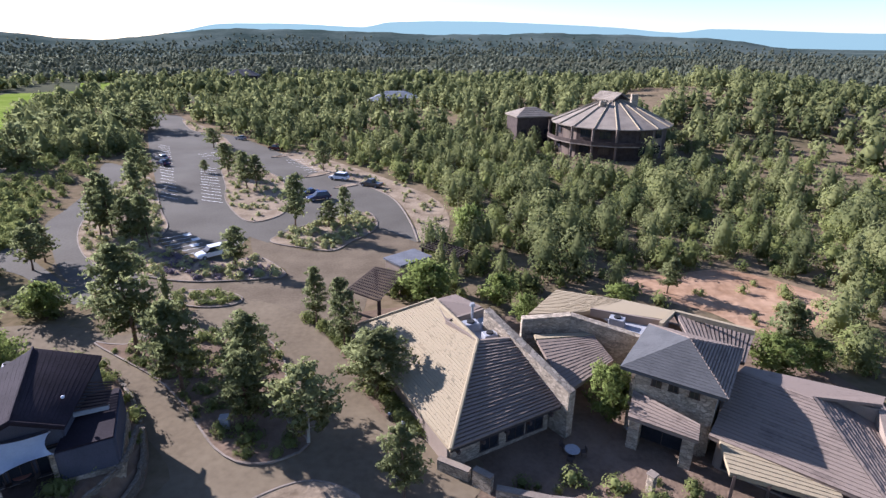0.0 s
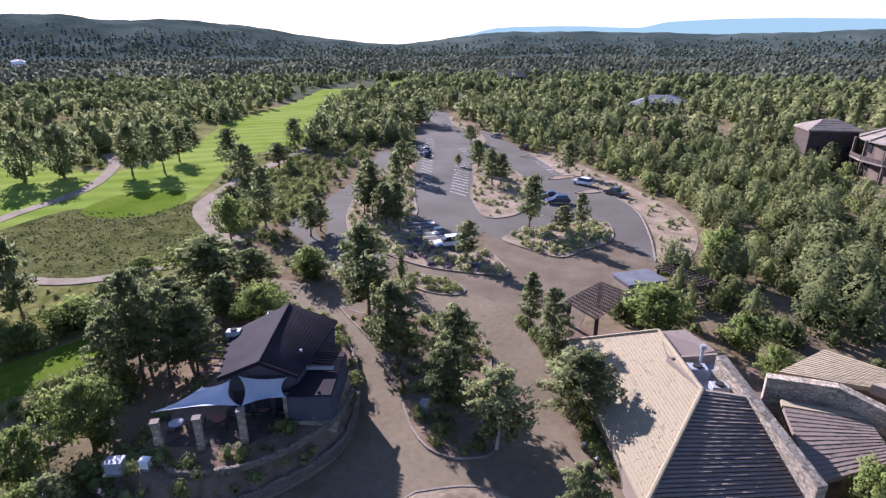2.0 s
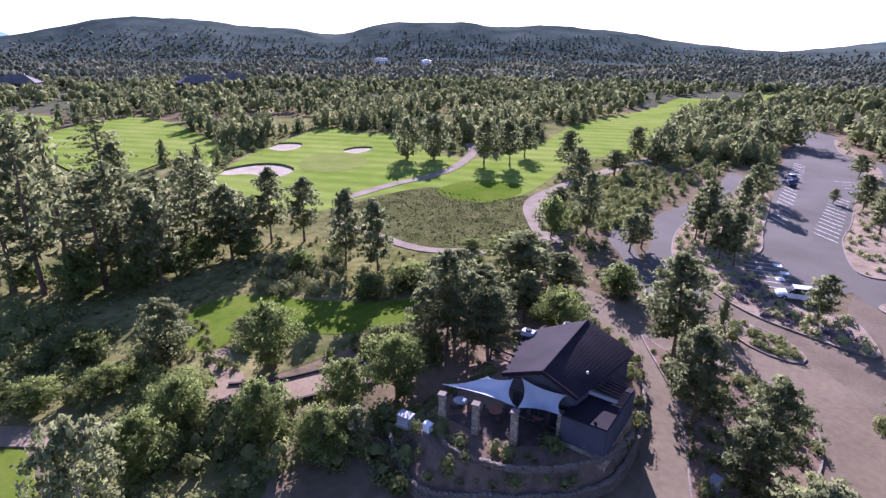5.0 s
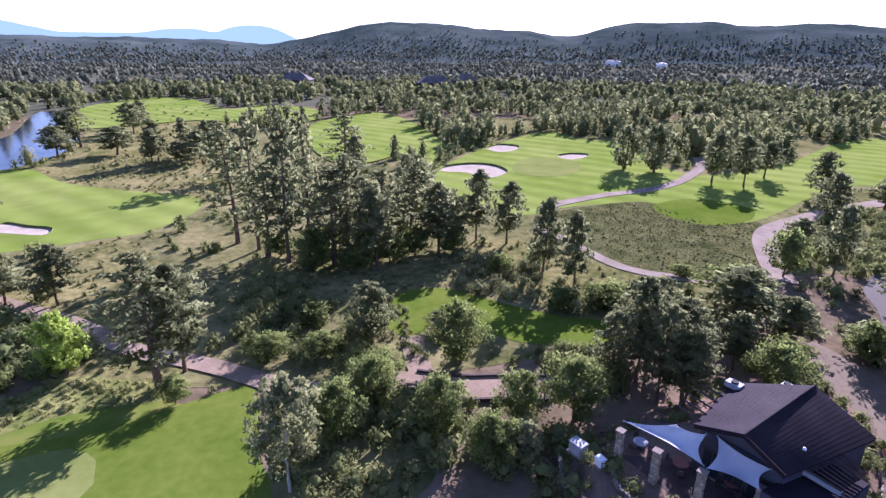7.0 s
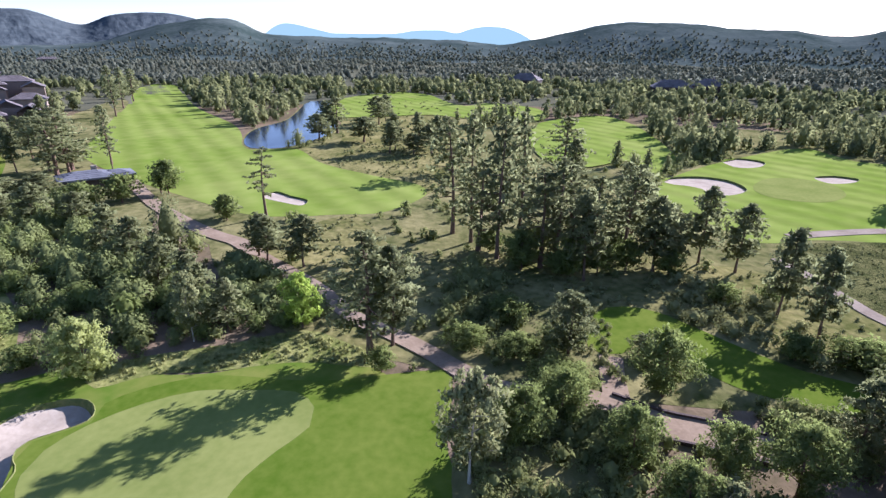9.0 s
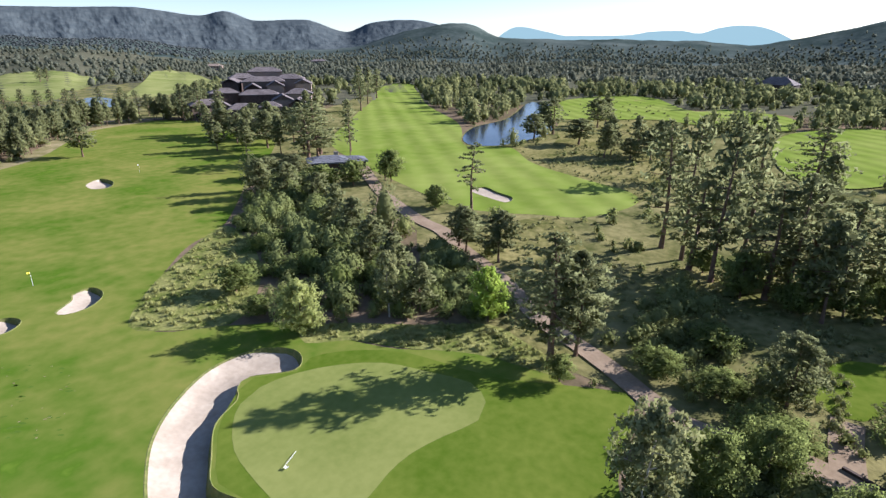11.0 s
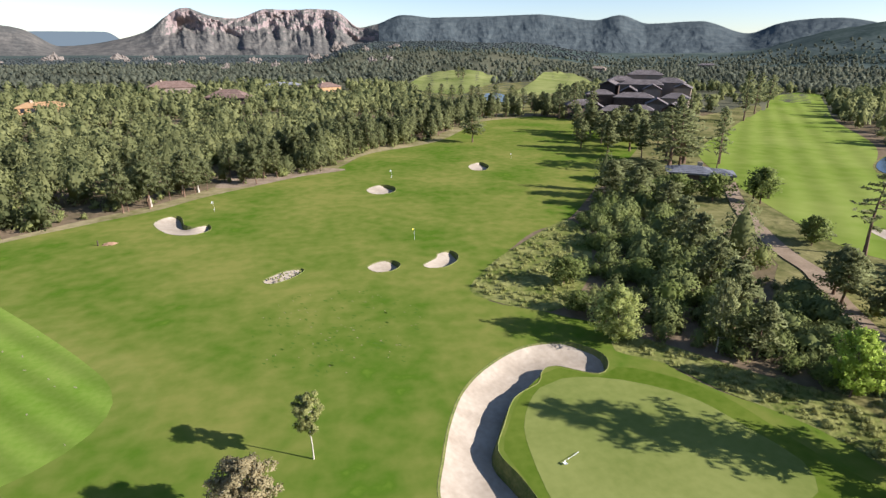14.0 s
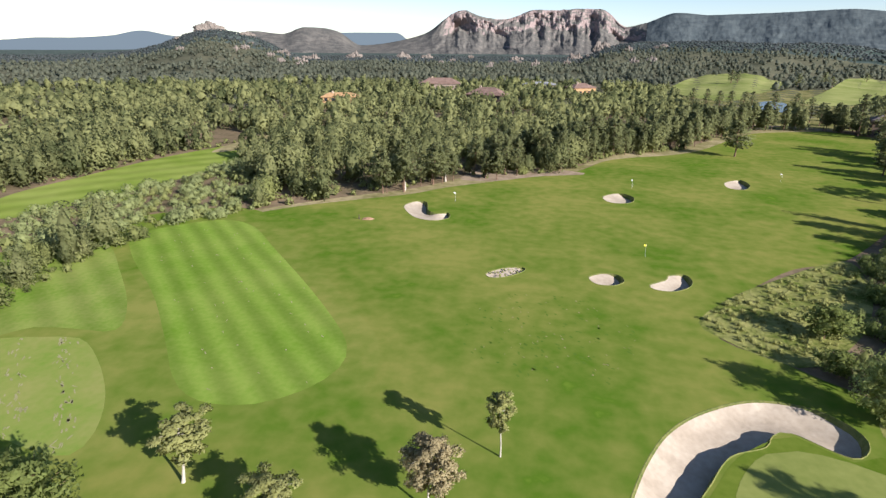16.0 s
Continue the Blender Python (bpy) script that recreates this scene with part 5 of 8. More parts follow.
def window(parent, x, y, z, w, h, turn, name="window", frame_mat=None):
    """A window set into a wall: a frame with a dark pane behind it. turn: the way it faces, degrees left of +y."""
    bm = bmesh.new()
    for sx, sz, px_, pz in ((w + 0.16, 0.09, 0, 0), (w + 0.16, 0.09, 0, h), (0.09, h, -w / 2, 0.05), (0.09, h, w / 2, 0.05), (0.05, h, 0, 0.05)):
        box(bm, sx, 0.12, sz, Matrix.Translation((px_, 0, pz)))
    ob = part(name, bm, frame_mat or M_TIMBER, parent)
    ob.matrix_basis = pose(x, y, z, 0, 0, turn)
    bm = bmesh.new()
    box(bm, w, 0.04, h, Matrix.Translation((0, -0.01, 0.05)))
    part("pane", bm, M_GLASS, ob)
    return ob


def middle(*pts):
    return sum((Vector(p) for p in pts), Vector()) / len(pts)


def toward(p, c, d):
    """The place p moved by d metres towards c, level."""
    p, c = Vector((p[0], p[1], 0)), Vector((c[0], c[1], 0))
    return p + (c - p).normalized() * d


def unit(parent, p, sx, sy, sz, turn):
    """A rooftop air handler: cabinet, fan ring and grille."""
    bm = bmesh.new()
    box(bm, sx, sy, sz, bevel=0.05)
    ob = part("air_handler", bm, M_METAL, parent, "galvanised rooftop air handler")
    ob.matrix_basis = pose(p[0], p[1], p[2], 0, 0, turn)
    bm = bmesh.new()
    bmesh.ops.create_cone(bm, cap_ends=True, segments=18, radius1=min(sx, sy) * 0.36, radius2=min(sx, sy) * 0.33, depth=0.14, matrix=Matrix.Translation((0, 0, sz + 0.06)))
    part("fan_ring", bm, M_TYRE, ob)
    return ob


def clubhouse():
    """The large hip-roofed wing with stone fin walls and a sunken plant deck."""
    ob = tagged(empty("clubhouse"), "clubhouse wing with tan tile roof and stone fin wall", "building")
    eave, left, back, hip, right_top, right = (0.7, 32.8, 3), (-9.6, 51.3, 3), (-0.8, 50.7, 6.7), (3.2, 42.8, 6.5), (6.3, 43.4, 6.5), (10.5, 38.5, 3)
    deck_left, deck_back = (0.4, 46.5, 6.4), (4.1, 49, 6.5)
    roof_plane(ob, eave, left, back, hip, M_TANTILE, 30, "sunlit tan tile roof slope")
    # same roof as the tan slope; its shade is put into the brown
    roof_plane(ob, eave, right, right_top, hip, M_BROWNSHADETILE, 27, "tile roof slope with shade painted as brown", 0.1, gap=0.8)
    slab("roof", [back, (1.4, 53.5, 6), (4, 50, 6.3), deck_left], M_BROWNSHADETILE, 0.2, ob)
    mid = middle(eave, left, back, right)
    # ridge caps along the hip and the rake
    for p, q in ((eave, hip), (left, back), (hip, back)):
        bm = bmesh.new()
        tube(bm, [Vector(p) + Vector((0, 0, 0.1)), Vector(q) + Vector((0, 0, 0.1))], [0.16, 0.16], 6)
        part("ridge_cap", bm, M_TANTILE, ob)
    deck = [Vector(q) for q in (hip, right_top, deck_back, deck_left)]
    slab("deck", [(q.x, q.y, 5.75) for q in deck], M_METAL, 0.2, ob, "pale metal plant deck sunk in the roof")
    for p, q in ((deck[0], deck[1]), (deck[2], deck[3]), (deck[3], deck[0])):
        wall("parapet", ob, p, q, 1.0, 0.25, M_STUCCO, z=5.6)
    c = middle(*deck)
    unit(ob, (c.x - 0.8, c.y + 0.8, 5.75), 1.5, 1.1, 0.8, 20)
    unit(ob, (c.x + 0.9, c.y - 0.9, 5.75), 1.3, 1.0, 0.6, 20)
    unit(ob, (c.x + 0.8, c.y + 1.0, 5.75), 0.8, 0.8, 0.7, 50)
    bm = bmesh.new()
    tube(bm, [(c.x - 0.6, c.y + 2.1, 5.7), (c.x - 0.6, c.y + 2.1, 7.6)], [0.12, 0.12], 10)
    tube(bm, [(c.x - 0.6, c.y + 2.1, 7.6), (c.x - 0.6, c.y + 2.1, 7.9)], [0.28, 0.2], 10)
    part("flue", bm, M_METAL, ob, "metal flue pipe")
    wall("fin_wall", ob, (4.2, 46.4, 8), (10.8, 38, 4.6), 7.9, 0.8, M_STONE, "tall sloping ledge-stone fin wall", h2=4.6)
    e, l, r = toward(eave, mid, 1.6), toward(left, mid, 1.5), toward(right, mid, 1.6)
    b = toward(back, mid, 0.8)
    wall("wall", ob, e, l, 3.3, 0.4, M_STUCCO)
    wall("wall", ob, e, r, 3.2, 0.5, M_STONE, "ledge-stone wall")
    wall("wall", ob, l, b, 3.4, 0.4, M_STUCCO, h2=6.0)
    wall("wall", ob, b, deck_back, 5.6, 0.4, M_STUCCO)
    d = (Vector((r.x, r.y, 0)) - Vector((e.x, e.y, 0))).normalized()
    turn = math.degrees(math.atan2(d.y, d.x))
    for k in (3.6, 6.2, 8.2):
        p = Vector((e.x, e.y, 0)) + d * k + Vector((d.y, -d.x, 0)) * 0.3
        window(ob, p.x, p.y, 0.5, 1.7, 2.1, turn)
    # eave beams
    for k in range(5):
        p = Vector(eave).lerp(Vector(right), 0.06 + 0.2 * k)
        bm = bmesh.new()
        box(bm, 0.22, 1.8, 0.3, Matrix.Translation((0, 0.7, 0)))
        beam = part("rafter_tail", bm, M_TIMBER, ob)
        beam.matrix_basis = pose(p.x, p.y, p.z - 0.55, 0, 0, turn)


def tower():
    ob = tagged(empty("clubhouse_tower"), "stone tower with a grey pyramid roof", "building")
    left, front, right = (Vector(q) for q in ((14.7, 38.8, 6.6), (21.5, 34.4, 6.6), (26.4, 41.7, 6.6)))
    back, apex = left + right - front, Vector((20.3, 39.4, 8.9))
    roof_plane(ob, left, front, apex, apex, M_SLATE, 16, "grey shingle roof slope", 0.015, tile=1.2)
    roof_plane(ob, front, right, apex, apex, M_BROWNSHADETILE, 17, "ribbed tile roof slope with painted shade", 0.06, gap=0.78)
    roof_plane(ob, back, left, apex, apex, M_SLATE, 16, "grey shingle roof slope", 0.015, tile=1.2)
    roof_plane(ob, right, back, apex, apex, M_BROWNSHADETILE, 12)
    mid = middle(left, front, right, back)
    foot = [toward(q, mid, 1.5) for q in (left, front, right, back)]
    walls(ob, foot, 6.5, M_STONE, 0.5, label="pale ledge-stone wall")
    d = (foot[1] - foot[0]).normalized()
    turn = math.degrees(math.atan2(d.y, d.x))
    for k in (0.3, 0.52, 0.78):
        p = foot[0].lerp(foot[1], k) + Vector((d.y, -d.x, 0)) * 0.3
        window(ob, p.x, p.y, 5.2, 0.7, 0.8, turn)
    roof_plane(ob, (15.1, 36.7, 3.2), (19.6, 33.8, 3.2), (19.8, 34.4, 4.3), (16.1, 38.8, 4.3), M_BROWNSHADETILE, 7, "brown tile canopy roof")
    out = Vector((d.y, -d.x, 0))
    for k in (0.16, 0.84):
        p = foot[0].lerp(foot[1], k) + out * 1.9
        bm = bmesh.new()
        box(bm, 0.9, 0.9, 3.1, bevel=0.03)
        post = part("pier", bm, M_STONE, ob, "ledge-stone pier")
        post.matrix_basis = pose(p.x, p.y, 0, 0, 0, turn)
    p = foot[0].lerp(foot[1], 0.5) + out * 1.0
    window(ob, p.x, p.y, 0.4, 4.4, 2.3, turn)


def wing():
    ob = tagged(empty("clubhouse_wing"), "long clubhouse wing with a brown hipped tile roof", "building")
    a, b, c, d = (20.8, 34.7, 3), (29.6, 27.5, 3), (29.4, 36.6, 5.4), (25.5, 40.2, 5.4)
    roof_plane(ob, a, b, c, d, M_BROWNSHADETILE, 22, "long brown tile roof slope", 0.05)
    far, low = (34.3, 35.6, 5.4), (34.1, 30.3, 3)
    roof_plane(ob, low, (37.2, 38.6, 3.2), c, b, M_BROWNSHADETILE, 19, "ribbed tile roof slope with painted shade", 0.08, gap=0.78)
    slab("roof", [d, c, far, (35.6, 36.9, 5.2), (26.5, 41.2, 5.2)], M_BROWNSHADETILE, 0.25, ob, "brown tile roof strip")
    roof_plane(ob, (20.9, 31.3, 2.5), (27.3, 28.3, 2.5), (27.8, 30.9, 3.05), (21.5, 34.6, 3.05), M_TANTILE, 8, "low porch roof of tan tiles")
    mid = middle(a, b, c, d)
    p, q = toward(a, mid, 1.0), toward(b, mid, 1.4)
    wall("wall", ob, p, q, 2.9, 0.4, M_STUCCO)
    r, s = toward(d, mid, -0.3), toward(low, mid, 1.6)
    wall("wall", ob, q, s, 2.9, 0.4, M_STUCCO)
    wall("wall", ob, s, far, 3.0, 0.4, M_STUCCO, h2=5.0)
    wall("wall", ob, far, r, 5.0, 0.4, M_STUCCO)
    wall("wall", ob, r, p, 5.0, 0.4, M_STUCCO, h2=2.9)
    d_ = (q - p).normalized()
    turn = math.degrees(math.atan2(d_.y, d_.x))
    for k in (0.15, 0.4, 0.6, 0.8):
        g = p.lerp(q, k) + Vector((d_.y, -d_.x, 0)) * 0.27
        window(ob, g.x, g.y, 0.3, 1.8, 2.1, turn)
    for k in (0.05, 0.36, 0.68, 1.0):
        g = Vector((20.9, 31.3, 2.5)).lerp(Vector((27.3, 28.3, 2.5)), k)
        bm = bmesh.new()
        box(bm, 0.22, 0.22, 2.4, bevel=0.02)
        post = part("porch_post", bm, M_TIMBER, ob)
        post.matrix_basis = pose(g.x, g.y, 0, 0, 0, turn)


def rear_wing():
    ob = tagged(empty("rear_clubhouse"), "rear clubhouse wing with tan and dark roofs", "building")
    roof_plane(ob, (28.0, 43.6, 4.0), (32.0, 49.4, 4.0), (23.9, 50.6, 5.6), (23.1, 43.8, 5.4), M_BROWNSHADETILE, 17, "ribbed tile roof slope with painted shade", 0.06, gap=0.78)
    wall("parapet", ob, (23.9, 50.6, 5.6), (30.1, 46.5, 5.6), 0.5, 0.4, M_TANTILE, z=5.3)
    wall("parapet", ob, (23.9, 50.6, 5.6), (21.5, 47.8, 5.4), 0.5, 0.4, M_TANTILE, z=5.3)
    roof_plane(ob, (9.3, 52.8, 4), (15.7, 51.8, 4.9), (19.8, 54.5, 5), (13.3, 58.2, 4.4), M_TANTILE, 16, "pale tan tile roof")
    slab("roof", [(15.8, 52.4, 5), (19.8, 54.7, 5), (24.3, 51.7, 5.2), (22.9, 49.6, 5.2)], M_TANTILE, 0.25, ob)
    slab("deck", [(16.1, 52.4, 4.6), (19.7, 53.3, 4.6), (23.2, 50, 4.6), (19.5, 47.2, 4.6)], M_METAL, 0.25, ob, "pale metal plant deck")
    for p, q in (((15.6, 51.7, 5.2), (22.7, 48.9, 5.2)), ((22.7, 48.9, 5.2), (19.1, 46.1, 5.2))):
        wall("parapet", ob, p, q, 0.9, 0.25, M_STUCCO, z=4.5)
    p = (17.8, 49.6, 4.6)
    unit(ob, p, 1.5, 1.0, 0.8, -30)
    roof_plane(ob, (10.8, 39.8, 3.2), (15.8, 43.5, 4.2), (14.6, 46.3, 5.1), (9, 45.6, 5), M_BROWNSHADETILE, 15, "tile link roof with shade painted as brown", 0.05)
    slab("roof", [(8.9, 45.7, 5.1), (14.6, 46.4, 5.2), (13.6, 47.1, 5.1), (8.9, 46.7, 5)], M_TANTILE, 0.2, ob)
    for p, q, h, k in (((7.8, 47.9, 6.2), (12.6, 48, 6.6), 6.2, 6.6), ((12.6, 48, 6.6), (18.7, 45.6, 5.6), 6.6, 5.6)):
        wall("fin_wall", ob, p, q, h, 0.8, M_STONE, "curving ledge-stone fin wall", h2=k)
    body = [(11.3, 60, 0), (15.1, 65.7, 0), (28.1, 60.3, 0), (35.1, 55, 0), (30.3, 48.6, 0)]
    pts = [toward((q[0] * 0.86, q[1] * 0.86), (18, 45), 0.8) for q in body]
    for p, q in zip(pts, pts[1:]):
        wall("wall", ob, p, q, 4.1, 0.4, M_STUCCO)


def cafe():
    ob = tagged(empty("cafe"), "small cafe with a plum-grey gable roof", "building")
    r1, r2 = (-35.3, 40.7, 6.5), (-30.1, 30.9, 6.5)
    far_r, near_r, near_l, far_l = (-31.4, 43.4, 4.1), (-28.3, 33.3, 4.2), (-34.3, 29.9, 4.2), (-39.6, 36.6, 4.2)
    roof_plane(ob, near_r, far_r, r1, r2, M_CAFEROOF, 14, "dark plum roof slope", 0.008, 0.16, 0.9)
    roof_plane(ob, far_l, near_l, r2, r1, M_CAFEROOF, 14, "grey roof slope with tree shade", 0.008, 0.16, 0.9)
    for p, q in ((r2, r1), (near_l, r2), (r2, near_r)):
        bm = bmesh.new()
        tube(bm, [Vector(p) + Vector((0, 0, 0.06)), Vector(q) + Vector((0, 0, 0.06))], [0.11, 0.11], 6)
        part("ridge_cap", bm, M_CAFEROOF, ob)
    mid = middle(r1, r2, far_r, near_l)
    c = [toward(q, mid, 0.8) for q in (near_l, near_r, far_r, far_l)]
    walls(ob, c, 4.0, M_CAFEWALL, 0.3)
    # gable end
    g1, g2, top = c[0], c[1], toward(r2, mid, 0.8)
    me = mesh_of("gable", [(g1.x, g1.y, 3.9), (g2.x, g2.y, 3.9), (top.x, top.y, 6.3), *[(q.x - 0.0, q.y + 0.25, h) for q, h in ((g1, 3.9), (g2, 3.9), (top, 6.3))]],
                 [(0, 1, 2), (5, 4, 3), (0, 3, 4, 1), (1, 4, 5, 2), (2, 5, 3, 0)])
    shaped("gable", me, M_CAFEWALL, ob)
    walls(ob, c, 1.6, M_STONE, 0.42, z=-1.5, name="plinth", label="ledge-stone plinth")
    # lower flat wing with an open trellis
    w = [Vector(q) for q in ((-28.5, 32, 3), (-25.2, 33.8, 3), (-28.2, 40.1, 3), (-30.8, 38.7, 3))]
    slab("flat_roof", w, M_CAFEROOF, 0.2, ob, "flat dark roof")
    walls(ob, [toward(q, middle(*w), 0.1) for q in w], 2.85, M_CAFEWALL, 0.3)
    walls(ob, [toward(q, middle(*w), 0.05) for q in w], 1.9, M_STONE, 0.42, z=-1.5, name="plinth", label="ledge-stone plinth")
    t = [Vector(q) for q in ((-29.7, 35.7, 3.7), (-27.2, 36.9, 3.6), (-28.6, 40, 3.6), (-31.8, 39.2, 4))]
    for k in range(9):
        p, q = t[0].lerp(t[3], k / 8), t[1].lerp(t[2], k / 8)
        bm = bmesh.new()
        tube(bm, [p, q], [0.09, 0.09], 4)
        part("trellis_slat", bm, M_TIMBER, ob)
    wall("parapet", ob, t[0], t[1], 0.35, 0.25, M_METAL, "pale metal parapet", z=3.2)
    for k in range(5):
        p, q = Vector(near_l).lerp(Vector(far_l), 0.1 + 0.14 * k), None
        out = (Vector(near_l) - Vector(r2)).normalized()
        bm = bmesh.new()
        tube(bm, [p - out * 0.3, p + Vector((out.x, out.y, -0.05)) * 2.6], [0.1, 0.1], 4)
        part("trellis_slat", bm, M_TIMBER, ob)
    bm = bmesh.new()
    bmesh.ops.create_uvsphere(bm, u_segments=12, v_segments=8, radius=0.14)
    vent = part("roof_vent", bm, M_WHITE, ob)
    v = middle(r2, near_r, far_r)
    vent.location = (v.x, v.y, v.z + 0.1)
    for q, s in (((-38.6, 36.1, 4.4), (1.4, 0.9, 0.5)), ((-37.2, 39.9, 4.9), (0.8, 0.8, 0.5))):
        unit(ob, q, *s, 30)
    for k in (0.2, 0.5, 0.8):
        p = c[0].lerp(c[1], k)
        d = (c[1] - c[0]).normalized()
        window(ob, p.x + d.y * 0.25, p.y - d.x * 0.25, 0.3, 1.5, 2.3, math.degrees(math.atan2(d.y, d.x)))
    return ob


def sail(pts, label):
    """A stretched sail cloth with hollowed edges, held at four corners, on its cable."""
    ob = tagged(empty("shade_sail"), label, "shade sail", "shade sails over the terrace")
    a, b, c, d = (Vector(q) for q in pts)
    n = 9
    verts = []
    for i in range(n + 1):
        for j in range(n + 1):
            u, v = i / n, j / n
            hollow = 0.10 * math.sin(math.pi * u) * (2 * v - 1), 0.10 * math.sin(math.pi * v) * (2 * u - 1)
            u2, v2 = u - hollow[1], v - hollow[0]
            p = a.lerp(b, u2).lerp(d.lerp(c, u2), v2)
            p.z -= 0.35 * math.sin(math.pi * u) * math.sin(math.pi * v)
            verts.append(p)
    faces = [(i * (n + 1) + j, (i + 1) * (n + 1) + j, (i + 1) * (n + 1) + j + 1, i * (n + 1) + j + 1) for i in range(n) for j in range(n)]
    cloth = shaped("cloth", mesh_of("cloth", verts, faces), M_SAIL, ob)
    thick = cloth.modifiers.new("thickness", "SOLIDIFY")
    thick.thickness = 0.012
    for k, p in enumerate((a, b, c, d)):
        bm = bmesh.new()
        bmesh.ops.create_uvsphere(bm, u_segments=8, v_segments=6, radius=0.09, matrix=Matrix.Translation(p))
        part("corner_ring", bm, M_METAL, ob)
    return ob


def pillar(x, y, h, label="ledge-stone pillar at the cafe terrace"):
    ob = tagged(empty("stone_pillar", x, y, 0, 38), label, "pillar", "terrace pillars")
    bm = bmesh.new()
    z = 0.0
    rng = random.Random(int(x * 10))
    while z < h - 0.25:
        s = rng.uniform(0.22, 0.36)
        box(bm, 0.56 + rng.uniform(-0.05, 0.05), 0.56 + rng.uniform(-0.06, 0.06), s - 0.015, Matrix.Translation((0, 0, z)), 0.03)
        z += s
    part("shaft", bm, M_STONE, ob)
    bm = bmesh.new()
    box(bm, 0.72, 0.72, 0.12, Matrix.Translation((0, 0, z)), 0.03)
    part("cap", bm, M_KERB, ob)
    return ob


def pergola(corners, h, label, beams=12, slats=17):
    ob = tagged(empty("pergola"), label, "pergola", "pergolas")
    a, b, c, d = (Vector((q[0], q[1], h)) for q in corners)
    for k in range(beams):
        p, q = a.lerp(b, k / (beams - 1)), d.lerp(c, k / (beams - 1))
        wall("beam", ob, p, q, 0.16, 0.12, M_TIMBER, z=h - 0.16)
    for k in range(slats):
        p, q = a.lerp(d, k / (slats - 1)), b.lerp(c, k / (slats - 1))
        wall("slat", ob, p, q, 0.09, 0.09, M_TIMBER, z=h)
    m = middle(a, b, c, d)
    for q in (a, b, c, d):
        p = toward(q, m, 0.5)
        bm = bmesh.new()
        box(bm, 0.4, 0.4, h - 0.16, Matrix.Translation((p.x, p.y, 0)), 0.03)
        post = part("post", bm, M_TIMBER, ob)
    return ob


def round_house(x, y):
    ob = tagged(empty("round_house", x, y, 0), "round timber house with a segmented tan roof on a wooded rise", "house")
    n, r, eave, inner, top = 18, 18.0, 9.0, 1.6, 15.4
    bx, by = 2.2, 7.0
    ang = [2 * math.pi * k / n for k in range(n)]
    for k in range(n):
        p, q = ang[k], ang[(k + 1) % n]
        a, b = [(math.cos(t) * r, math.sin(t) * r, eave) for t in (p, q)]
        c, d = [(bx + math.cos(t) * inner, by + math.sin(t) * inner, top) for t in (q, p)]
        slab("roof_segment", [a, b, c, d], M_HOUSEROOF, 0.25, ob)
        bm = bmesh.new()
        tube(bm, [Vector(a) + Vector((0, 0, 0.1)), Vector(d) + Vector((0, 0, 0.1))], [0.2, 0.2], 4)
        part("roof_rib", bm, M_TANTILE, ob)
        s = 16.2
        wall("wall", ob, (math.cos(p) * s, math.sin(p) * s), (math.cos(q) * s, math.sin(q) * s), 9.2, 0.4, M_TIMBER if k % 5 else M_BROWNWALL)
        m = (p + q) / 2
        if k % 3 != 1:
            for z in (1.6, 6.0):
                window(ob, math.cos(m) * 16.35, math.sin(m) * 16.35, z, 3.2, 2.2, math.degrees(m) - 90 + 180)
    # small gable at the head of the fan, turned aside
    head = pose(bx - 0.6, by + 0.4, 0, 0, 0, 28)
    corners = [head @ Vector(q) for q in ((-2.6, -3.4, 0), (2.6, -3.4, 0), (2.6, 4.2, 0), (-2.6, 4.2, 0))]
    walls(ob, corners, 1.9, M_TIMBER, 0.3, z=13.6)
    slab("gable", [head @ Vector(q) for q in ((-2.6, -3.5, 15.3), (2.6, -3.5, 15.3), (0, -3.5, 16.9))], M_TIMBER, 0.3, ob)
    roof_plane(ob, *[head @ Vector(q) for q in ((-3.6, -4.4, 15.0), (-3.6, 5.0, 15.0), (0, 5.0, 17.2), (0, -4.4, 17.2))], M_HOUSEROOF, 6)
    roof_plane(ob, *[head @ Vector(q) for q in ((3.6, 5.0, 15.0), (3.6, -4.4, 15.0), (0, -4.4, 17.2), (0, 5.0, 17.2))], M_HOUSEROOF, 6)
    for cx, cy, h in ((8.6, 6.6, 16.6), (-2.8, 0.4, 15.0)):
        bm = bmesh.new()
        box(bm, 2.0, 1.5, h - 9, Matrix.Translation((cx, cy, 9)), 0.05)
        part("chimney", bm, M_STONE, ob, "stone chimney")
    # balcony on posts
    for k in range(9, 14):
        p, q = ang[k], ang[k + 1]
        slab("balcony", [(math.cos(t) * s, math.sin(t) * s, 4.6) for t, s in ((p, 16.2), (q, 16.2), (q, 19.2), (p, 19.2))], M_KERB, 0.35, ob)
        wall("balcony_rail", ob, (math.cos(p) * 19.1, math.sin(p) * 19.1), (math.cos(q) * 19.1, math.sin(q) * 19.1), 1.0, 0.12, M_TIMBER, z=4.6)
        bm = bmesh.new()
        box(bm, 0.55, 0.55, 9.2, Matrix.Translation((math.cos(p) * 18.6, math.sin(p) * 18.6, 0)), 0.04)
        part("post", bm, M_BROWNWALL, ob)
    # side wing
    house_parts(ob, -23, 12, 3.0, 12, 9, 6.4, 2.4, M_HOUSEROOF, M_TIMBER, 15)
    return ob


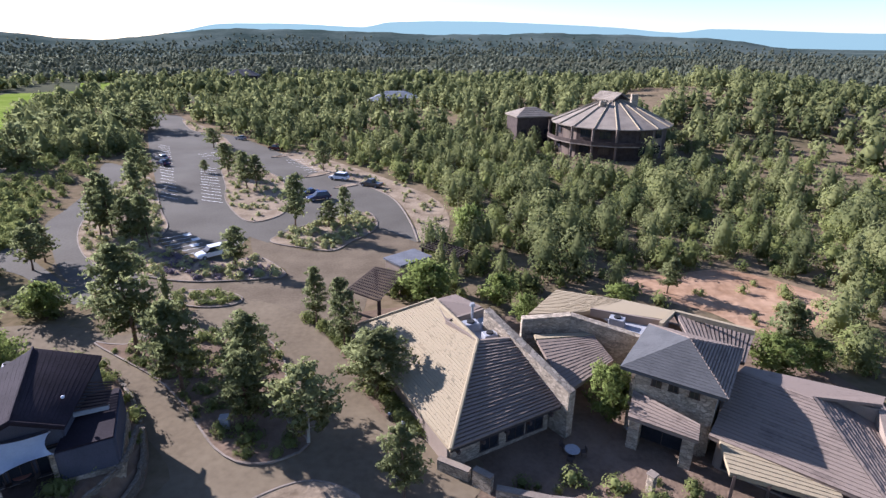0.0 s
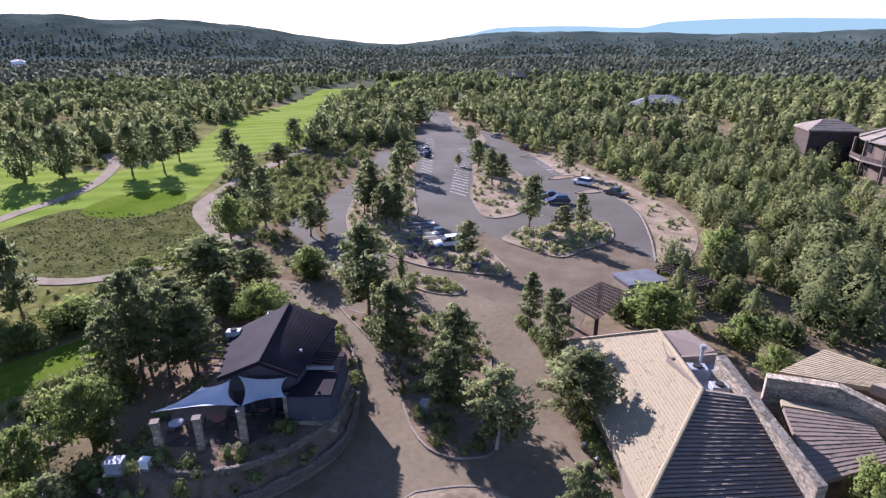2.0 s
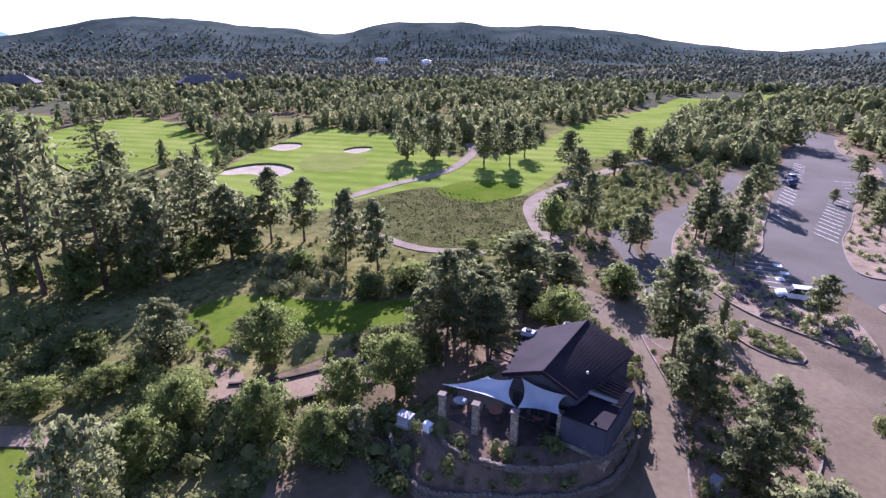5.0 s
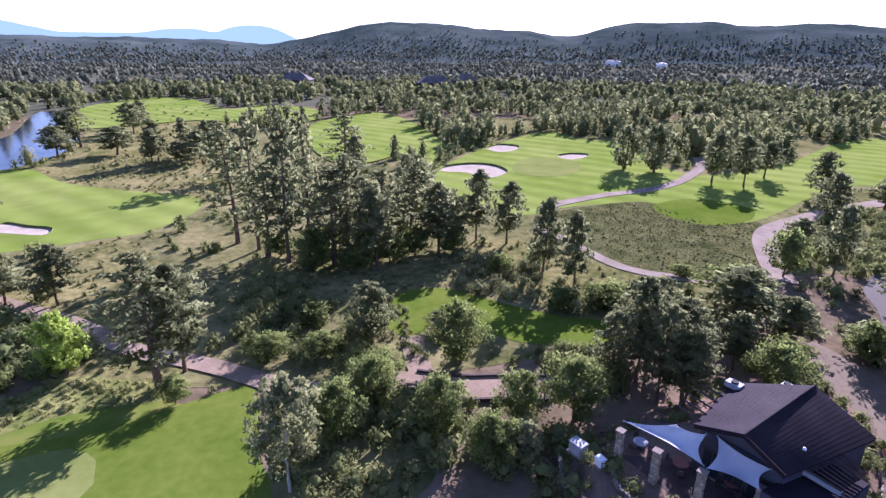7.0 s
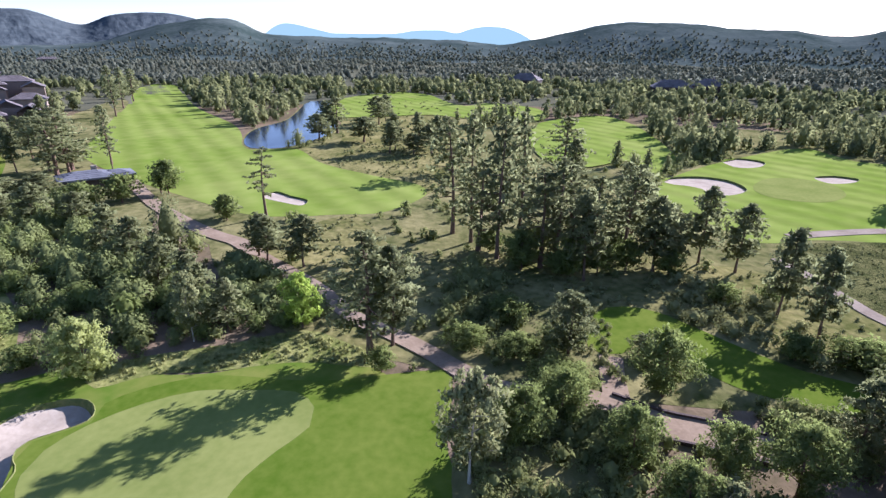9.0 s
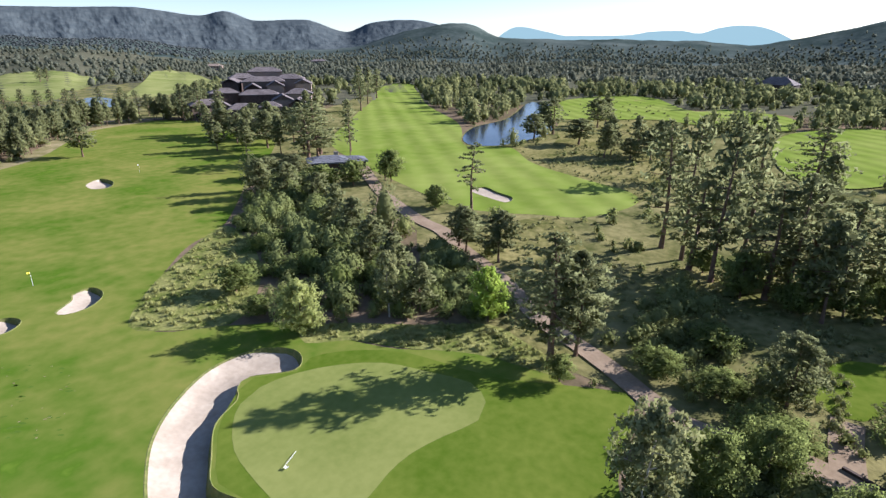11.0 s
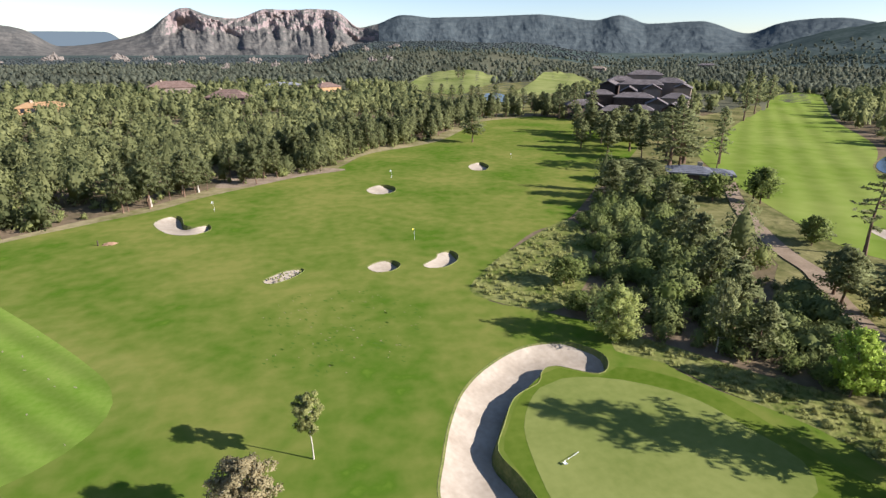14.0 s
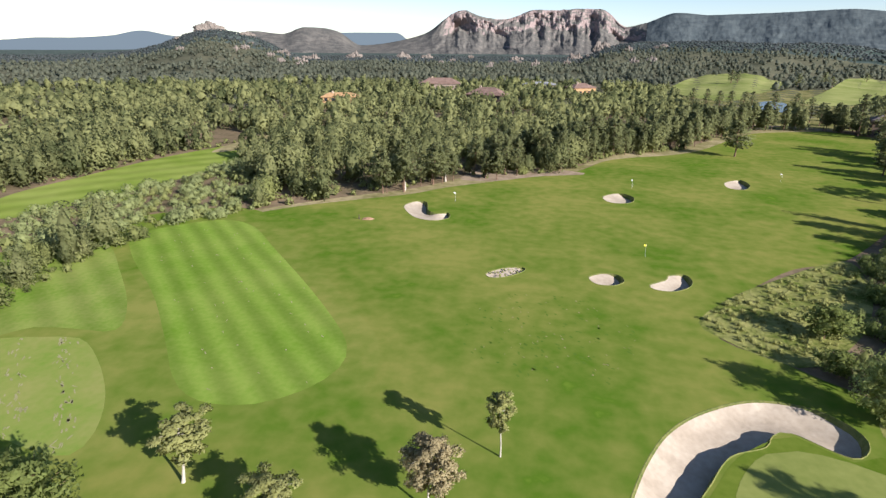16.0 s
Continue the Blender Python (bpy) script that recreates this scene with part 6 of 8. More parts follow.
def house_parts(ob, x, y, z, w, d, h, rise, roof_mat, wall_mat, turn, gabled=0):
    """Walls, a hipped or gabled roof and windows of one block of a house."""
    m = pose(x, y, 0, 0, 0, turn)
    c = [m @ Vector(q) for q in ((-w / 2, -d / 2, 0), (w / 2, -d / 2, 0), (w / 2, d / 2, 0), (-w / 2, d / 2, 0))]
    walls(ob, c, h + z - 0.0, wall_mat, 0.35)
    o = 0.8
    e = [m @ Vector((sx * (w / 2 + o), sy * (d / 2 + o), h + z)) for sx, sy in ((-1, -1), (1, -1), (1, 1), (-1, 1))]
    run = w / 2 + o if gabled else max(0.3, (w - d) / 2 + 0.2)
    r0, r1 = m @ Vector((-run, 0, h + z + rise)), m @ Vector((run, 0, h + z + rise))
    roof_plane(ob, e[0], e[1], r1, r0, roof_mat, 5, step=0.05, tile=5.0)
    roof_plane(ob, e[2], e[3], r0, r1, roof_mat, 5, step=0.05, tile=5.0)
    if gabled:
        for sx in (-1, 1):
            slab("gable", [m @ Vector((sx * (w / 2 - 0.1), sy * d / 2, z + h - 0.1 + up)) for sy, up in ((-1, 0), (1, 0), (0, rise - 0.2))], M_KERB if wall_mat is M_STUCCO else wall_mat, 0.3, ob)
    else:
        roof_plane(ob, e[1], e[2], r1, r1, roof_mat, 5, step=0.05, tile=5.0)
        roof_plane(ob, e[3], e[0], r0, r0, roof_mat, 5, step=0.05, tile=5.0)
    for side, facing, length, off in ((0, 0, w, -d / 2 - 0.2), (1, 180, w, d / 2 + 0.2)):
        count = max(2, int(length / 3.6))
        for k in range(count):
            p = m @ Vector((-length / 2 + length * (k + 0.5) / count, off, 0))
            for zz in ([0.8, 3.7] if h + z > 5.4 else [0.8]):
                window(ob, p.x, p.y, zz, 1.7, 1.6, turn + facing)


def house(x, y, turn, w, d, h, rise, roof_mat, wall_mat, label, extra=()):
    ob = tagged(empty("house", x, y, float(ground_height(x, y)), turn), label, "house", "houses among the trees")
    house_parts(ob, 0, 0, 0, w, d, h, rise, roof_mat, wall_mat, 0)
    for ex, ey, ew, ed, eh, er, et in extra:
        house_parts(ob, ex, ey, 0, ew, ed, eh, er, roof_mat, wall_mat, et)
    bm = bmesh.new()
    box(bm, 1.2, 0.9, h + rise + 0.9, Matrix.Translation((w * 0.2, 0.6, 0)), 0.04)
    part("chimney", bm, M_STONE, ob)
    return ob


M_BROWNWALL = material("brown plaster", (0.128, 0.096, 0.072), (0.192, 0.144, 0.112), scale=0.4, fine=6.0)
M_HOUSEROOF = material("weathered tan standing-seam roof", (0.176, 0.144, 0.112), (0.296, 0.248, 0.192), scale=0.3, fine=3.0, bump=0.02)
M_REDROOF = material("red-brown clay roof tile", (0.128, 0.084, 0.0656), (0.208, 0.14, 0.112), scale=0.4, fine=4.0, bump=0.03)
M_OCHRE = material("ochre plaster", (0.32, 0.192, 0.088), (0.416, 0.264, 0.136), scale=0.4, fine=6.0)
M_PALEROOF = material("pale grey metal roof", (0.2, 0.204, 0.208), (0.288, 0.292, 0.296), rough=0.5, scale=0.3, fine=4.0)
M_LODGE = material("grey-brown slate roof", (0.088, 0.0752, 0.072), (0.176, 0.152, 0.144), scale=0.3, fine=4.0, bump=0.02)

clubhouse()
tower()
wing()
rear_wing()
on_terrace(cafe())
on_terrace(sail(((-36.4, 25.1, 3.4), (-34.6, 28.6, 4.1), (-32.7, 29.9, 4.6), (-30.9, 28.9, 3.3)), "grey-white shade sail over the cafe terrace"))
on_terrace(sail(((-32.4, 30.7, 4.6), (-29.3, 33, 4), (-28.4, 31.7, 3.1), (-30.6, 29, 3.3)), "grey-white shade sail beside the cafe gable"))
for x, y, h in ((-35.5, 24.5, 3.2), (-33.0, 26.4, 3.0), (-30.3, 28.5, 3.2), (-28.9, 32.3, 2.8)):
    on_terrace(pillar(x, y, h))
pergola(((-11.6, 60.4, 3.2), (-9.0, 67.6, 3.2), (-5.0, 65.6, 3.2), (-7.4, 57.4, 3.2)), 3.2, "dark timber pergola at the clubhouse entrance")
pergola(((-3.5, 76.2, 3), (-1.1, 79, 3), (3.9, 74.5, 3), (2.2, 72, 3)), 3.0, "dark timber pergola over the entry walk", 6, 12)
def gate_house():
    """A small flat-roofed block between the two pergolas."""
    ob = tagged(empty("gate_house", -5.0, 72.0, 0, 42), "small stucco gate house with a grey flat roof", "building")
    walls(ob, [(-2.5, -1.7), (2.5, -1.7), (2.5, 1.7), (-2.5, 1.7)], 2.7, M_STUCCO, 0.3)
    slab("flat_roof", [(-2.8, -2.0, 2.95), (2.8, -2.0, 2.95), (2.8, 2.0, 2.95), (-2.8, 2.0, 2.95)], M_GREYROOF, 0.25, ob, "grey flat roof")
    window(ob, 0.0, -1.9, 0.9, 1.6, 1.2, 0)


gate_house()
round_house(51.0, 171.0)
house(-24.5, 285, 4, 20, 11, 4.5, 3.0, M_PALEROOF, M_STUCCO, "house with a pale grey metal roof among pines", ((-9, -6, 10, 9, 3.6, 2.2, 90),))
# lodge: several blocks
lodge = tagged(empty("lodge", -140, -200, 0, 0), "large lodge with many slate gables among tall pines", "building")
for bx, by, bw, bd, bh, br, bt, gabled, wall_mat in (
        (-198.2, -279.7, 18, 9, 18.4, 2.4, 0, 0, M_STUCCO),
        (-183.0, -278.9, 14, 9, 15.5, 2.4, 8, 0, M_STUCCO),
        (-203.8, -264.7, 15, 9, 14.9, 2.4, -8, 0, M_STUCCO),
        (-172.9, -273.4, 11, 8, 13.7, 2.2, 80, 1, M_TIMBER),
        (-202.2, -250.8, 12, 8, 12.9, 2.2, 85, 1, M_STUCCO),
        (-184.2, -261.4, 21, 8, 14.3, 2.4, 0, 0, M_BROWNWALL),
        (-183.2, -249.9, 8, 8, 12.5, 2.6, 90, 1, M_STUCCO),
        (-171.7, -252.9, 9, 7, 11.7, 2.4, 90, 1, M_TIMBER),
        (-157.4, -257.0, 13, 8, 10.2, 2.2, 10, 0, M_TIMBER),
        (-169.5, -244.8, 18, 8, 9.3, 2.2, 0, 0, M_TIMBER),
        (-185.4, -233.5, 12, 8, 9.4, 2.4, -10, 0, M_STUCCO),
        (-140.7, -245.8, 13, 8, 6.3, 2.4, 15, 0, M_BROWNWALL),
        (-142.2, -233.5, 8, 8, 5.5, 2.8, 95, 1, M_STUCCO),
        (-147.1, -225.8, 12, 8, 5.2, 2.4, 5, 0, M_TIMBER),
        (-170.5, -227.0, 9, 9, 7.4, 2.8, 90, 1, M_STUCCO),
        (-172.9, -217.8, 9, 8, 6.2, 2.6, 80, 1, M_TIMBER),
        (-158.7, -220.7, 9, 7, 5.7, 2.2, 0, 0, M_BROWNWALL),
        (-133.4, -203.7, 8, 8, 3.4, 2.6, 95, 1, M_TIMBER),
        (-132.1, -192.8, 8, 6, 2.6, 1.8, 0, 0, M_BROWNWALL)):
    house_parts(lodge, bx + 140, by + 200, 0, bw, bd, bh, br, M_LODGE, wall_mat, 145 + bt, gabled)
house(-101.5, -113, 146, 10.5, 7, 2.4, 1.3, M_GREYROOF, M_TIMBER, "low starter cabin with a blue-grey roof", ((6.5, 1.0, 6.5, 5.5, 2.1, 1.0, 0),))
for x, y, turn, w, d, h, rise, roof, wall_mat, label in (
        (77, -426, 10, 30, 14, 7, 4, M_REDROOF, M_STUCCO, "large tan house with red tile roof in the forest"),
        (31, -338, -15, 22, 13, 6, 4, M_REDROOF, M_TIMBER, "house with dark red roof in the forest"),
        (111, -301, 20, 20, 9, 6, 2, M_OCHRE, M_OCHRE, "ochre plastered house in the forest"),
        (2, -462, 5, 26, 12, 5, 2, M_PALEROOF, M_STUCCO, "pale flat-roofed house in the forest"),
        (-29, -434, 30, 18, 12, 5, 3, M_REDROOF, M_OCHRE, "ochre house with red roof in the forest"),
        (-470, -60, 80, 24, 14, 7, 5, M_LODGE, M_TIMBER, "dark timber house among pines"),
        (-440, 49, 95, 26, 14, 7, 5, M_LODGE, M_TIMBER, "timber house with a slate roof among pines"),
        (-452, 75, 100, 18, 12, 7, 5, M_LODGE, M_TIMBER, "dark house with a gabled roof among pines"),
        (-150, 425, 10, 22, 12, 6, 4, M_LODGE, M_TIMBER, "dark-roofed house far in the forest"),
        (-470, -805, 140, 24, 12, 6, 3, M_STUCCO, M_STUCCO, "pale house beyond the lodge"),
        (-1061, 451, 67, 26, 10, 9, 2.5, M_PALEROOF, M_WHITE, "pale house far off on the wooded hill"),
        (-890, 463, 63, 16, 10, 9, 2.5, M_PALEROOF, M_WHITE, "pale house far off on the wooded hill"),
        (-700, -840, 140, 30, 14, 7, 3, M_LODGE, M_STUCCO, "tan house on the far slope")):
    house(x, y, turn, w, d, h, rise, roof, wall_mat, label)

# ---- vehicles ----
def vehicle(kind, x, y, turn, paint, label):
    """A parked vehicle: body shell, glasshouse, wheels, lamps. turn: the way its nose points, degrees left of +y."""
    ob = tagged(empty("pickup_truck" if kind == "pickup" else "car", x, y, 0.05, turn), label, "car", "parked cars")
    length, width = {"suv": (4.9, 1.95), "pickup": (5.5, 1.95), "car": (4.6, 1.8)}[kind]
    belt_, roof = {"suv": (1.05, 1.78), "pickup": (1.1, 1.82), "car": (0.9, 1.45)}[kind]
    half = length / 2
    low = [(half, 0.55), (half - 0.1, 0.78), (half - 1.15, belt_), (-half + 0.12, belt_), (-half, 0.75), (-half + 0.05, 0.4), (half - 0.1, 0.38)]
    if kind == "pickup":
        low[3] = (-half + 0.05, belt_)
    cabin = {"suv": [(half - 1.2, belt_), (half - 2.0, roof - 0.08), (half - 2.5, roof), (-half + 0.6, roof - 0.03), (-half + 0.2, belt_)],
             "pickup": [(half - 1.5, belt_), (half - 2.15, roof - 0.05), (half - 2.5, roof), (half - 3.4, roof - 0.03), (half - 3.6, belt_)],
             "car": [(half - 1.25, belt_), (half - 2.05, roof - 0.04), (half - 2.5, roof), (-half + 1.5, roof - 0.06), (-half + 0.75, belt_)]}[kind]

    def profile(points, w, top_in=0.0):
        bm = bmesh.new()
        zs = [q[1] for q in points]
        zmin, zmax = min(zs), max(zs)
        sides = []
        for s in (-1, 1):
            sides.append([bm.verts.new((s * (w / 2 - top_in * (q[1] - zmin) / (zmax - zmin)), q[0], q[1])) for q in points])
        n = len(points)
        bm.faces.new(sides[0])
        bm.faces.new(sides[1][::-1])
        for k in range(n):
            bm.faces.new((sides[0][k], sides[1][k], sides[1][(k + 1) % n], sides[0][(k + 1) % n]))
        bmesh.ops.recalc_face_normals(bm, faces=bm.faces)
        bmesh.ops.bevel(bm, geom=bm.edges[:], offset=0.05, segments=2, affect="EDGES")
        return bm
    part("body", profile(low, width, 0.06), paint, ob)
    part("glasshouse", profile(cabin, width - 0.14, 0.2), M_GLASS, ob, "dark tinted glasshouse")
    top = [(q[0] * 0.97 + 0.0, q[1] + 0.03) for q in cabin[1:-1]]
    bm = bmesh.new()
    box(bm, width - 0.5, abs(top[0][0] - top[-1][0]) + 0.1, 0.08, Matrix.Translation((0, (top[0][0] + top[-1][0]) / 2, roof - 0.04)), 0.03)
    part("roof_panel", bm, paint, ob)
    for s in (-1, 1):
        for yy in (half - 0.95, -half + 1.0):
            bm = bmesh.new()
            bmesh.ops.create_cone(bm, cap_ends=True, segments=16, radius1=0.36, radius2=0.36, depth=0.24, matrix=Matrix.Translation((s * (width / 2 - 0.1), yy, 0.36)) @ Matrix.Rotation(radians(90), 4, "Y"))
            tyre = part("wheel", bm, M_TYRE, ob)
            bm = bmesh.new()
            bmesh.ops.create_cone(bm, cap_ends=True, segments=12, radius1=0.21, radius2=0.19, depth=0.26, matrix=Matrix.Translation((s * (width / 2 - 0.1), yy, 0.36)) @ Matrix.Rotation(radians(90), 4, "Y"))
            part("rim", bm, M_METAL, tyre)
        bm = bmesh.new()
        box(bm, 0.36, 0.08, 0.16, Matrix.Translation((s * (width / 2 - 0.3), half - 0.03, 0.62)), 0.02)
        part("headlight", bm, M_WHITE, ob)
        bm = bmesh.new()
        box(bm, 0.22, 0.06, 0.3, Matrix.Translation((s * (width / 2 - 0.2), -half + 0.0, 0.75)), 0.02)
        part("tail_light", bm, M_TAIL, ob)
        bm = bmesh.new()
        box(bm, 0.2, 0.14, 0.14, Matrix.Translation((s * (width / 2 + 0.06), half - 1.7, belt_)), 0.03)
        part("mirror", bm, paint, ob)
    return ob


M_TAIL = material("tail-lamp red", (0.3, 0.02, 0.02), (0.4, 0.03, 0.03), rough=0.3, scale=2.0, fine=8.0)
M_PAINT_WHITE = material("white car paint", (0.74, 0.74, 0.76), (0.8, 0.8, 0.82), rough=0.25, scale=0.5, fine=3.0, spec=0.5)
M_PAINT_NAVY = material("navy car paint", (0.012, 0.016, 0.05), (0.02, 0.025, 0.07), rough=0.2, scale=0.5, fine=3.0, spec=0.5)
M_PAINT_BROWN = material("brown car paint", (0.08, 0.068, 0.056), (0.112, 0.096, 0.08), rough=0.25, scale=0.5, fine=3.0, spec=0.5)
M_PAINT_RED = material("dark red car paint", (0.072, 0.016, 0.0144), (0.104, 0.024, 0.02), rough=0.22, scale=0.5, fine=3.0, spec=0.5)
M_PAINT_SILVER = material("silver car paint", (0.336, 0.344, 0.36), (0.4, 0.408, 0.424), rough=0.28, scale=0.5, fine=3.0, metal=0.4, spec=0.5)
for kind, x, y, turn, paint, label in (
        ("suv", -35.6, 78.6, 132, M_PAINT_WHITE, "white sport utility car parked by a gravel bed"),
        ("suv", -25.2, 129.4, 70, M_PAINT_WHITE, "white car parked along the kerb"),
        ("pickup", -16.6, 123.0, 60, M_PAINT_BROWN, "dark brown pickup truck parked along the kerb"),
        ("car", -29.0, 115.0, 118, M_PAINT_NAVY, "navy car parked beside an island"),
        ("suv", -26.2, 111.3, 118, M_PAINT_NAVY, "dark navy car parked beside a pine"),
        ("pickup", -51.0, 166.2, 60, M_PAINT_RED, "dark red pickup truck under trees"),
        ("car", -68.0, 184.2, 60, M_PAINT_SILVER, "silver car parked far down the car park"),
        ("car", -78.0, 150.5, 55, M_PAINT_SILVER, "silver car in the shade of pines"),
        ("car", -74.5, 143.5, 55, M_PAINT_NAVY, "dark car in the shade of pines")):
    vehicle(kind, x, y, turn, paint, label)

# painted stall lines
def stall_lines(a, b, count, reach, turn, label):
    ob = tagged(empty("stall_markings"), label, "road marking", kind="structure")
    bm = bmesh.new()
    box(bm, 0.12, reach, 0.006)
    me = bpy.data.meshes.new("stall_line")
    bm.to_mesh(me)
    bm.free()
    for k in range(count):
        p = Vector(a).lerp(Vector(b), k / (count - 1))
        line = shaped("stall_line", me, M_LINE, ob)
        line.matrix_basis = pose(p.x, p.y, 0.042, 0, 0, turn)
    return ob


stall_lines((-61.5, 141.0), (-48.0, 109.5), 13, 5.6, 68, "white stall lines beside the long island")
stall_lines((-88.0, 172.0), (-58.0, 112.0), 20, 5.6, 60, "white stall lines below the pines")
stall_lines((-42.0, 152.0), (-30.5, 136.0), 8, 5.2, 118, "white stall lines along the east kerb")
stall_lines((-70.0, 160.0), (-40.5, 128.5), 12, 5.0, 130, "white stall lines on the island's far side")
stall_lines((-46.5, 87.0), (-38.5, 80.5), 6, 5.0, 128, "white accessible-bay lines")
marks = tagged(empty("bay_marks"), "white painted accessible-bay panels", "road marking", kind="structure")
for px_, py_ in ((-44.0, 88.6), (-41.6, 86.4), (-40.6, 83.6)):
    bm = bmesh.new()
    box(bm, 1.2, 1.3, 0.006)
    panel = part("panel", bm, M_LINE, marks)
    panel.matrix_basis = pose(px_, py_, 0.046, 0, 0, 40)


# ---- golf things ----
def flagstick(x, y, cloth, label, lying=None):
    ob = tagged(empty("flagstick", x, y, 0.12), label, "flag", "range flags")
    bm = bmesh.new()
    tube(bm, [(0, 0, 0), (0, 0, 2.1)], [0.018, 0.012], 6)
    pole = part("pole", bm, M_WHITE, ob)
    n = 6
    verts = [(0.02 + 0.34 * i / n, 0.05 * math.sin(i * 1.3), 2.06 - 0.22 * j + 0.05 * i / n * (1 - 2 * j)) for j in (0, 1) for i in range(n + 1)]
    flag = shaped("flag", mesh_of("flag", verts, [(i, i + 1, n + 2 + i, n + 1 + i) for i in range(n)]), cloth, ob)
    thick = flag.modifiers.new("thickness", "SOLIDIFY")
    thick.thickness = 0.01
    if lying is not None:
        ob.matrix_basis = pose(x, y, 0.17, 88, 0, lying)
    else:
        bm = bmesh.new()
        bmesh.ops.create_cone(bm, cap_ends=True, segments=12, radius1=0.06, radius2=0.06, depth=0.02)
        part("cup", bm, M_TYRE, ob)
    return ob


for x, y, cloth, label in ((-22.5, -83.8, M_YELLOW, "yellow target flag on the range"), (-26.9, -132.9, M_WHITE, "white target flag on the range"),
                           (-66.0, -148.0, M_WHITE, "pale target flag far out on the range"), (13.7, -111.5, M_WHITE, "pale target flag by the notched bunker")):
    flagstick(x, y, cloth, label)
a, b = Vector((-24.4, -27.3, 0.15)), Vector((-22.6, -26.5, 0.15))
flagstick(a.x, a.y, M_WHITE, "flagstick lying on the putting green", math.degrees(math.atan2(b.x - a.x, -(b.y - a.y))))


def stones(name, line, h, w, label, seed, mat=None):
    """A dry-laid wall of single stones along a line."""
    rng = random.Random(seed)
    ob = tagged(empty(name), label, "stone wall", "dry-stone walls", "structure")
    pts = rounded([(*q[:2], 0.0) for q in line], 0.55, closed=False)
    made = []
    for k in range(5):
        bm = bmesh.new()
        bmesh.ops.create_icosphere(bm, subdivisions=1, radius=0.5)
        for v in bm.verts:
            v.co *= rng.uniform(0.8, 1.15)
            v.co.z = max(-0.38, min(0.38, v.co.z))
        me = bpy.data.meshes.new("stone")
        bm.to_mesh(me)
        bm.free()
        made.append(me)
    for p, q in zip(pts, pts[1:]):
        along = math.degrees(math.atan2(q.y - p.y, q.x - p.x))
        z = 0.0
        while z < h:
            s = shaped("stone", rng.choice(made), mat or M_WALLROCK, ob)
            m = p.lerp(q, rng.uniform(0.3, 0.7))
            tall = rng.uniform(0.17, 0.24)
            s.matrix_basis = pose(m.x + rng.uniform(-0.03, 0.03), m.y + rng.uniform(-0.03, 0.03), z + 0.3 * tall, 0, 0, along + rng.uniform(-8, 8)) @ Matrix.Diagonal((rng.uniform(0.72, 1.0), w * rng.uniform(0.8, 1.0), tall * 1.4, 1))
            z += tall * 0.85
    return ob


on_terrace(stones("stone_wall", [(-35.5, 24.3, 0), (-32.8, 23.3, 0), (-29.9, 24.7, 0), (-27.3, 27.3, 0), (-25.7, 30.9, 0), (-25.2, 34.4, 0), (-26.2, 38.2, 0)], 0.45, 0.5, "curving ledge-stone retaining wall of the terrace", 1))
lower = [(*q, 0) for q in inset(cafe_yard, 0.3)]
stones("stone_wall", [*lower[6:], lower[0]], 1.0, 0.5, "low ledge-stone wall below the terrace", 2)
def garden_wall(line, h, label):
    """A straight mortared ledge-stone wall with a cap."""
    ob = tagged(empty("garden_wall"), label, "stone wall", "garden walls", "structure")
    for p, q in zip(line, line[1:]):
        wall("wall_run", ob, p, q, h, 0.45, M_STONE)
        wall("cap", ob, p, q, 0.1, 0.58, M_KERB, "pale stone cap", z=h)


garden_wall([(-0.2, 34.2), (2.2, 32.9)], 1.0, "stone planter wall at the clubhouse corner")
garden_wall([(2.5, 32.6), (3.8, 31.7)], 1.5, "stone pier wall at the clubhouse corner")
garden_wall([(4.1, 31.4), (8.0, 30.4), (12.6, 29.8)], 0.8, "low stone wall of the clubhouse courtyard")
stones("stone_wall", [(-3, 85.3, 0), (-1.6, 90.2, 0), (-2.7, 93.2, 0)], 0.6, 0.6, "stone wall beside the entry walk", 5)
pillar(*(15.7, 32, 0)[:2], 1.6, "ledge-stone gate pillar in the courtyard")


def cabinet(x, y, sx, sy, sz, turn, label, mat):
    ob = tagged(empty("utility_cabinet", x, y, 0.05, turn), label, "cabinet", "utility cabinets")
    bm = bmesh.new()
    box(bm, sx, sy, sz, bevel=0.04)
    part("housing", bm, mat, ob)
    bm = bmesh.new()
    box(bm, sx + 0.12, sy + 0.12, 0.12, Matrix.Translation((0, 0, sz)), 0.03)
    part("lid", bm, mat, ob)
    bm = bmesh.new()
    box(bm, sx + 0.3, sy + 0.3, 0.1, Matrix.Translation((0, 0, -0.03)), 0.02)
    part("plinth", bm, M_KERB, ob)
    return ob


on_terrace(cabinet(-36.9, 21.6, 1.3, 0.9, 1.0, 30, "pale metal cabinet beside the service path", M_METAL))
on_terrace(cabinet(-35.2, 22.9, 0.7, 0.6, 0.7, 20, "small white cabinet beside the service path", M_WHITE))
cabinet(*(-18.6, 38.6, 0)[:2], 0.7, 0.6, 1.2, 10, "grey utility box in the tree planter", M_METAL)


def bollard_light(x, y):
    ob = tagged(empty("bollard_light", x, y, 0.05), "short dark bollard light beside the drive", "light", "drive lights")
    bm = bmesh.new()
    tube(bm, [(0, 0, 0), (0, 0, 0.75)], [0.06, 0.06], 8)
    part("post", bm, M_TIMBER, ob)
    bm = bmesh.new()
    bmesh.ops.create_cone(bm, cap_ends=True, segments=12, radius1=0.2, radius2=0.08, depth=0.14, matrix=Matrix.Translation((0, 0, 0.8)))
    part("hood", bm, M_METAL, ob)
    return ob


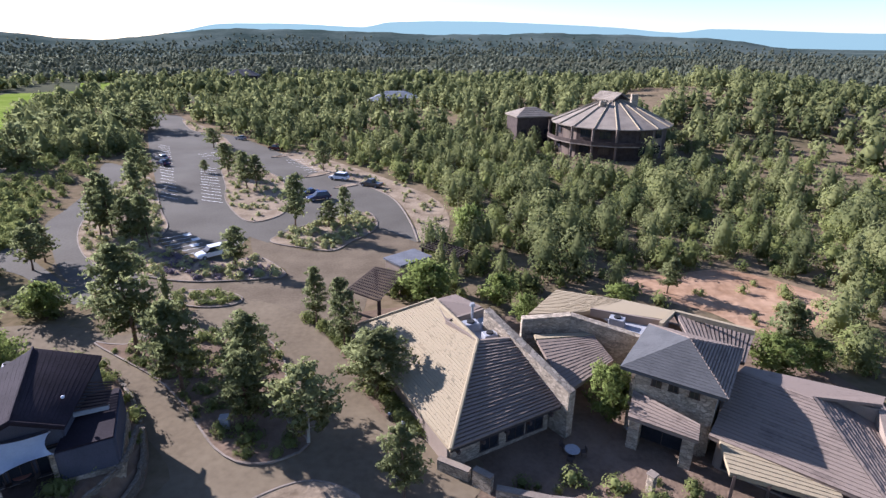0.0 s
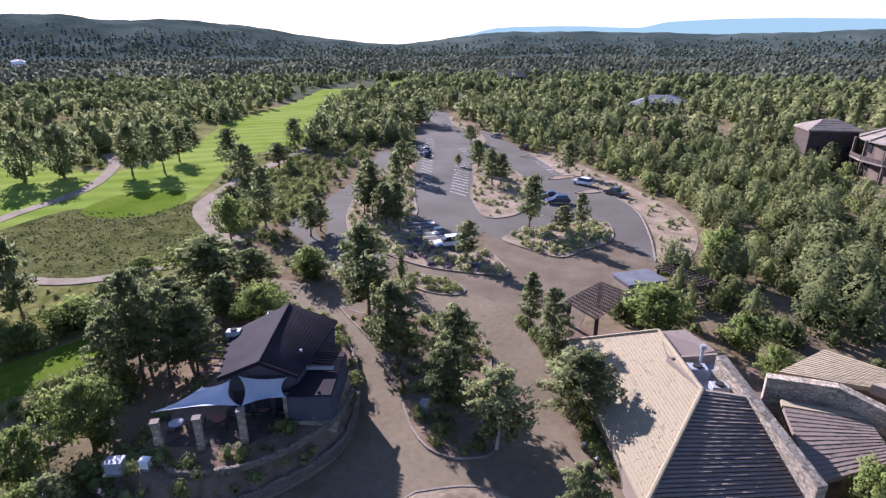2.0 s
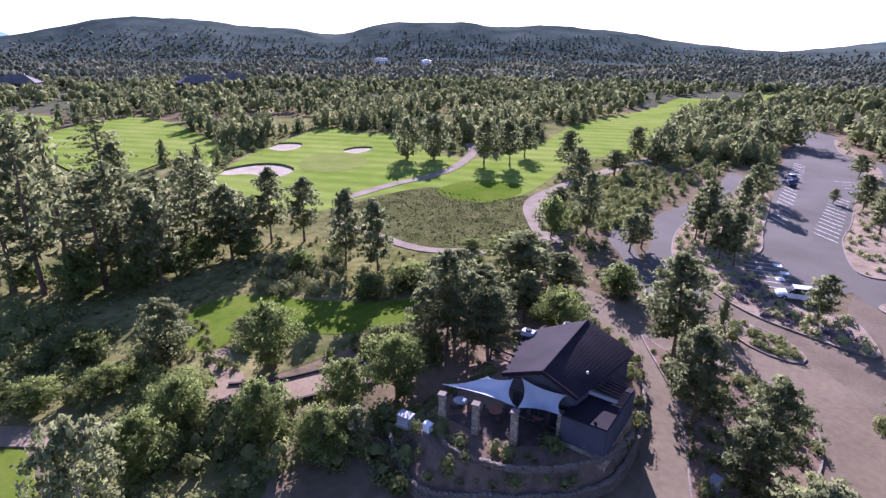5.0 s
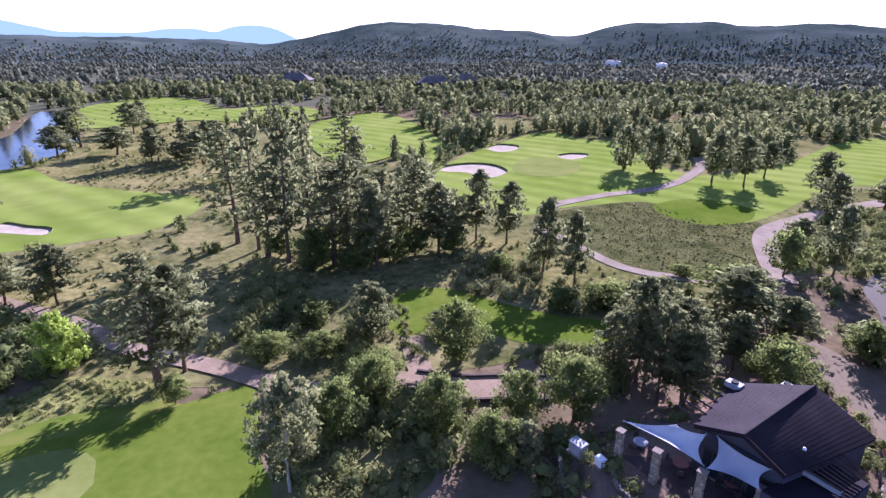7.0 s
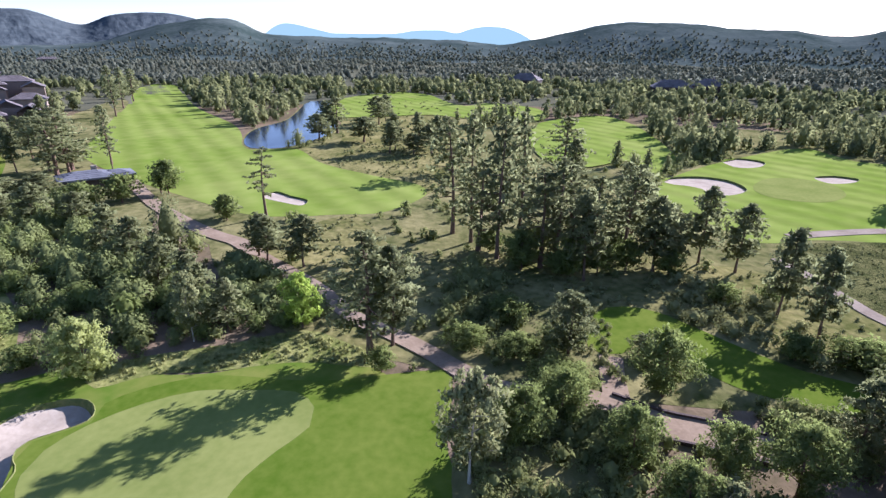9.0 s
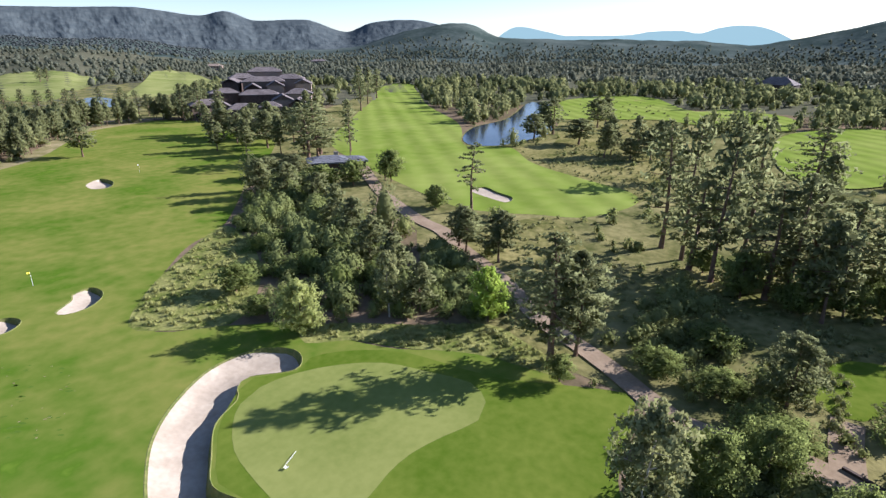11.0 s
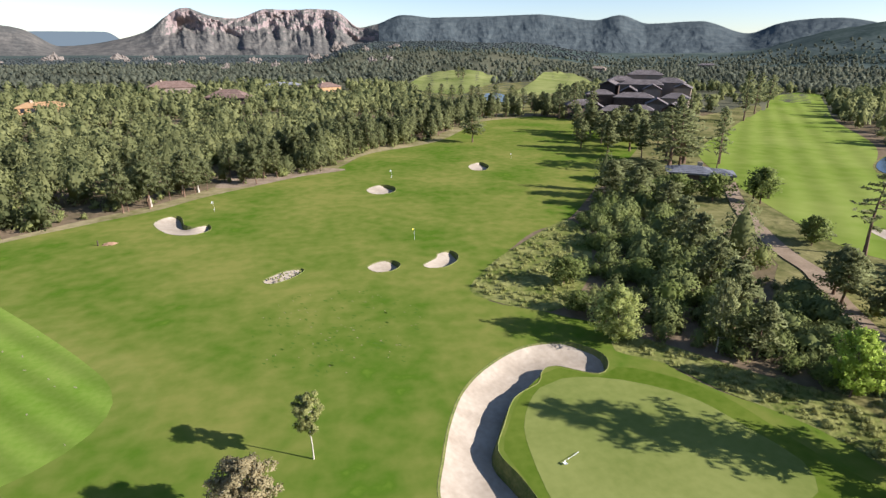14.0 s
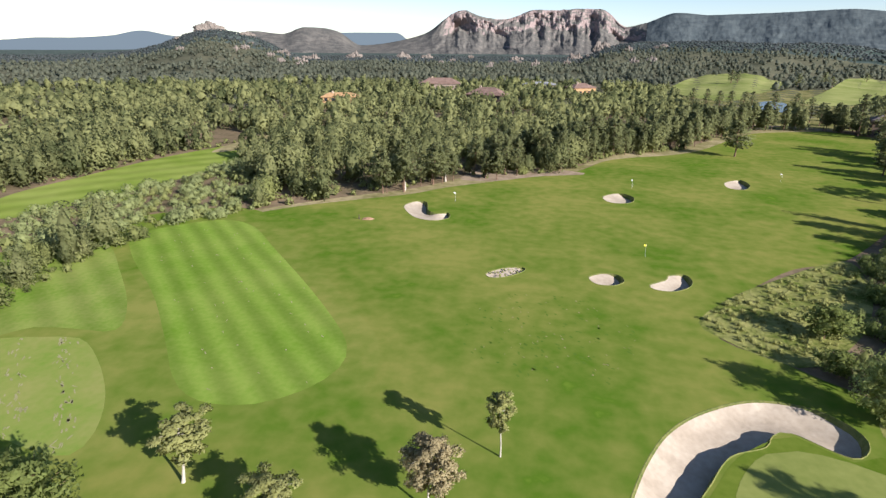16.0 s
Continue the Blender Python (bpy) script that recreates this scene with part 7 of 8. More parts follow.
for q in ((-4.6, 39.9, 0), (-3.3, 38.7, 0), (15.8, 40.2, 0), (15.9, 38.2, 0)):
    bollard_light(q[0], q[1])


def table(x, y, label, umbrella=None):
    ob = tagged(empty("patio_table", x, y, 0.05), label, "table", "patio tables")
    bm = bmesh.new()
    bmesh.ops.create_cone(bm, cap_ends=True, segments=20, radius1=0.62, radius2=0.62, depth=0.05, matrix=Matrix.Translation((0, 0, 0.74)))
    part("tabletop", bm, umbrella or M_METAL, ob)
    bm = bmesh.new()
    tube(bm, [(0, 0, 0), (0, 0, 0.72)], [0.05, 0.05], 8)
    part("pedestal", bm, M_TIMBER, ob)
    bm = bmesh.new()
    bmesh.ops.create_cone(bm, cap_ends=True, segments=16, radius1=0.32, radius2=0.26, depth=0.05, matrix=Matrix.Translation((0, 0, 0.03)))
    part("foot", bm, M_TIMBER, ob)
    return ob


def chair(x, y, turn):
    ob = tagged(empty("patio_chair", x, y, 0.05, turn), "dark metal patio chair beside a table", "chair", "patio chairs")
    bm = bmesh.new()
    box(bm, 0.46, 0.46, 0.04, Matrix.Translation((0, 0, 0.43)), 0.01)
    part("seat", bm, M_TIMBER, ob)
    bm = bmesh.new()
    box(bm, 0.46, 0.04, 0.42, Matrix.Translation((0, 0.22, 0.46)), 0.01)
    part("backrest", bm, M_TIMBER, ob)
    for lx in (-0.2, 0.2):
        for ly in (-0.2, 0.2):
            bm = bmesh.new()
            tube(bm, [(lx, ly, 0), (lx, ly, 0.43)], [0.02, 0.02], 5)
            part("leg", bm, M_TIMBER, ob)
    return ob


M_TERRACOTTA = material("rust table cloth", (0.176, 0.072, 0.048), (0.24, 0.112, 0.08), scale=1.0, fine=6.0)
for q, top, label in (((10.6, 35.6, 0.5), M_METAL, "round metal table in the clubhouse courtyard"), ((-34, 29.2, 0.8), M_TERRACOTTA, "rust-topped terrace table under the sail"),
                      ((-31.5, 32.1, 0.8), M_TERRACOTTA, "rust-topped terrace table beside the gable"), ((-36.8, 27.1, 0.8), M_METAL, "pale terrace table under the sail")):
    place = on_terrace if q[0] < 0 else lambda thing: thing
    place(table(q[0], q[1], label, top))
    for k in range(3):
        a = k * 2.1 + q[0]
        place(chair(q[0] + math.cos(a) * 0.95, q[1] + math.sin(a) * 0.95, math.degrees(a) - 90))
tagged(on_terrace(sheet("terrace", [(-36.3, 25.0), (-30.2, 27.9), (-28.0, 32.4), (-30.0, 33.0), (-34.8, 30.6)], M_TIMBER, 0.12, 2.0, smooth_line=False)), "dark timber terrace deck of the cafe", "terrace")


# ---- at the far edge of the range ----
def dirt_patch(x, y, seed):
    """A low heap of red earth dug out of the turf, with a short post beside it."""
    rng = random.Random(seed)
    bm = bmesh.new()
    top = bm.verts.new((0, 0, 0.3))
    rings = []
    for reach, high in ((0.35, 0.27), (0.7, 0.14), (1.0, -0.02)):
        rings.append([bm.verts.new((1.25 * reach * math.cos(a) * rng.uniform(0.8, 1.15), 0.85 * reach * math.sin(a) * rng.uniform(0.8, 1.15), high * rng.uniform(0.8, 1.2))) for a in (i * math.tau / 14 for i in range(14))])
    for i in range(14):
        bm.faces.new((top, rings[0][i], rings[0][(i + 1) % 14]))
        for lo, hi in ((1, 0), (2, 1)):
            bm.faces.new((rings[hi][i], rings[lo][i], rings[lo][(i + 1) % 14], rings[hi][(i + 1) % 14]))
    heap = part("earth_heap", bm, M_BARE)
    heap.matrix_basis = pose(x, y, 0.1, 0, 0, 15)
    tagged(heap, "small heap of bare red earth on the range turf", "earth heap")
    bm = bmesh.new()
    tube(bm, [(0, 0, 0), (0, 0, 0.85), (0, 0, 0.9)], [0.11, 0.1, 0.06], 8)
    post = part("marker_post", bm, M_TIMBER)
    post.matrix_basis = pose(x + 1.7, y + 0.4, 0.08)
    tagged(post, "short dark wooden post beside the earth heap", "post")


def snag(x, y, high, seed):
    """A dead standing trunk with a few bare broken limbs."""
    rng = random.Random(seed)
    ob = tagged(empty("dead_tree", x, y, 0.0), "pale bare dead pine trunk at the edge of the woods", "tree", "dead pines")
    bm = bmesh.new()
    line = [(rng.uniform(-0.08, 0.08) * k, rng.uniform(-0.08, 0.08) * k, high * k / 6) for k in range(7)]
    tube(bm, line, [0.26, 0.22, 0.19, 0.16, 0.12, 0.08, 0.03], 8)
    part("trunk", bm, M_PALE_BARK, ob)
    for k in range(9):
        z = high * rng.uniform(0.35, 0.92)
        a, reach = rng.uniform(0, math.tau), rng.uniform(0.5, 1.5) * (1.2 - z / high)
        bm = bmesh.new()
        tube(bm, [(0, 0, z), (0.6 * reach * math.cos(a), 0.6 * reach * math.sin(a), z + 0.1), (reach * math.cos(a), reach * math.sin(a), z + rng.uniform(0.1, 0.5))], [0.06, 0.04, 0.012], 5)
        part("limb", bm, M_PALE_BARK, ob)


dirt_patch(28.6, -94.8, 5)
for k, (x, y, high) in enumerate(((27.1, -119.0, 8.6), (22.1, -127.8, 6.4), (19.2, -129.8, 5.8))):
    snag(x, y, high, 70 + k)

# ---- trees ----
def puffs(rng, centres, radii, count, size, flat=0.75, thin=0.6, single=False):
    """Sprays of small leaves round many centres: arrays of vertices and triangles."""
    c = np.repeat(np.asarray(centres, float), count, 0)
    rad = np.repeat(np.asarray(radii, float), count)[:, None]
    n = len(c)
    d = rng.normal(size=(n, 3))
    d /= np.linalg.norm(d, axis=1)[:, None]
    p = c + d * rad * rng.uniform(0.35, 1.0, (n, 1)) * (1, 1, flat)
    u = rng.normal(size=(n, 3))
    u /= np.linalg.norm(u, axis=1)[:, None]
    v = np.cross(u, d + rng.normal(size=(n, 3)) * 0.7)
    v /= np.linalg.norm(v, axis=1)[:, None] + 1e-9
    s = size * rng.uniform(0.6, 1.35, (n, 1))
    if single:
        return np.stack([p - u * s, p + u * s * 0.9 + v * s * thin, p + u * s * 0.6 - v * s * thin], 1).reshape(-1, 3), 3 * np.arange(n)[:, None] + (0, 1, 2), np.repeat(d, 3, 0)
    verts = np.stack([p - u * s, p + u * s, p + v * s * thin, p - v * s * thin * 0.8], 1).reshape(-1, 3)
    k = 4 * np.arange(n)[:, None]
    return verts, np.vstack([k + (0, 1, 2), k + (0, 3, 1)]), np.repeat(d, 4, 0)


def tree(kind, seed, far=False):
    """One tree at a size of its own, standing at the origin: trunk and crown. Returns the tree, its height and its width."""
    rng = np.random.default_rng(seed)
    name, label, bark, leaves, h, w, count, size = {
        "pine": ("pine_tree", "ponderosa pine with a dark green open crown", M_BARK, M_PINE, 10.0, 5.0, 30, 0.19),
        "tall": ("pine_tree", "tall ponderosa pine with an open crown above a bare trunk", M_BARK, M_PINE, 16.0, 6.0, 17, 0.24),
        "lone": ("pine_tree", "tall thin pine with tiered limbs and a bare trunk", M_BARK, M_PINE, 13.0, 6.0, 15, 0.24),
        "juniper": ("juniper", "dense dark green juniper with low limbs", M_BARK, M_PINE, 6.0, 6.0, 19, 0.22),
        "oak": ("oak_tree", "bushy green scrub oak", M_BARK, M_OAK, 6.0, 6.0, 40, 0.13),
        "lime": ("cottonwood", "bright lime-green young cottonwood", M_BARK, M_LIME, 6.0, 4.5, 44, 0.13),
        "willow": ("willow_bush", "pale green many-stemmed willow bush beside the green", M_BARK, M_WILLOW, 6.0, 5.5, 52, 0.12),
        "gray": ("tree", "grey-green tree with sparse fine leaves", M_PALE_BARK, M_GRAY, 8.0, 5.0, 34, 0.16),
        "sapling": ("young_tree", "young tree with a pale bare trunk and sparse olive crown", M_PALE_BARK, M_SAPLING, 6.5, 3.0, 120, 0.095),
        "withered": ("young_tree", "young tree with withered tan leaves", M_PALE_BARK, M_WITHERED, 6.5, 3.6, 120, 0.095)}[kind]
    if kind not in ("sapling", "withered"):
        size *= 1.14
    if far and kind != "lone":
        count, size = int(count * 0.34), size * 1.7
    ob = tagged(empty(name), label, "tree", kind + " trees")
    bm = bmesh.new()
    lean = rng.normal(size=2) * 0.035 * h
    spine = [Vector((lean[0] * t * t + 0.12 * math.sin(5 * t + seed), lean[1] * t * t + 0.12 * math.cos(4 * t + seed) - 0.12, h * t * 0.96 - 0.15)) for t in np.linspace(0, 1, 8)]
    thick = h * {"sapling": 0.014, "withered": 0.014, "oak": 0.024, "juniper": 0.03}.get(kind, 0.017)
    tube(bm, spine, [thick * (1.25 if i == 0 else 1 - 0.85 * i / 7) for i in range(8)], 7)
    centres, radii = [], []
    low = {"pine": 0.27, "tall": 0.24, "lone": 0.38, "juniper": 0.05, "oak": 0.16, "lime": 0.12, "willow": 0.06, "gray": 0.22, "sapling": 0.5, "withered": 0.3}[kind]
    limbs = {"pine": 58, "tall": 46, "lone": 20, "juniper": 54, "oak": 58, "lime": 44, "willow": 52, "gray": 42, "sapling": 26, "withered": 44}[kind]
    for i in range(limbs):
        t = low + (1 - low) * (i + rng.uniform(0, 1)) / limbs
        up = (t - low) / (1 - low)
        if kind in ("pine", "tall"):
            reach = w / 2 * (0.75 + 1.2 * up if up < 0.25 else 1.2 * (1 - up) ** 0.46 + 0.06)
        elif kind == "lone":
            reach = w / 2 * (0.95 - 0.6 * up) * (0.65 + 0.5 * math.sin(up * 26) ** 2)
        else:
            reach = w / 2 * math.sqrt(max(0.05, 1 - (2 * up - 0.85) ** 2 / 1.35))
        reach *= rng.uniform(0.3, 1.2) if kind == "sapling" else rng.uniform(0.62, 1.12)
        a = i * 2.4 + rng.normal() * 0.5
        base = spine[min(7, int(t * 7))].lerp(spine[min(7, int(t * 7) + 1)], t * 7 % 1)
        rise = reach * ({"pine": 0.1, "tall": 0.05, "lone": -0.02}.get(kind, 0.35) * (1.2 - up) + rng.normal() * 0.08)
        tip = base + Vector((math.cos(a) * reach, math.sin(a) * reach, rise))
        if tip.z > h:
            tip.z = h - rng.uniform(0, 0.4)
        if i % 2 == 0 or kind == "lone":
            tube(bm, [base, base.lerp(tip, 0.55) + Vector((0, 0, -0.05 * reach)), tip], [thick * 0.34 * (1.15 - up * 0.7), thick * 0.22 * (1.15 - up * 0.7), thick * 0.06], 4)
        for f in ((0.98, 0.66, 0.36) if reach > 0.9 else (0.9, 0.45)):
            centres.append(base.lerp(tip, f) + Vector(rng.normal(size=3) * 0.12))
            radii.append((0.26 + 0.08 * reach if kind == "lone" else 0.34 + 0.13 * reach) * (w / 5.0) ** 0.5 * (0.8 if f < 0.7 else 1.0))
    centres.append(spine[-1])
    radii.append(0.4 * (w / 5) ** 0.5)
    part("trunk", bm, bark, ob)
    verts, tris, out = puffs(rng, [tuple(c) for c in centres], radii, count, size, 0.35 if kind == "lone" else 0.6 if kind in ("pine", "tall") else 0.85, 0.42 if kind in ("pine", "tall", "lone", "juniper") else 0.62, far or kind != "sapling")
    heart = np.array((lean[0] * 0.4, lean[1] * 0.4, h * (0.42 + 0.5 * low)))
    round_out = unit_rows((verts - heart) / (w / 2, w / 2, h * (1 - low) / 2))
    normals = unit_rows(0.7 * round_out + 0.55 * out + rng.normal(size=out.shape) * 0.22 + (0, 0, 0.12))
    shaped("crown", triangles("crown", verts, tris, normals=normals), leaves, ob)
    return ob, h, w


MODELS = {}


def plant(kind, x, y, h, w, turn, z=0.0):
    """A tree of that height and crown width at a place, as a copy of one of a few models."""
    count = 6 if kind in ("pine", "oak") else 3
    if kind == "tall":
        w *= 1.3 if math.hypot(x, y) < 180 else 1.0
    key = (kind, int(abs(x * 7.3 + y * 3.1)) % count, math.hypot(x, y) > 62)
    if key not in MODELS:
        ob, mh, mw = tree(kind, 17 * key[1] + len(kind) * 5, key[2])
        MODELS[key] = (ob, mh, mw)
        ob.matrix_basis = Matrix.Translation((x, y, z)) @ Matrix.Rotation(turn, 4, "Z") @ Matrix.Diagonal((w / mw, w / mw, h / mh, 1))
        return ob
    ob, mh, mw = MODELS[key]
    kept = ob.scale.copy()
    m = Matrix.Translation((x, y, z)) @ Matrix.Rotation(turn, 4, "Z") @ Matrix.Diagonal((w / mw / kept.x, w / mw / kept.y, h / mh / kept.z, 1))
    return copy_thing(ob, m)


# x, y, height, crown width
GLADE_PINES = [-81, -313, 14, 6, -90, -323, 13, 5.5, -89, -294, 14, 6, -103, -324, 12, 6, -104, -307, 13, 7, -119, -340, 11, 5, -114, -293, 14, 6, -126, -301, 13, 6, -122, -283, 11, 5, -128, -287, 12, 6, -127, -274, 11, 5, -141, -290, 10, 5, -133, -254, 15, 6, -140, -255, 16, 6.5, -157, -275, 12, 6, -180, -593, 14, 8, -183, -584, 12, 7, -218, -538, 14, 7, -257, -580, 14, 8, -249, -547, 10, 6, -340, -680, 10, 6]
GROVES = []
GROVES.append(("pine", [-26.2, 92.5, 10.4, 4.9, -30.5, 74.8, 6.5, 3.9, -44.3, 119.7, 8.9, 4.8, -52.9, 132.1, 8.5, 5.1, -42.5, 121.3, 7.7, 4.3, -71.4, 169.3, 6.3, 5.4, -60.3, 135.5, 3.4, 2.5, -31.2, 139.3, 8.2, 4.5, -20.6, 93.6, 5.2, 4.1, -17.9, 96, 7.2, 2.9, -57.8, 87, 8.8, 4.9, -49.7, 81.9, 8.8, 4.5, -47.1, 81.9, 9.5, 4.2, -59.8, 93, 10.2, 5.4, -32.2, 50.2, 13.4, 7.4, -24.7, 44, 10.2, 5.7, -17.5, 43.1, 9.4, 5.6, -16.7, 38.6, 7.9, 4.7, -14.6, 56.5, 8, 3.1, -10.5, 51.2, 9.4, 3.4, -5.9, 43.2, 7.8, 6.6, -2.8, 31.1, 6.8, 3.5, 36.5, 50.3, 7.3, 4.2, 30.2, 66.9, 5.3, 3.4]))
GROVES.append(("pine", [-59, 72.4, 6.8, 4.6, -89.3, 27.2, 11.6, 6.1, -74.2, 29.1, 12.8, 5.2, -68.5, 32, 12.2, 5.2, -91.3, 22.1, 13.4, 5.9, -129.3, -0, 13.8, 5.9, -52.9, -15.8, 13, 6.3, -71.3, -37.5, 8.9, 5.6, -73.2, -46.8, 7.4, 6.2, -89.8, -65.4, 4, 5.1, -55.4, 4, 8.9, 5.3, -50.5, 34.3, 10.5, 6.3, -44.7, 35.2, 10.3, 6.1, -55.2, 47.2, 9.1, 9.5, -52.8, 52.7, 5.6, 6.3, -59.1, 12.2, 2.8, 4.1, -71.5, -44.2, 7.9, 5.6, -106.5, -142.1, 12.5, 5.6, -82.9, -116.2, 5.7, 9.2, -88.6, -112.4, 5.7, 9.2, -100.8, -152.4, 11, 5.8, -96.5, -162.1, 10.4, 6, -119, 138.2, 9.7, 6.7, -110.4, 103.7, 11.8, 7.8]))
GROVES.append(("pine", [-94.1, 92.8, 10.7, 6.8, -78.7, 73.9, 6.8, 5.6, -69.9, 73.2, 11.7, 4.8, -102.8, 113.5, 6.9, 7.9, -130.6, 90.3, 13.4, 7.2, -126.1, 96.1, 13, 6.8, -134.1, 107.3, 10.2, 7.1, -101.9, 12.3, 13.2, 7.6, -89.4, 16.2, 9.8, 8.7, -59.7, 75.7, 6.3, 4, -67.5, 118, 9.7, 4.7, -54.2, 93.3, 11.7, 4.4, -55.4, 86.2, 10.9, 4.6, -69.4, 124.6, 8.1, 5.3, -170, -59.9, 12.8, 5.7, -176.7, -54.3, 12.6, 5.8, -179.6, -48.5, 11.4, 5.9, -238.7, -91, 12.2, 8, 27.1, -117.6, 12.9, 6.7, 21.5, -126, 11, 6.2, 19.7, -132.2, 8.3, 5.9, 6.6, -135.1, 7.9, 4.4, -65.3, -184.4, 11.7, 8.3, -112.9, -186, 10.9, 11.4, -109.8, -153.9, 12.9, 9.9]))
GROVES.append(("pine", [-45.6, 27.8, 9.1, 4.2, -46.1, 30.9, 12.5, 4.8, -42.6, 31.5, 11, 4.7, -41.2, 33.4, 9.1, 4.7, -47.4, 42.3, 6.8, 4.8, -53.9, 34, 8.9, 4.1, -181.5, -93.7, 9.8, 9.5, -194.5, -97.2, 12.9, 6.8, -182.6, -76.3, 9.3, 12.3, -226.8, -89.4, 12.6, 10.1, -165.1, -59.9, 10.7, 7.3, -165.6, -52.3, 7, 7.2, -169.6, -47.3, 9.7, 8, -132.8, -285.8, 9.7, 5.9, -134.8, -271.6, 10.1, 5.7, -118.3, -281.8, 10.1, 5.8, -116.9, -176.8, 11, 7.6, -121.9, -168.9, 14, 8.7, -138, -204.2, 10, 6.7, -121.5, -154.8, 12.4, 7.4, 27.9, -120.1, 11.3, 5.5, 22.5, -128.5, 9, 4, 19.4, -129.8, 7.8, 4, -111.6, -193.7, 12.1, 5.2]))
GROVES.append(("pine", [-118.3, -195.2, 13.9, 5.8, -120.9, -181.8, 11.4, 6, -108.7, -169.1, 11, 6.4, -122.8, -173.3, 9.9, 5.8, -132.7, -174, 10.8, 6, -133.4, -166.3, 13, 6.3, -165.7, -203.1, 13.9, 5.5, -174, -242, 11.4, 5.6, -173.1, -260.1, 10.5, 5.2, -71.6, -101.3, 9, 6.7, -71.6, -91.9, 9.4, 6.3, -74.8, -85.8, 7.4, 6.1, -61.9, -60.5, 9, 5.5, -52.5, -42.5, 9.2, 4.8, -57.1, -51.5, 8.7, 5.1, -65.8, -69, 9, 5.2, -50.5, -36, 7.1, 4.2]))
GROVES.append(("gray", [-47.1, -38.3, 9.0, 3.4, -11, 36.9, 8.2, 5.4, -34.9, -2.2, 10.8, 5, -36.4, 16.4, 3.9, 3.5]))
GROVES.append(("oak", [-1.6, 62.6, 6.0, 7.4, 7.3, 62.2, 4.6, 4.4, 9.8, 57.1, 4.4, 3.7, 14.7, 40, 5.8, 4.5, 33.5, 47.6, 4.7, 6.2, 38.2, 48.2, 3.9, 4.2, 4.2, 83.4, 7.6, 5.4, 23, 63.3, 2.8, 3.8, -80.5, -5.2, 6.7, 5.8, -79.4, 2.4, 6.7, 4.8, -84.3, 10.5, 5.3, 4.8, -51.6, 13.4, 7.4, 6.4, -40.6, 1.2, 5.8, 5.1, -44.6, 4, 5.9, 4.7, -40.6, 10.2, 6, 4.6, -36.4, 14, 4.8, 4.6, -41, 22.4, 6.8, 6.2, -63.5, 28.3, 3.1, 4.6, -63.5, 34.9, 3.2, 7.8, -41.4, 42.7, 6.5, 5.8, -76.2, 22.9, 3.2, 4.3, -78.5, 29, 2.7, 3.6, -63.3, -4.3, 3.1, 5.1, -55, -7.7, 2.8, 5.3]))
GROVES.append(("oak", [-55, -1.9, 2.5, 5.2, -47.4, -14.9, 3.2, 3.1, -87.9, -63.8, 5.5, 4.2, -100.7, -88.8, 8, 7.1, -47.2, 47.7, 3.6, 6.6, -61.7, 51.5, 5.9, 9.4, -72.3, 50.2, 1.9, 3.8, -47.2, 58, 4.9, 4.7, -70.5, 65.2, 7.6, 6, -40.6, 17.4, 5.8, 4.6, -49.1, 3.2, 3.4, 7.1, -58.4, 3.2, 3.2, 4.7, -39.2, -59.6, 4.3, 5.8, -36.9, -51.3, 2.7, 4.5, -86.2, -97.7, 5.4, 9.2, -92.2, -93.3, 6.2, 8.4, 26.5, -16.5, 8, 7.5]))
GROVES.append(("juniper", [-48.5, 59.5, 3.7, 6.8, -107.4, 137.3, 12, 9.1, -110.2, 137.1, 5.7, 7.4, -109.6, 203.8, 11, 14.4, -111.8, 190.8, 9.4, 11.5, -122.6, 178.6, 10.7, 13.5, -143.2, 80.8, 13.4, 10.5, -147.5, 74.0, 12.6, 8.5]))
GROVES.append(("tall", [-93.9, -19.9, 22.2, 6.7, -90.3, -15.7, 23.5, 5.4, -86.7, -13.2, 16.5, 7.1, -84.1, -9.6, 23.9, 5.9, -90.4, -7, 24, 6.1, -82.5, -2.1, 16.5, 6.7, -84.2, 0.1, 17.8, 5.7, -85.6, 5.2, 15.1, 6, -88.3, 10.4, 16.8, 6, -50.2, -17.2, 15.4, 6.8, -106.7, -124.4, 18.1, 7.6, -111.4, -136.4, 14.5, 6.7, -123.6, -128.3, 17.1, 4.5, -92.6, 1.7, 15.4, 10.8, -143.6, -4, 17.4, 9, -98.2, 11, 15.1, 6.2, -144.3, -34.1, 14.1, 9.4, -102.6, -123.4, 16.6, 10.1, -198.5, -94.6, 14.4, 11.4, -208.6, -212.7, 23.5, 8, -237.6, -237.2, 21.3, 8.4, -269.3, -261.5, 19.1, 8.6]))
GROVES.append(("tall", [-128.4, -243.3, 17.3, 6.9, -134.6, -240.4, 18, 6.9, -113.7, -132, 15.7, 11, -138.3, -229.5, 16.8, 6.2, -156.6, -184.9, 15.3, 5.6]))
GROVES.append(("pine", [-79, 4.5, 14.2, 6.6, -86, 14.5, 12.5, 6.8]))
GROVES.append(("oak", [-82, -5.5, 4.4, 5.2, -80, 1, 3.8, 5, -83, 6.5, 4.6, 5.4, -87, -11.5, 3.6, 5.2, -85, 17, 4.2, 5, -90, -2.5, 4.4, 5.4, -93, 9.5, 3.9, 5.2]))
GROVES.append(("lone", [-92.2, -57.8, 14.6, 8.6, -108.3, -111.7, 18.8, 4.6, -100.6, -90.5, 7.5, 4.9, -106.3, -92, 7, 6]))
for k in range(0, len(GLADE_PINES), 4):
    px_, py_, high, wide = GLADE_PINES[k:k + 4]
    plant("tall", px_, py_, high, wide, k * 1.7, float(ground_height(px_, py_)))
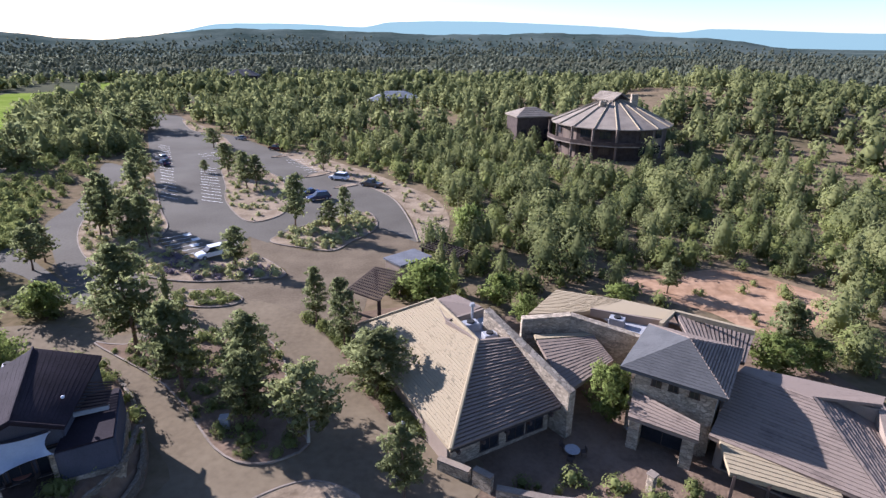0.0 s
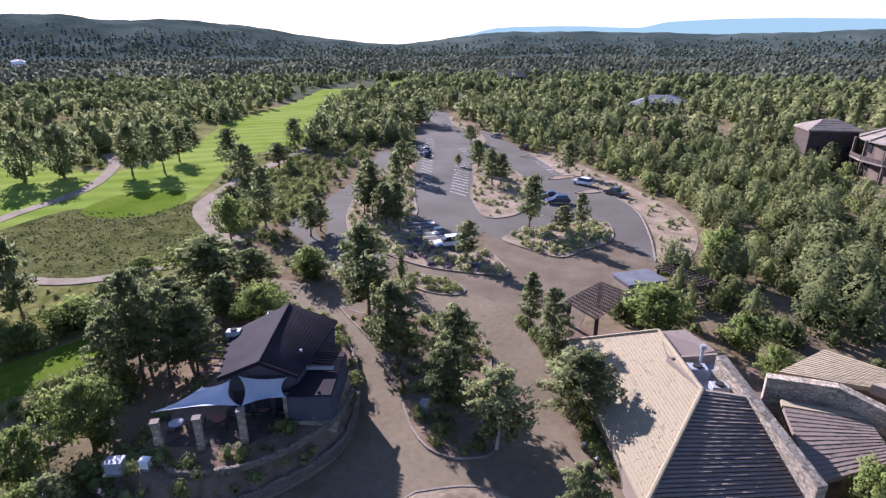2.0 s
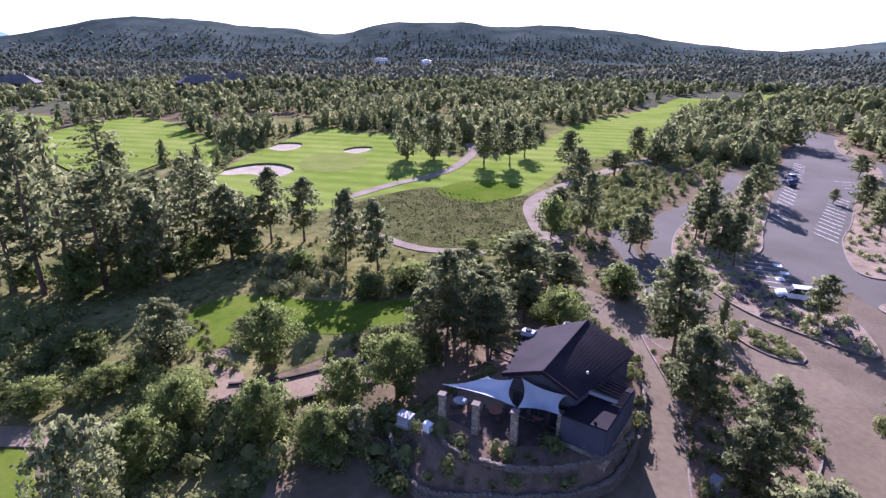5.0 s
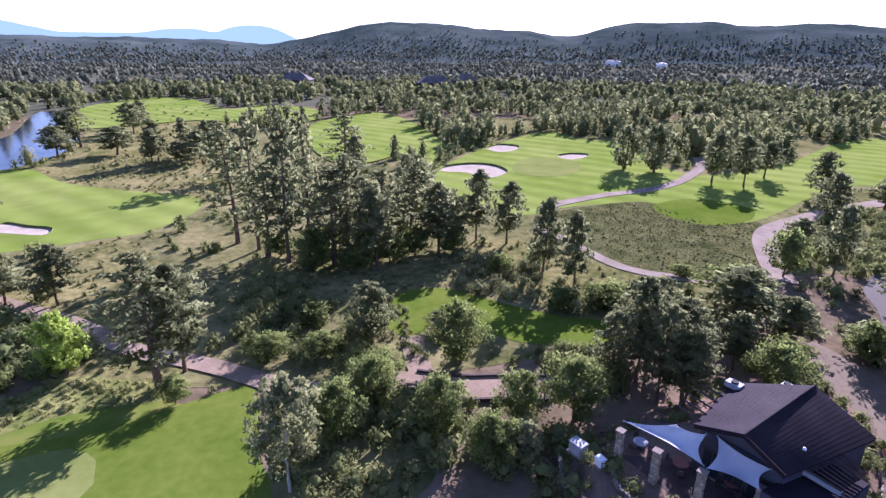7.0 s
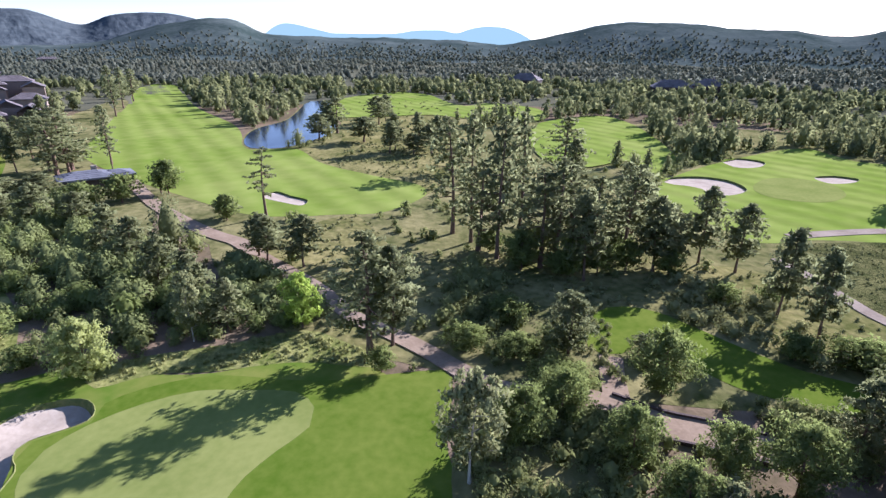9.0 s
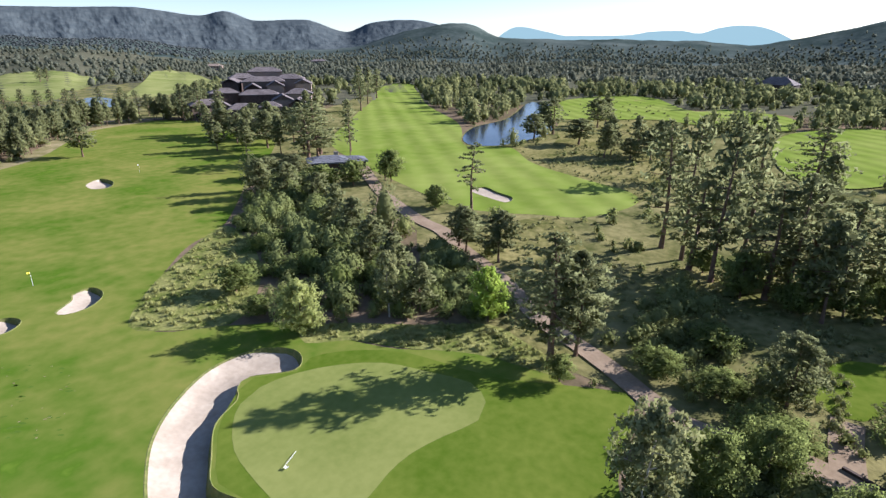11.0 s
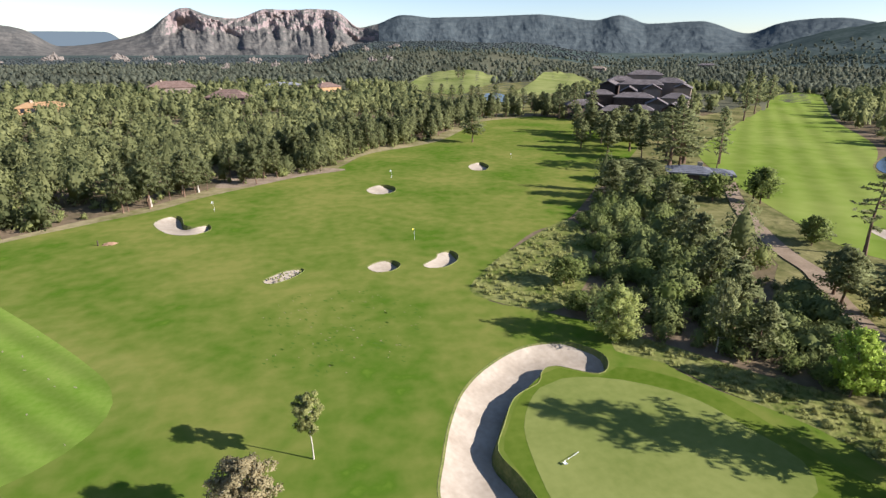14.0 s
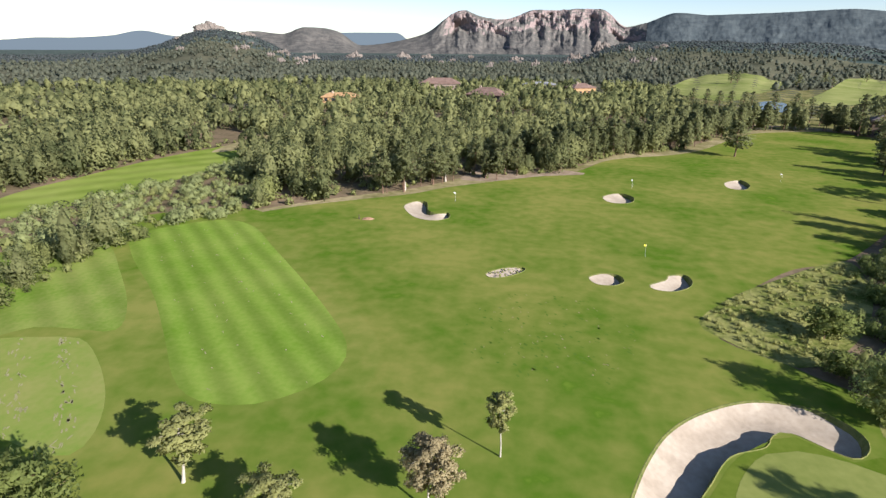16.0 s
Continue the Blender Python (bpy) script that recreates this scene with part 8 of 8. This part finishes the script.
GROVES.append(("lime", [-53.6, -27.9, 7.4, 4.6]))
GROVES.append(("willow", [-37.6, -43.4, 6.6, 6.0]))
GROVES.append(("withered", [1.6, -25.5, 6.9, 4.1]))
GROVES.append(("sapling", [-2.9, -32.1, 6.8, 2.5, 20.8, -24.5, 6.5, 4.7, 11.8, -21.7, 4.8, 4.2]))

turn_rng = np.random.default_rng(5)
for kind, rows in GROVES:
    for i in range(0, len(rows), 4):
        plant(kind, *rows[i:i + 4], turn_rng.uniform(0, 6.28))


# ---- brush and forest ----
def line_distance(line, x, y):
    """How far the places x, y lie from an open line."""
    best = np.full(np.shape(x), 1e9)
    for (ax, ay), (bx, by) in zip(line, line[1:]):
        dx, dy = bx - ax, by - ay
        t = np.clip(((x - ax) * dx + (y - ay) * dy) / (dx * dx + dy * dy + 1e-9), 0, 1)
        best = np.minimum(best, np.hypot(x - ax - t * dx, y - ay - t * dy))
    return best


def on_path(x, y):
    return np.any([line_distance(q, x, y) < 2.6 for q in (path_loop, path_north, path_low, path_service, path_terrace, path_far)], axis=0)


def blocked(x, y, margin=0.0):
    bad = on_path(x, y)
    for poly in OPEN:
        bad |= inside(poly, x, y)
        if margin:
            bad |= edge_distance(poly, x, y) < margin
    return bad


def crowns(rng, x, y, z, h, w, tufts, size, cone=0.3):
    """Many small crowns in one pair of arrays: each a dark inner body with sprays of needles turned outwards, pointed or round."""
    n = len(x)
    pointed = rng.uniform(0, 1, (n, 1)) < cone

    def girth(up):
        spire = np.where(up < 0.22, 0.45 + 2.4 * up, 1.04 * np.clip(1 - up, 0, 1) ** 0.78 + 0.06)
        return np.where(pointed, spire, np.sqrt(np.clip(1 - (2 * up - 0.8) ** 2 / 1.5, 0.02, 1)))
    up = rng.beta(1.15, 1.35, (n, tufts))
    wide = girth(up)
    a = rng.uniform(0, 6.283, (n, tufts))
    tier = 0.82 + 0.3 * np.sin(up * rng.uniform(16, 30, (n, 1)) + a + rng.uniform(0, 6, (n, 1)))
    rad = rng.uniform(0.62, 1.05, (n, tufts)) * np.where(pointed, tier, 1.0)
    half = w[:, None] / 2
    p = np.stack([x[:, None] + np.cos(a) * rad * wide * half, y[:, None] + np.sin(a) * rad * wide * half, z[:, None] + h[:, None] * (0.05 + 0.95 * up)], -1)
    out = np.stack([np.cos(a), np.sin(a), 0.25 + 0.9 * up], -1) + rng.normal(size=(n, tufts, 3)) * 0.55
    out /= np.linalg.norm(out, axis=-1, keepdims=True)
    u = rng.normal(size=(n, tufts, 3))
    u -= (u * out).sum(-1, keepdims=True) * out
    u /= np.linalg.norm(u, axis=-1, keepdims=True)
    v = np.cross(out, u)
    s = (size * w)[:, None, None] * rng.uniform(0.6, 1.4, (n, tufts, 1))
    leaves = np.stack([p + u * s * 1.25, p - u * s * 0.8 + v * s * 0.6, p - u * s * 0.6 - v * s * 0.7], -2).reshape(-1, 3)
    # inner body: two rings of five between a foot and a tip
    ring = np.arange(5) * 1.2566
    levels = []
    for level, share in ((0.16, 0.74), (0.58, 0.8)) if tufts < 30 else ((0.14, 0.5), (0.55, 0.52)):
        k = ring + rng.uniform(0, 6, (n, 1))
        g = girth(np.full((n, 1), level)) * half * share * rng.uniform(0.75, 1.2, (n, 5))
        levels.append(np.stack([x[:, None] + np.cos(k) * g, y[:, None] + np.sin(k) * g, np.repeat((z + h * level)[:, None], 5, 1)], -1))
    tip = np.stack([x, y, z + h * 0.93], -1)[:, None]
    body = np.concatenate([levels[0], levels[1], tip], 1).reshape(-1, 3)
    base = len(leaves) + 11 * np.arange(n)[:, None]
    tris = [3 * np.arange(n * tufts)[:, None] + (0, 1, 2)]
    for k in range(5):
        q = (k + 1) % 5
        tris += [base + (k, q, 5 + q), base + (k, 5 + q, 5 + k), base + (5 + k, 5 + q, 10)]
    heart = np.stack([x, y, z + 0.42 * h], -1)[:, None]
    span = np.stack([w / 2, w / 2, h / 2], -1)[:, None]
    facing = [unit_rows(0.7 * unit_rows((p - heart) / span) + 0.45 * out + rng.normal(size=p.shape) * 0.2 + (0, 0, 0.15)).reshape(-1, 3).repeat(3, 0),
              unit_rows((np.concatenate([levels[0], levels[1], tip], 1) - heart) / span).reshape(-1, 3)]
    return np.vstack([leaves, body]), np.vstack(tris), np.vstack(facing)


def woods(name, label, rng, x, y, h, w, tufts, size, mat, cone=0.3, base=None):
    z = ground_height(x, y) if base is None else np.array([base(a, b) for a, b in zip(x, y)])
    verts, tris, facing = crowns(rng, x, y, z, h, w, tufts, size, cone)
    me = triangles(name, verts, tris, normals=facing)
    ob = shaped(name, me, mat)
    return tagged(ob, label, "woods", kind="stuff")


def belt(seed, r0, r1, spacing, keep=1.0, az0=-55.0, az1=246.0, growth=0.0):
    """Places for trees in a belt between two distances, about spacing metres apart."""
    rng = np.random.default_rng(seed)
    xs, ys, r = [], [], r0
    while r < r1:
        gap = spacing + growth * (r - r0)
        n = int(radians(az1 - az0) * r / spacing)
        a = np.radians(az0 + (az1 - az0) * (np.arange(n) + rng.uniform(0, 1, n)) / n)
        rr = r + rng.uniform(-0.6, 0.6, n) * gap
        xs.append(-np.sin(a) * rr), ys.append(np.cos(a) * rr)
        r += gap
    x, y = np.concatenate(xs), np.concatenate(ys)
    ok = (rng.uniform(0, 1, len(x)) < keep)
    x, y = x[ok], y[ok]
    near = np.hypot(x, y) < 900
    bad = np.zeros(len(x), bool)
    bad[near] = blocked(x[near], y[near], 1.5)
    # glades where the soil shows
    glade = np.array([noise.noise((a * 0.016, b * 0.016, 7.0)) for a, b in zip(x, y)]) > 0.32
    ok = ~bad & ~(glade & (rng.uniform(0, 1, len(x)) < 0.65))
    return rng, x[ok], y[ok]


def scatter(poly, n, seed, margin=0.6):
    """Random places inside an outline."""
    rng = np.random.default_rng(seed)
    px_, py_ = [q[0] for q in poly], [q[1] for q in poly]
    x, y = rng.uniform(min(px_), max(px_), n * 5), rng.uniform(min(py_), max(py_), n * 5)
    ok = inside(poly, x, y) & (edge_distance(poly, x, y) > margin)
    return rng, x[ok][:n], y[ok][:n]


def off_buildings(x, y):
    """Places clear of the houses and of the ground in front of the camera's feet."""
    ok = (np.hypot(x + 32, y - 36) > 12) & (np.hypot(x - 51, y - 171) > 21) & (np.hypot(x - 42, y - 150) > 13) & (np.hypot(x + 140, y + 203) > 21) & (np.hypot(x + 172, y + 250) > 27) & (np.hypot(x + 101, y + 111) > 12) & (np.hypot(x + 24, y - 285) > 18)
    return ok


west = lambda x, y: (y < -95) & (x > -150)
rng, x, y = belt(11, 50, 190, 4.5, 0.95)
ok = off_buildings(x, y) & ((y > 58) | (x > 42) | (y < -40) | (x < -75)) & ~((x < -72) & (x > -150) & (y < -15) & (y > -88 + 0.25 * (x + 72))) & ~((x < -40) & (x > -122) & (y > 40) & (y < 150)) & ~inside(low_belt, x, y) & ~inside(thicket, x, y)
x, y = x[ok], y[ok]
tall = rng.uniform(0, 1, len(x)) < np.where(west(x, y), 0.75, 0.5)
h = np.where(tall, rng.uniform(4.0, 8.5, len(x)), rng.uniform(2.2, 4.5, len(x))) * np.where(y < -60, 1.25, 1.0)
w = np.where(tall, h * rng.uniform(0.5, 0.85, len(x)), h * rng.uniform(0.9, 1.3, len(x)))
close = np.hypot(x, y) < 118
for few, tufts, leaf in ((close, 640, 0.040), (~close, 300, 0.058)):
    k = tall & few
    woods("near_woods", "mixed pine and juniper woods on granite soil", rng, x[k], y[k], h[k], w[k], tufts, leaf, M_FOREST, 0.25)
    k = ~tall & few
    woods("near_oaks", "scrub oaks among the pines", rng, x[k], y[k], h[k], w[k], tufts // 2, leaf * 1.2, M_BRUSH, 0.0)
rng, x, y = belt(15, 26, 200, 3.4, 0.95)
ok = off_buildings(x, y) & ((y > 45) | (x > 38) | (y < -40) | (x < -36))
x, y = x[ok], y[ok]
h = rng.uniform(0.7, 2.2, len(x))
close = np.hypot(x, y) < 105
for few, tufts, leaf in ((close, 90, 0.08), (~close, 32, 0.14)):
    woods("brush", "low scrub oak and manzanita brush", rng, x[few], y[few], h[few], h[few] * rng.uniform(1.0, 1.5, few.sum()), tufts, leaf, M_BRUSH, 0.0)
# single pines along the edge of the range
rng, x, y = belt(31, 104, 330, 4.4, 0.9, 152.0, 198.0)
d = edge_distance(range_turf, x, y)
ok = (d < 17) & ~inside(low_belt, x, y) & off_buildings(x, y)
for a, b in zip(x[ok], y[ok]):
    high = rng.uniform(7.0, 12.5)
    plant("pine", float(a), float(b), high, high * rng.uniform(0.36, 0.46), rng.uniform(0, 6.28))
rng, x, y = scatter(thicket, 150, 21)
h = rng.uniform(2.5, 6.0, len(x)) * (0.4 + 0.6 * np.clip(edge_distance(thicket, x, y) / 9, 0, 1))
woods("thicket", "dense thicket of oaks and pines beside the range", rng, x, y, h, h * rng.uniform(0.7, 1.0, len(x)), 480, 0.048, M_THICKET, 0.15)
rng, x, y = scatter(thicket, 150, 22)
h = rng.uniform(1.5, 4, len(x)) * (0.5 + 0.5 * np.clip(edge_distance(thicket, x, y) / 7, 0, 1))
woods("thicket_oaks", "sunlit scrub oaks in the thicket", rng, x, y, h, h * rng.uniform(0.9, 1.3, len(x)), 300, 0.055, M_OAK, 0.0)
for k, (poly, n, mat, lo, hi, label) in enumerate((
        (island_long, 420, M_PALEBRUSH, 0.4, 1.1, "low pale shrubs in the long planting island"), (island_small, 170, M_PALEBRUSH, 0.5, 1.2, "low green shrubs in the small planting island"),
        (island_west, 330, M_PALEBRUSH, 0.4, 1.2, "low shrubs along the kerbed verge"), (planter_mid, 150, M_BRUSH, 0.4, 1.2, "low shrubs under the planter trees"),
        (suv_bed, 70, M_PLUM, 0.4, 0.9, "purple-grey shrubs beside the parked car"), (island_plaza, 40, M_BRUSH, 0.5, 1.0, "low green shrubs in the forecourt island"), (planter_low, 14, M_PALEBRUSH, 0.4, 0.8, "low shrubs in the fork planter"), (courtyard, 40, M_BRUSH, 0.5, 1.4, "green shrubs in the clubhouse courtyard"), (low_belt, 330, M_GRAYBRUSH, 0.6, 2.6, "grey-green shrubs between range and fairway"), (club_verge, 170, M_BRUSH, 0.6, 1.5, "green shrubs along the clubhouse wall"),
        (rough_pines, 1100, M_SCRUBLEAF, 0.2, 0.8, "tufts of dry grass and low shrubs under the pines"), (rough_range, 300, M_TALLGRASS, 0.2, 0.75, "tall dry grass tufts beside the range"),
        (east_verge, 90, M_PALEBRUSH, 0.4, 1.1, "low shrubs on the sandy verge"), (bare_bank, 16, M_BRUSH, 0.6, 1.7, "scrub on the bare earth bank"), (loop_brush, 170, M_BRUSH, 0.8, 2.6, "green brush beside the curving path"), (left_brush, 90, M_BRUSH, 1.0, 2.8, "green brush beside the road"), (pine_glade, 240, M_BRUSH, 0.5, 1.8, "low brush under the open pines"), (cafe_front, 70, M_BRUSH, 0.6, 1.8, "green brush on the bank below the cafe"), (thicket_low, 120, M_THICKET, 1.2, 3.0, "dark oak brush between thicket and path"), (right_brush, 60, M_BRUSH, 1.0, 2.6, "dark green brush beside the cart path"), (bunker_c, 24, M_TALLGRASS, 0.15, 0.35, "weeds in the neglected bunker"), (pond_rough, 90, M_BRUSH, 0.5, 1.4, "low bushes in the rough beside the pond"), (rough_strip, 190, M_TALLGRASS, 0.2, 0.7, "tall grass and low brush along the green"), (rough_slope, 1100, M_SCRUBLEAF, 0.12, 0.4, "dark green scrub on the bank"), (cafe_yard, 240, M_BRUSH, 0.4, 1.2, "low shrubs on the cafe bank"), (bank_brush, 110, M_BRUSH, 0.8, 2.7, "tall green brush below the cafe path"), (ramp_brush, 110, M_SCRUBLEAF, 0.3, 1.0, "low green scrub beside the ramp"), (hollow_brush, 90, M_SCRUBLEAF, 0.5, 2.1, "scrub above the hollow tee"), (path_brush, 40, M_BRUSH, 0.8, 2.4, "green brush along the path bank"))):
    rng, x, y = scatter(poly, n, 40 + k, 0.25)
    ok = ~on_path(x, y)
    x, y = x[ok], y[ok]
    if poly is cafe_yard:
        ok = np.hypot(x + 32.5, y - 28.5) > 5.5
        x, y = x[ok], y[ok]
    if poly in (low_belt, pond_rough, pine_glade, bare_bank, rough_pines):
        ok = ~np.any([inside(q, x, y) for q in (range_turf, fairway_pond, fairway_west, fairway_mid, tee_hollow, fairway_north, pond)], axis=0)
        x, y = x[ok], y[ok]
    h = rng.uniform(lo, hi, len(x))
    close = math.hypot(sum(q[0] for q in poly) / len(poly), sum(q[1] for q in poly) / len(poly)) < 80 and n < 360
    tufts, leaf = (190, 0.052) if hi > 2 else (150, 0.055) if close else (44, 0.11)
    woods("shrubs", label, rng, x, y, h, h * rng.uniform(1.1, 1.7, len(x)), tufts, leaf, mat, 0.0, yard_height if poly is cafe_yard else None)
rng, x, y = belt(12, 190, 520, 5.6, 0.95, growth=0.02)
# open glades of pale soil between the stands
stands = np.sin(x / 17 + 1.3 * np.sin(y / 23)) + np.sin(y / 13 + 1.1 * np.sin(x / 19)) + rng.normal(0, 0.55, len(x))
ok = off_buildings(x, y) & (stands > -0.95)
x, y = x[ok], y[ok]
h = rng.uniform(3.0, 10.5, len(x))
d = np.hypot(x, y) < 320
for near in (d, ~d):
    woods("middle_woods", "pine woods between the fairways", rng, x[near], y[near], h[near], h[near] * rng.uniform(0.45, 0.75, near.sum()) + 1.2, 70 if near is d else 26, 0.112 if near is d else 0.17, M_FOREST, 0.16)
rng, x, y = belt(13, 520, 1250, 8.8, 0.95, growth=0.033)
stands = np.sin(x / 41 + 1.3 * np.sin(y / 53)) + np.sin(y / 37 + 1.1 * np.sin(x / 47)) + rng.normal(0, 0.6, len(x))
x, y = x[stands > -1.1], y[stands > -1.1]
h = rng.uniform(4.5, 9, len(x))
woods("far_woods", "dark green pine forest", rng, x, y, h, h * rng.uniform(0.6, 0.9, len(x)) + 1.0, 5, 0.24, M_HAZEWOOD, 0.12)
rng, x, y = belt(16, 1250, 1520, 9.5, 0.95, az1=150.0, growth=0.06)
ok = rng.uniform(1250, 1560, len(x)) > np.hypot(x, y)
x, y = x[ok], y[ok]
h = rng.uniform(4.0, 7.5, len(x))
woods("far_woods", "pine forest climbing the lower hillsides", rng, x, y, h, h * rng.uniform(0.7, 1.0, len(x)) + 1.5, 4, 0.25, M_HAZEWOOD, 0.12)
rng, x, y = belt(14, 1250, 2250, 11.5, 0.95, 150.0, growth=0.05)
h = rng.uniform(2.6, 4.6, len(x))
woods("hill_woods", "pine forest on the hills", rng, x, y, h, h * rng.uniform(1.1, 1.7, len(x)) + 2.4, 2, 0.26, M_HAZEHILL, 0.1)
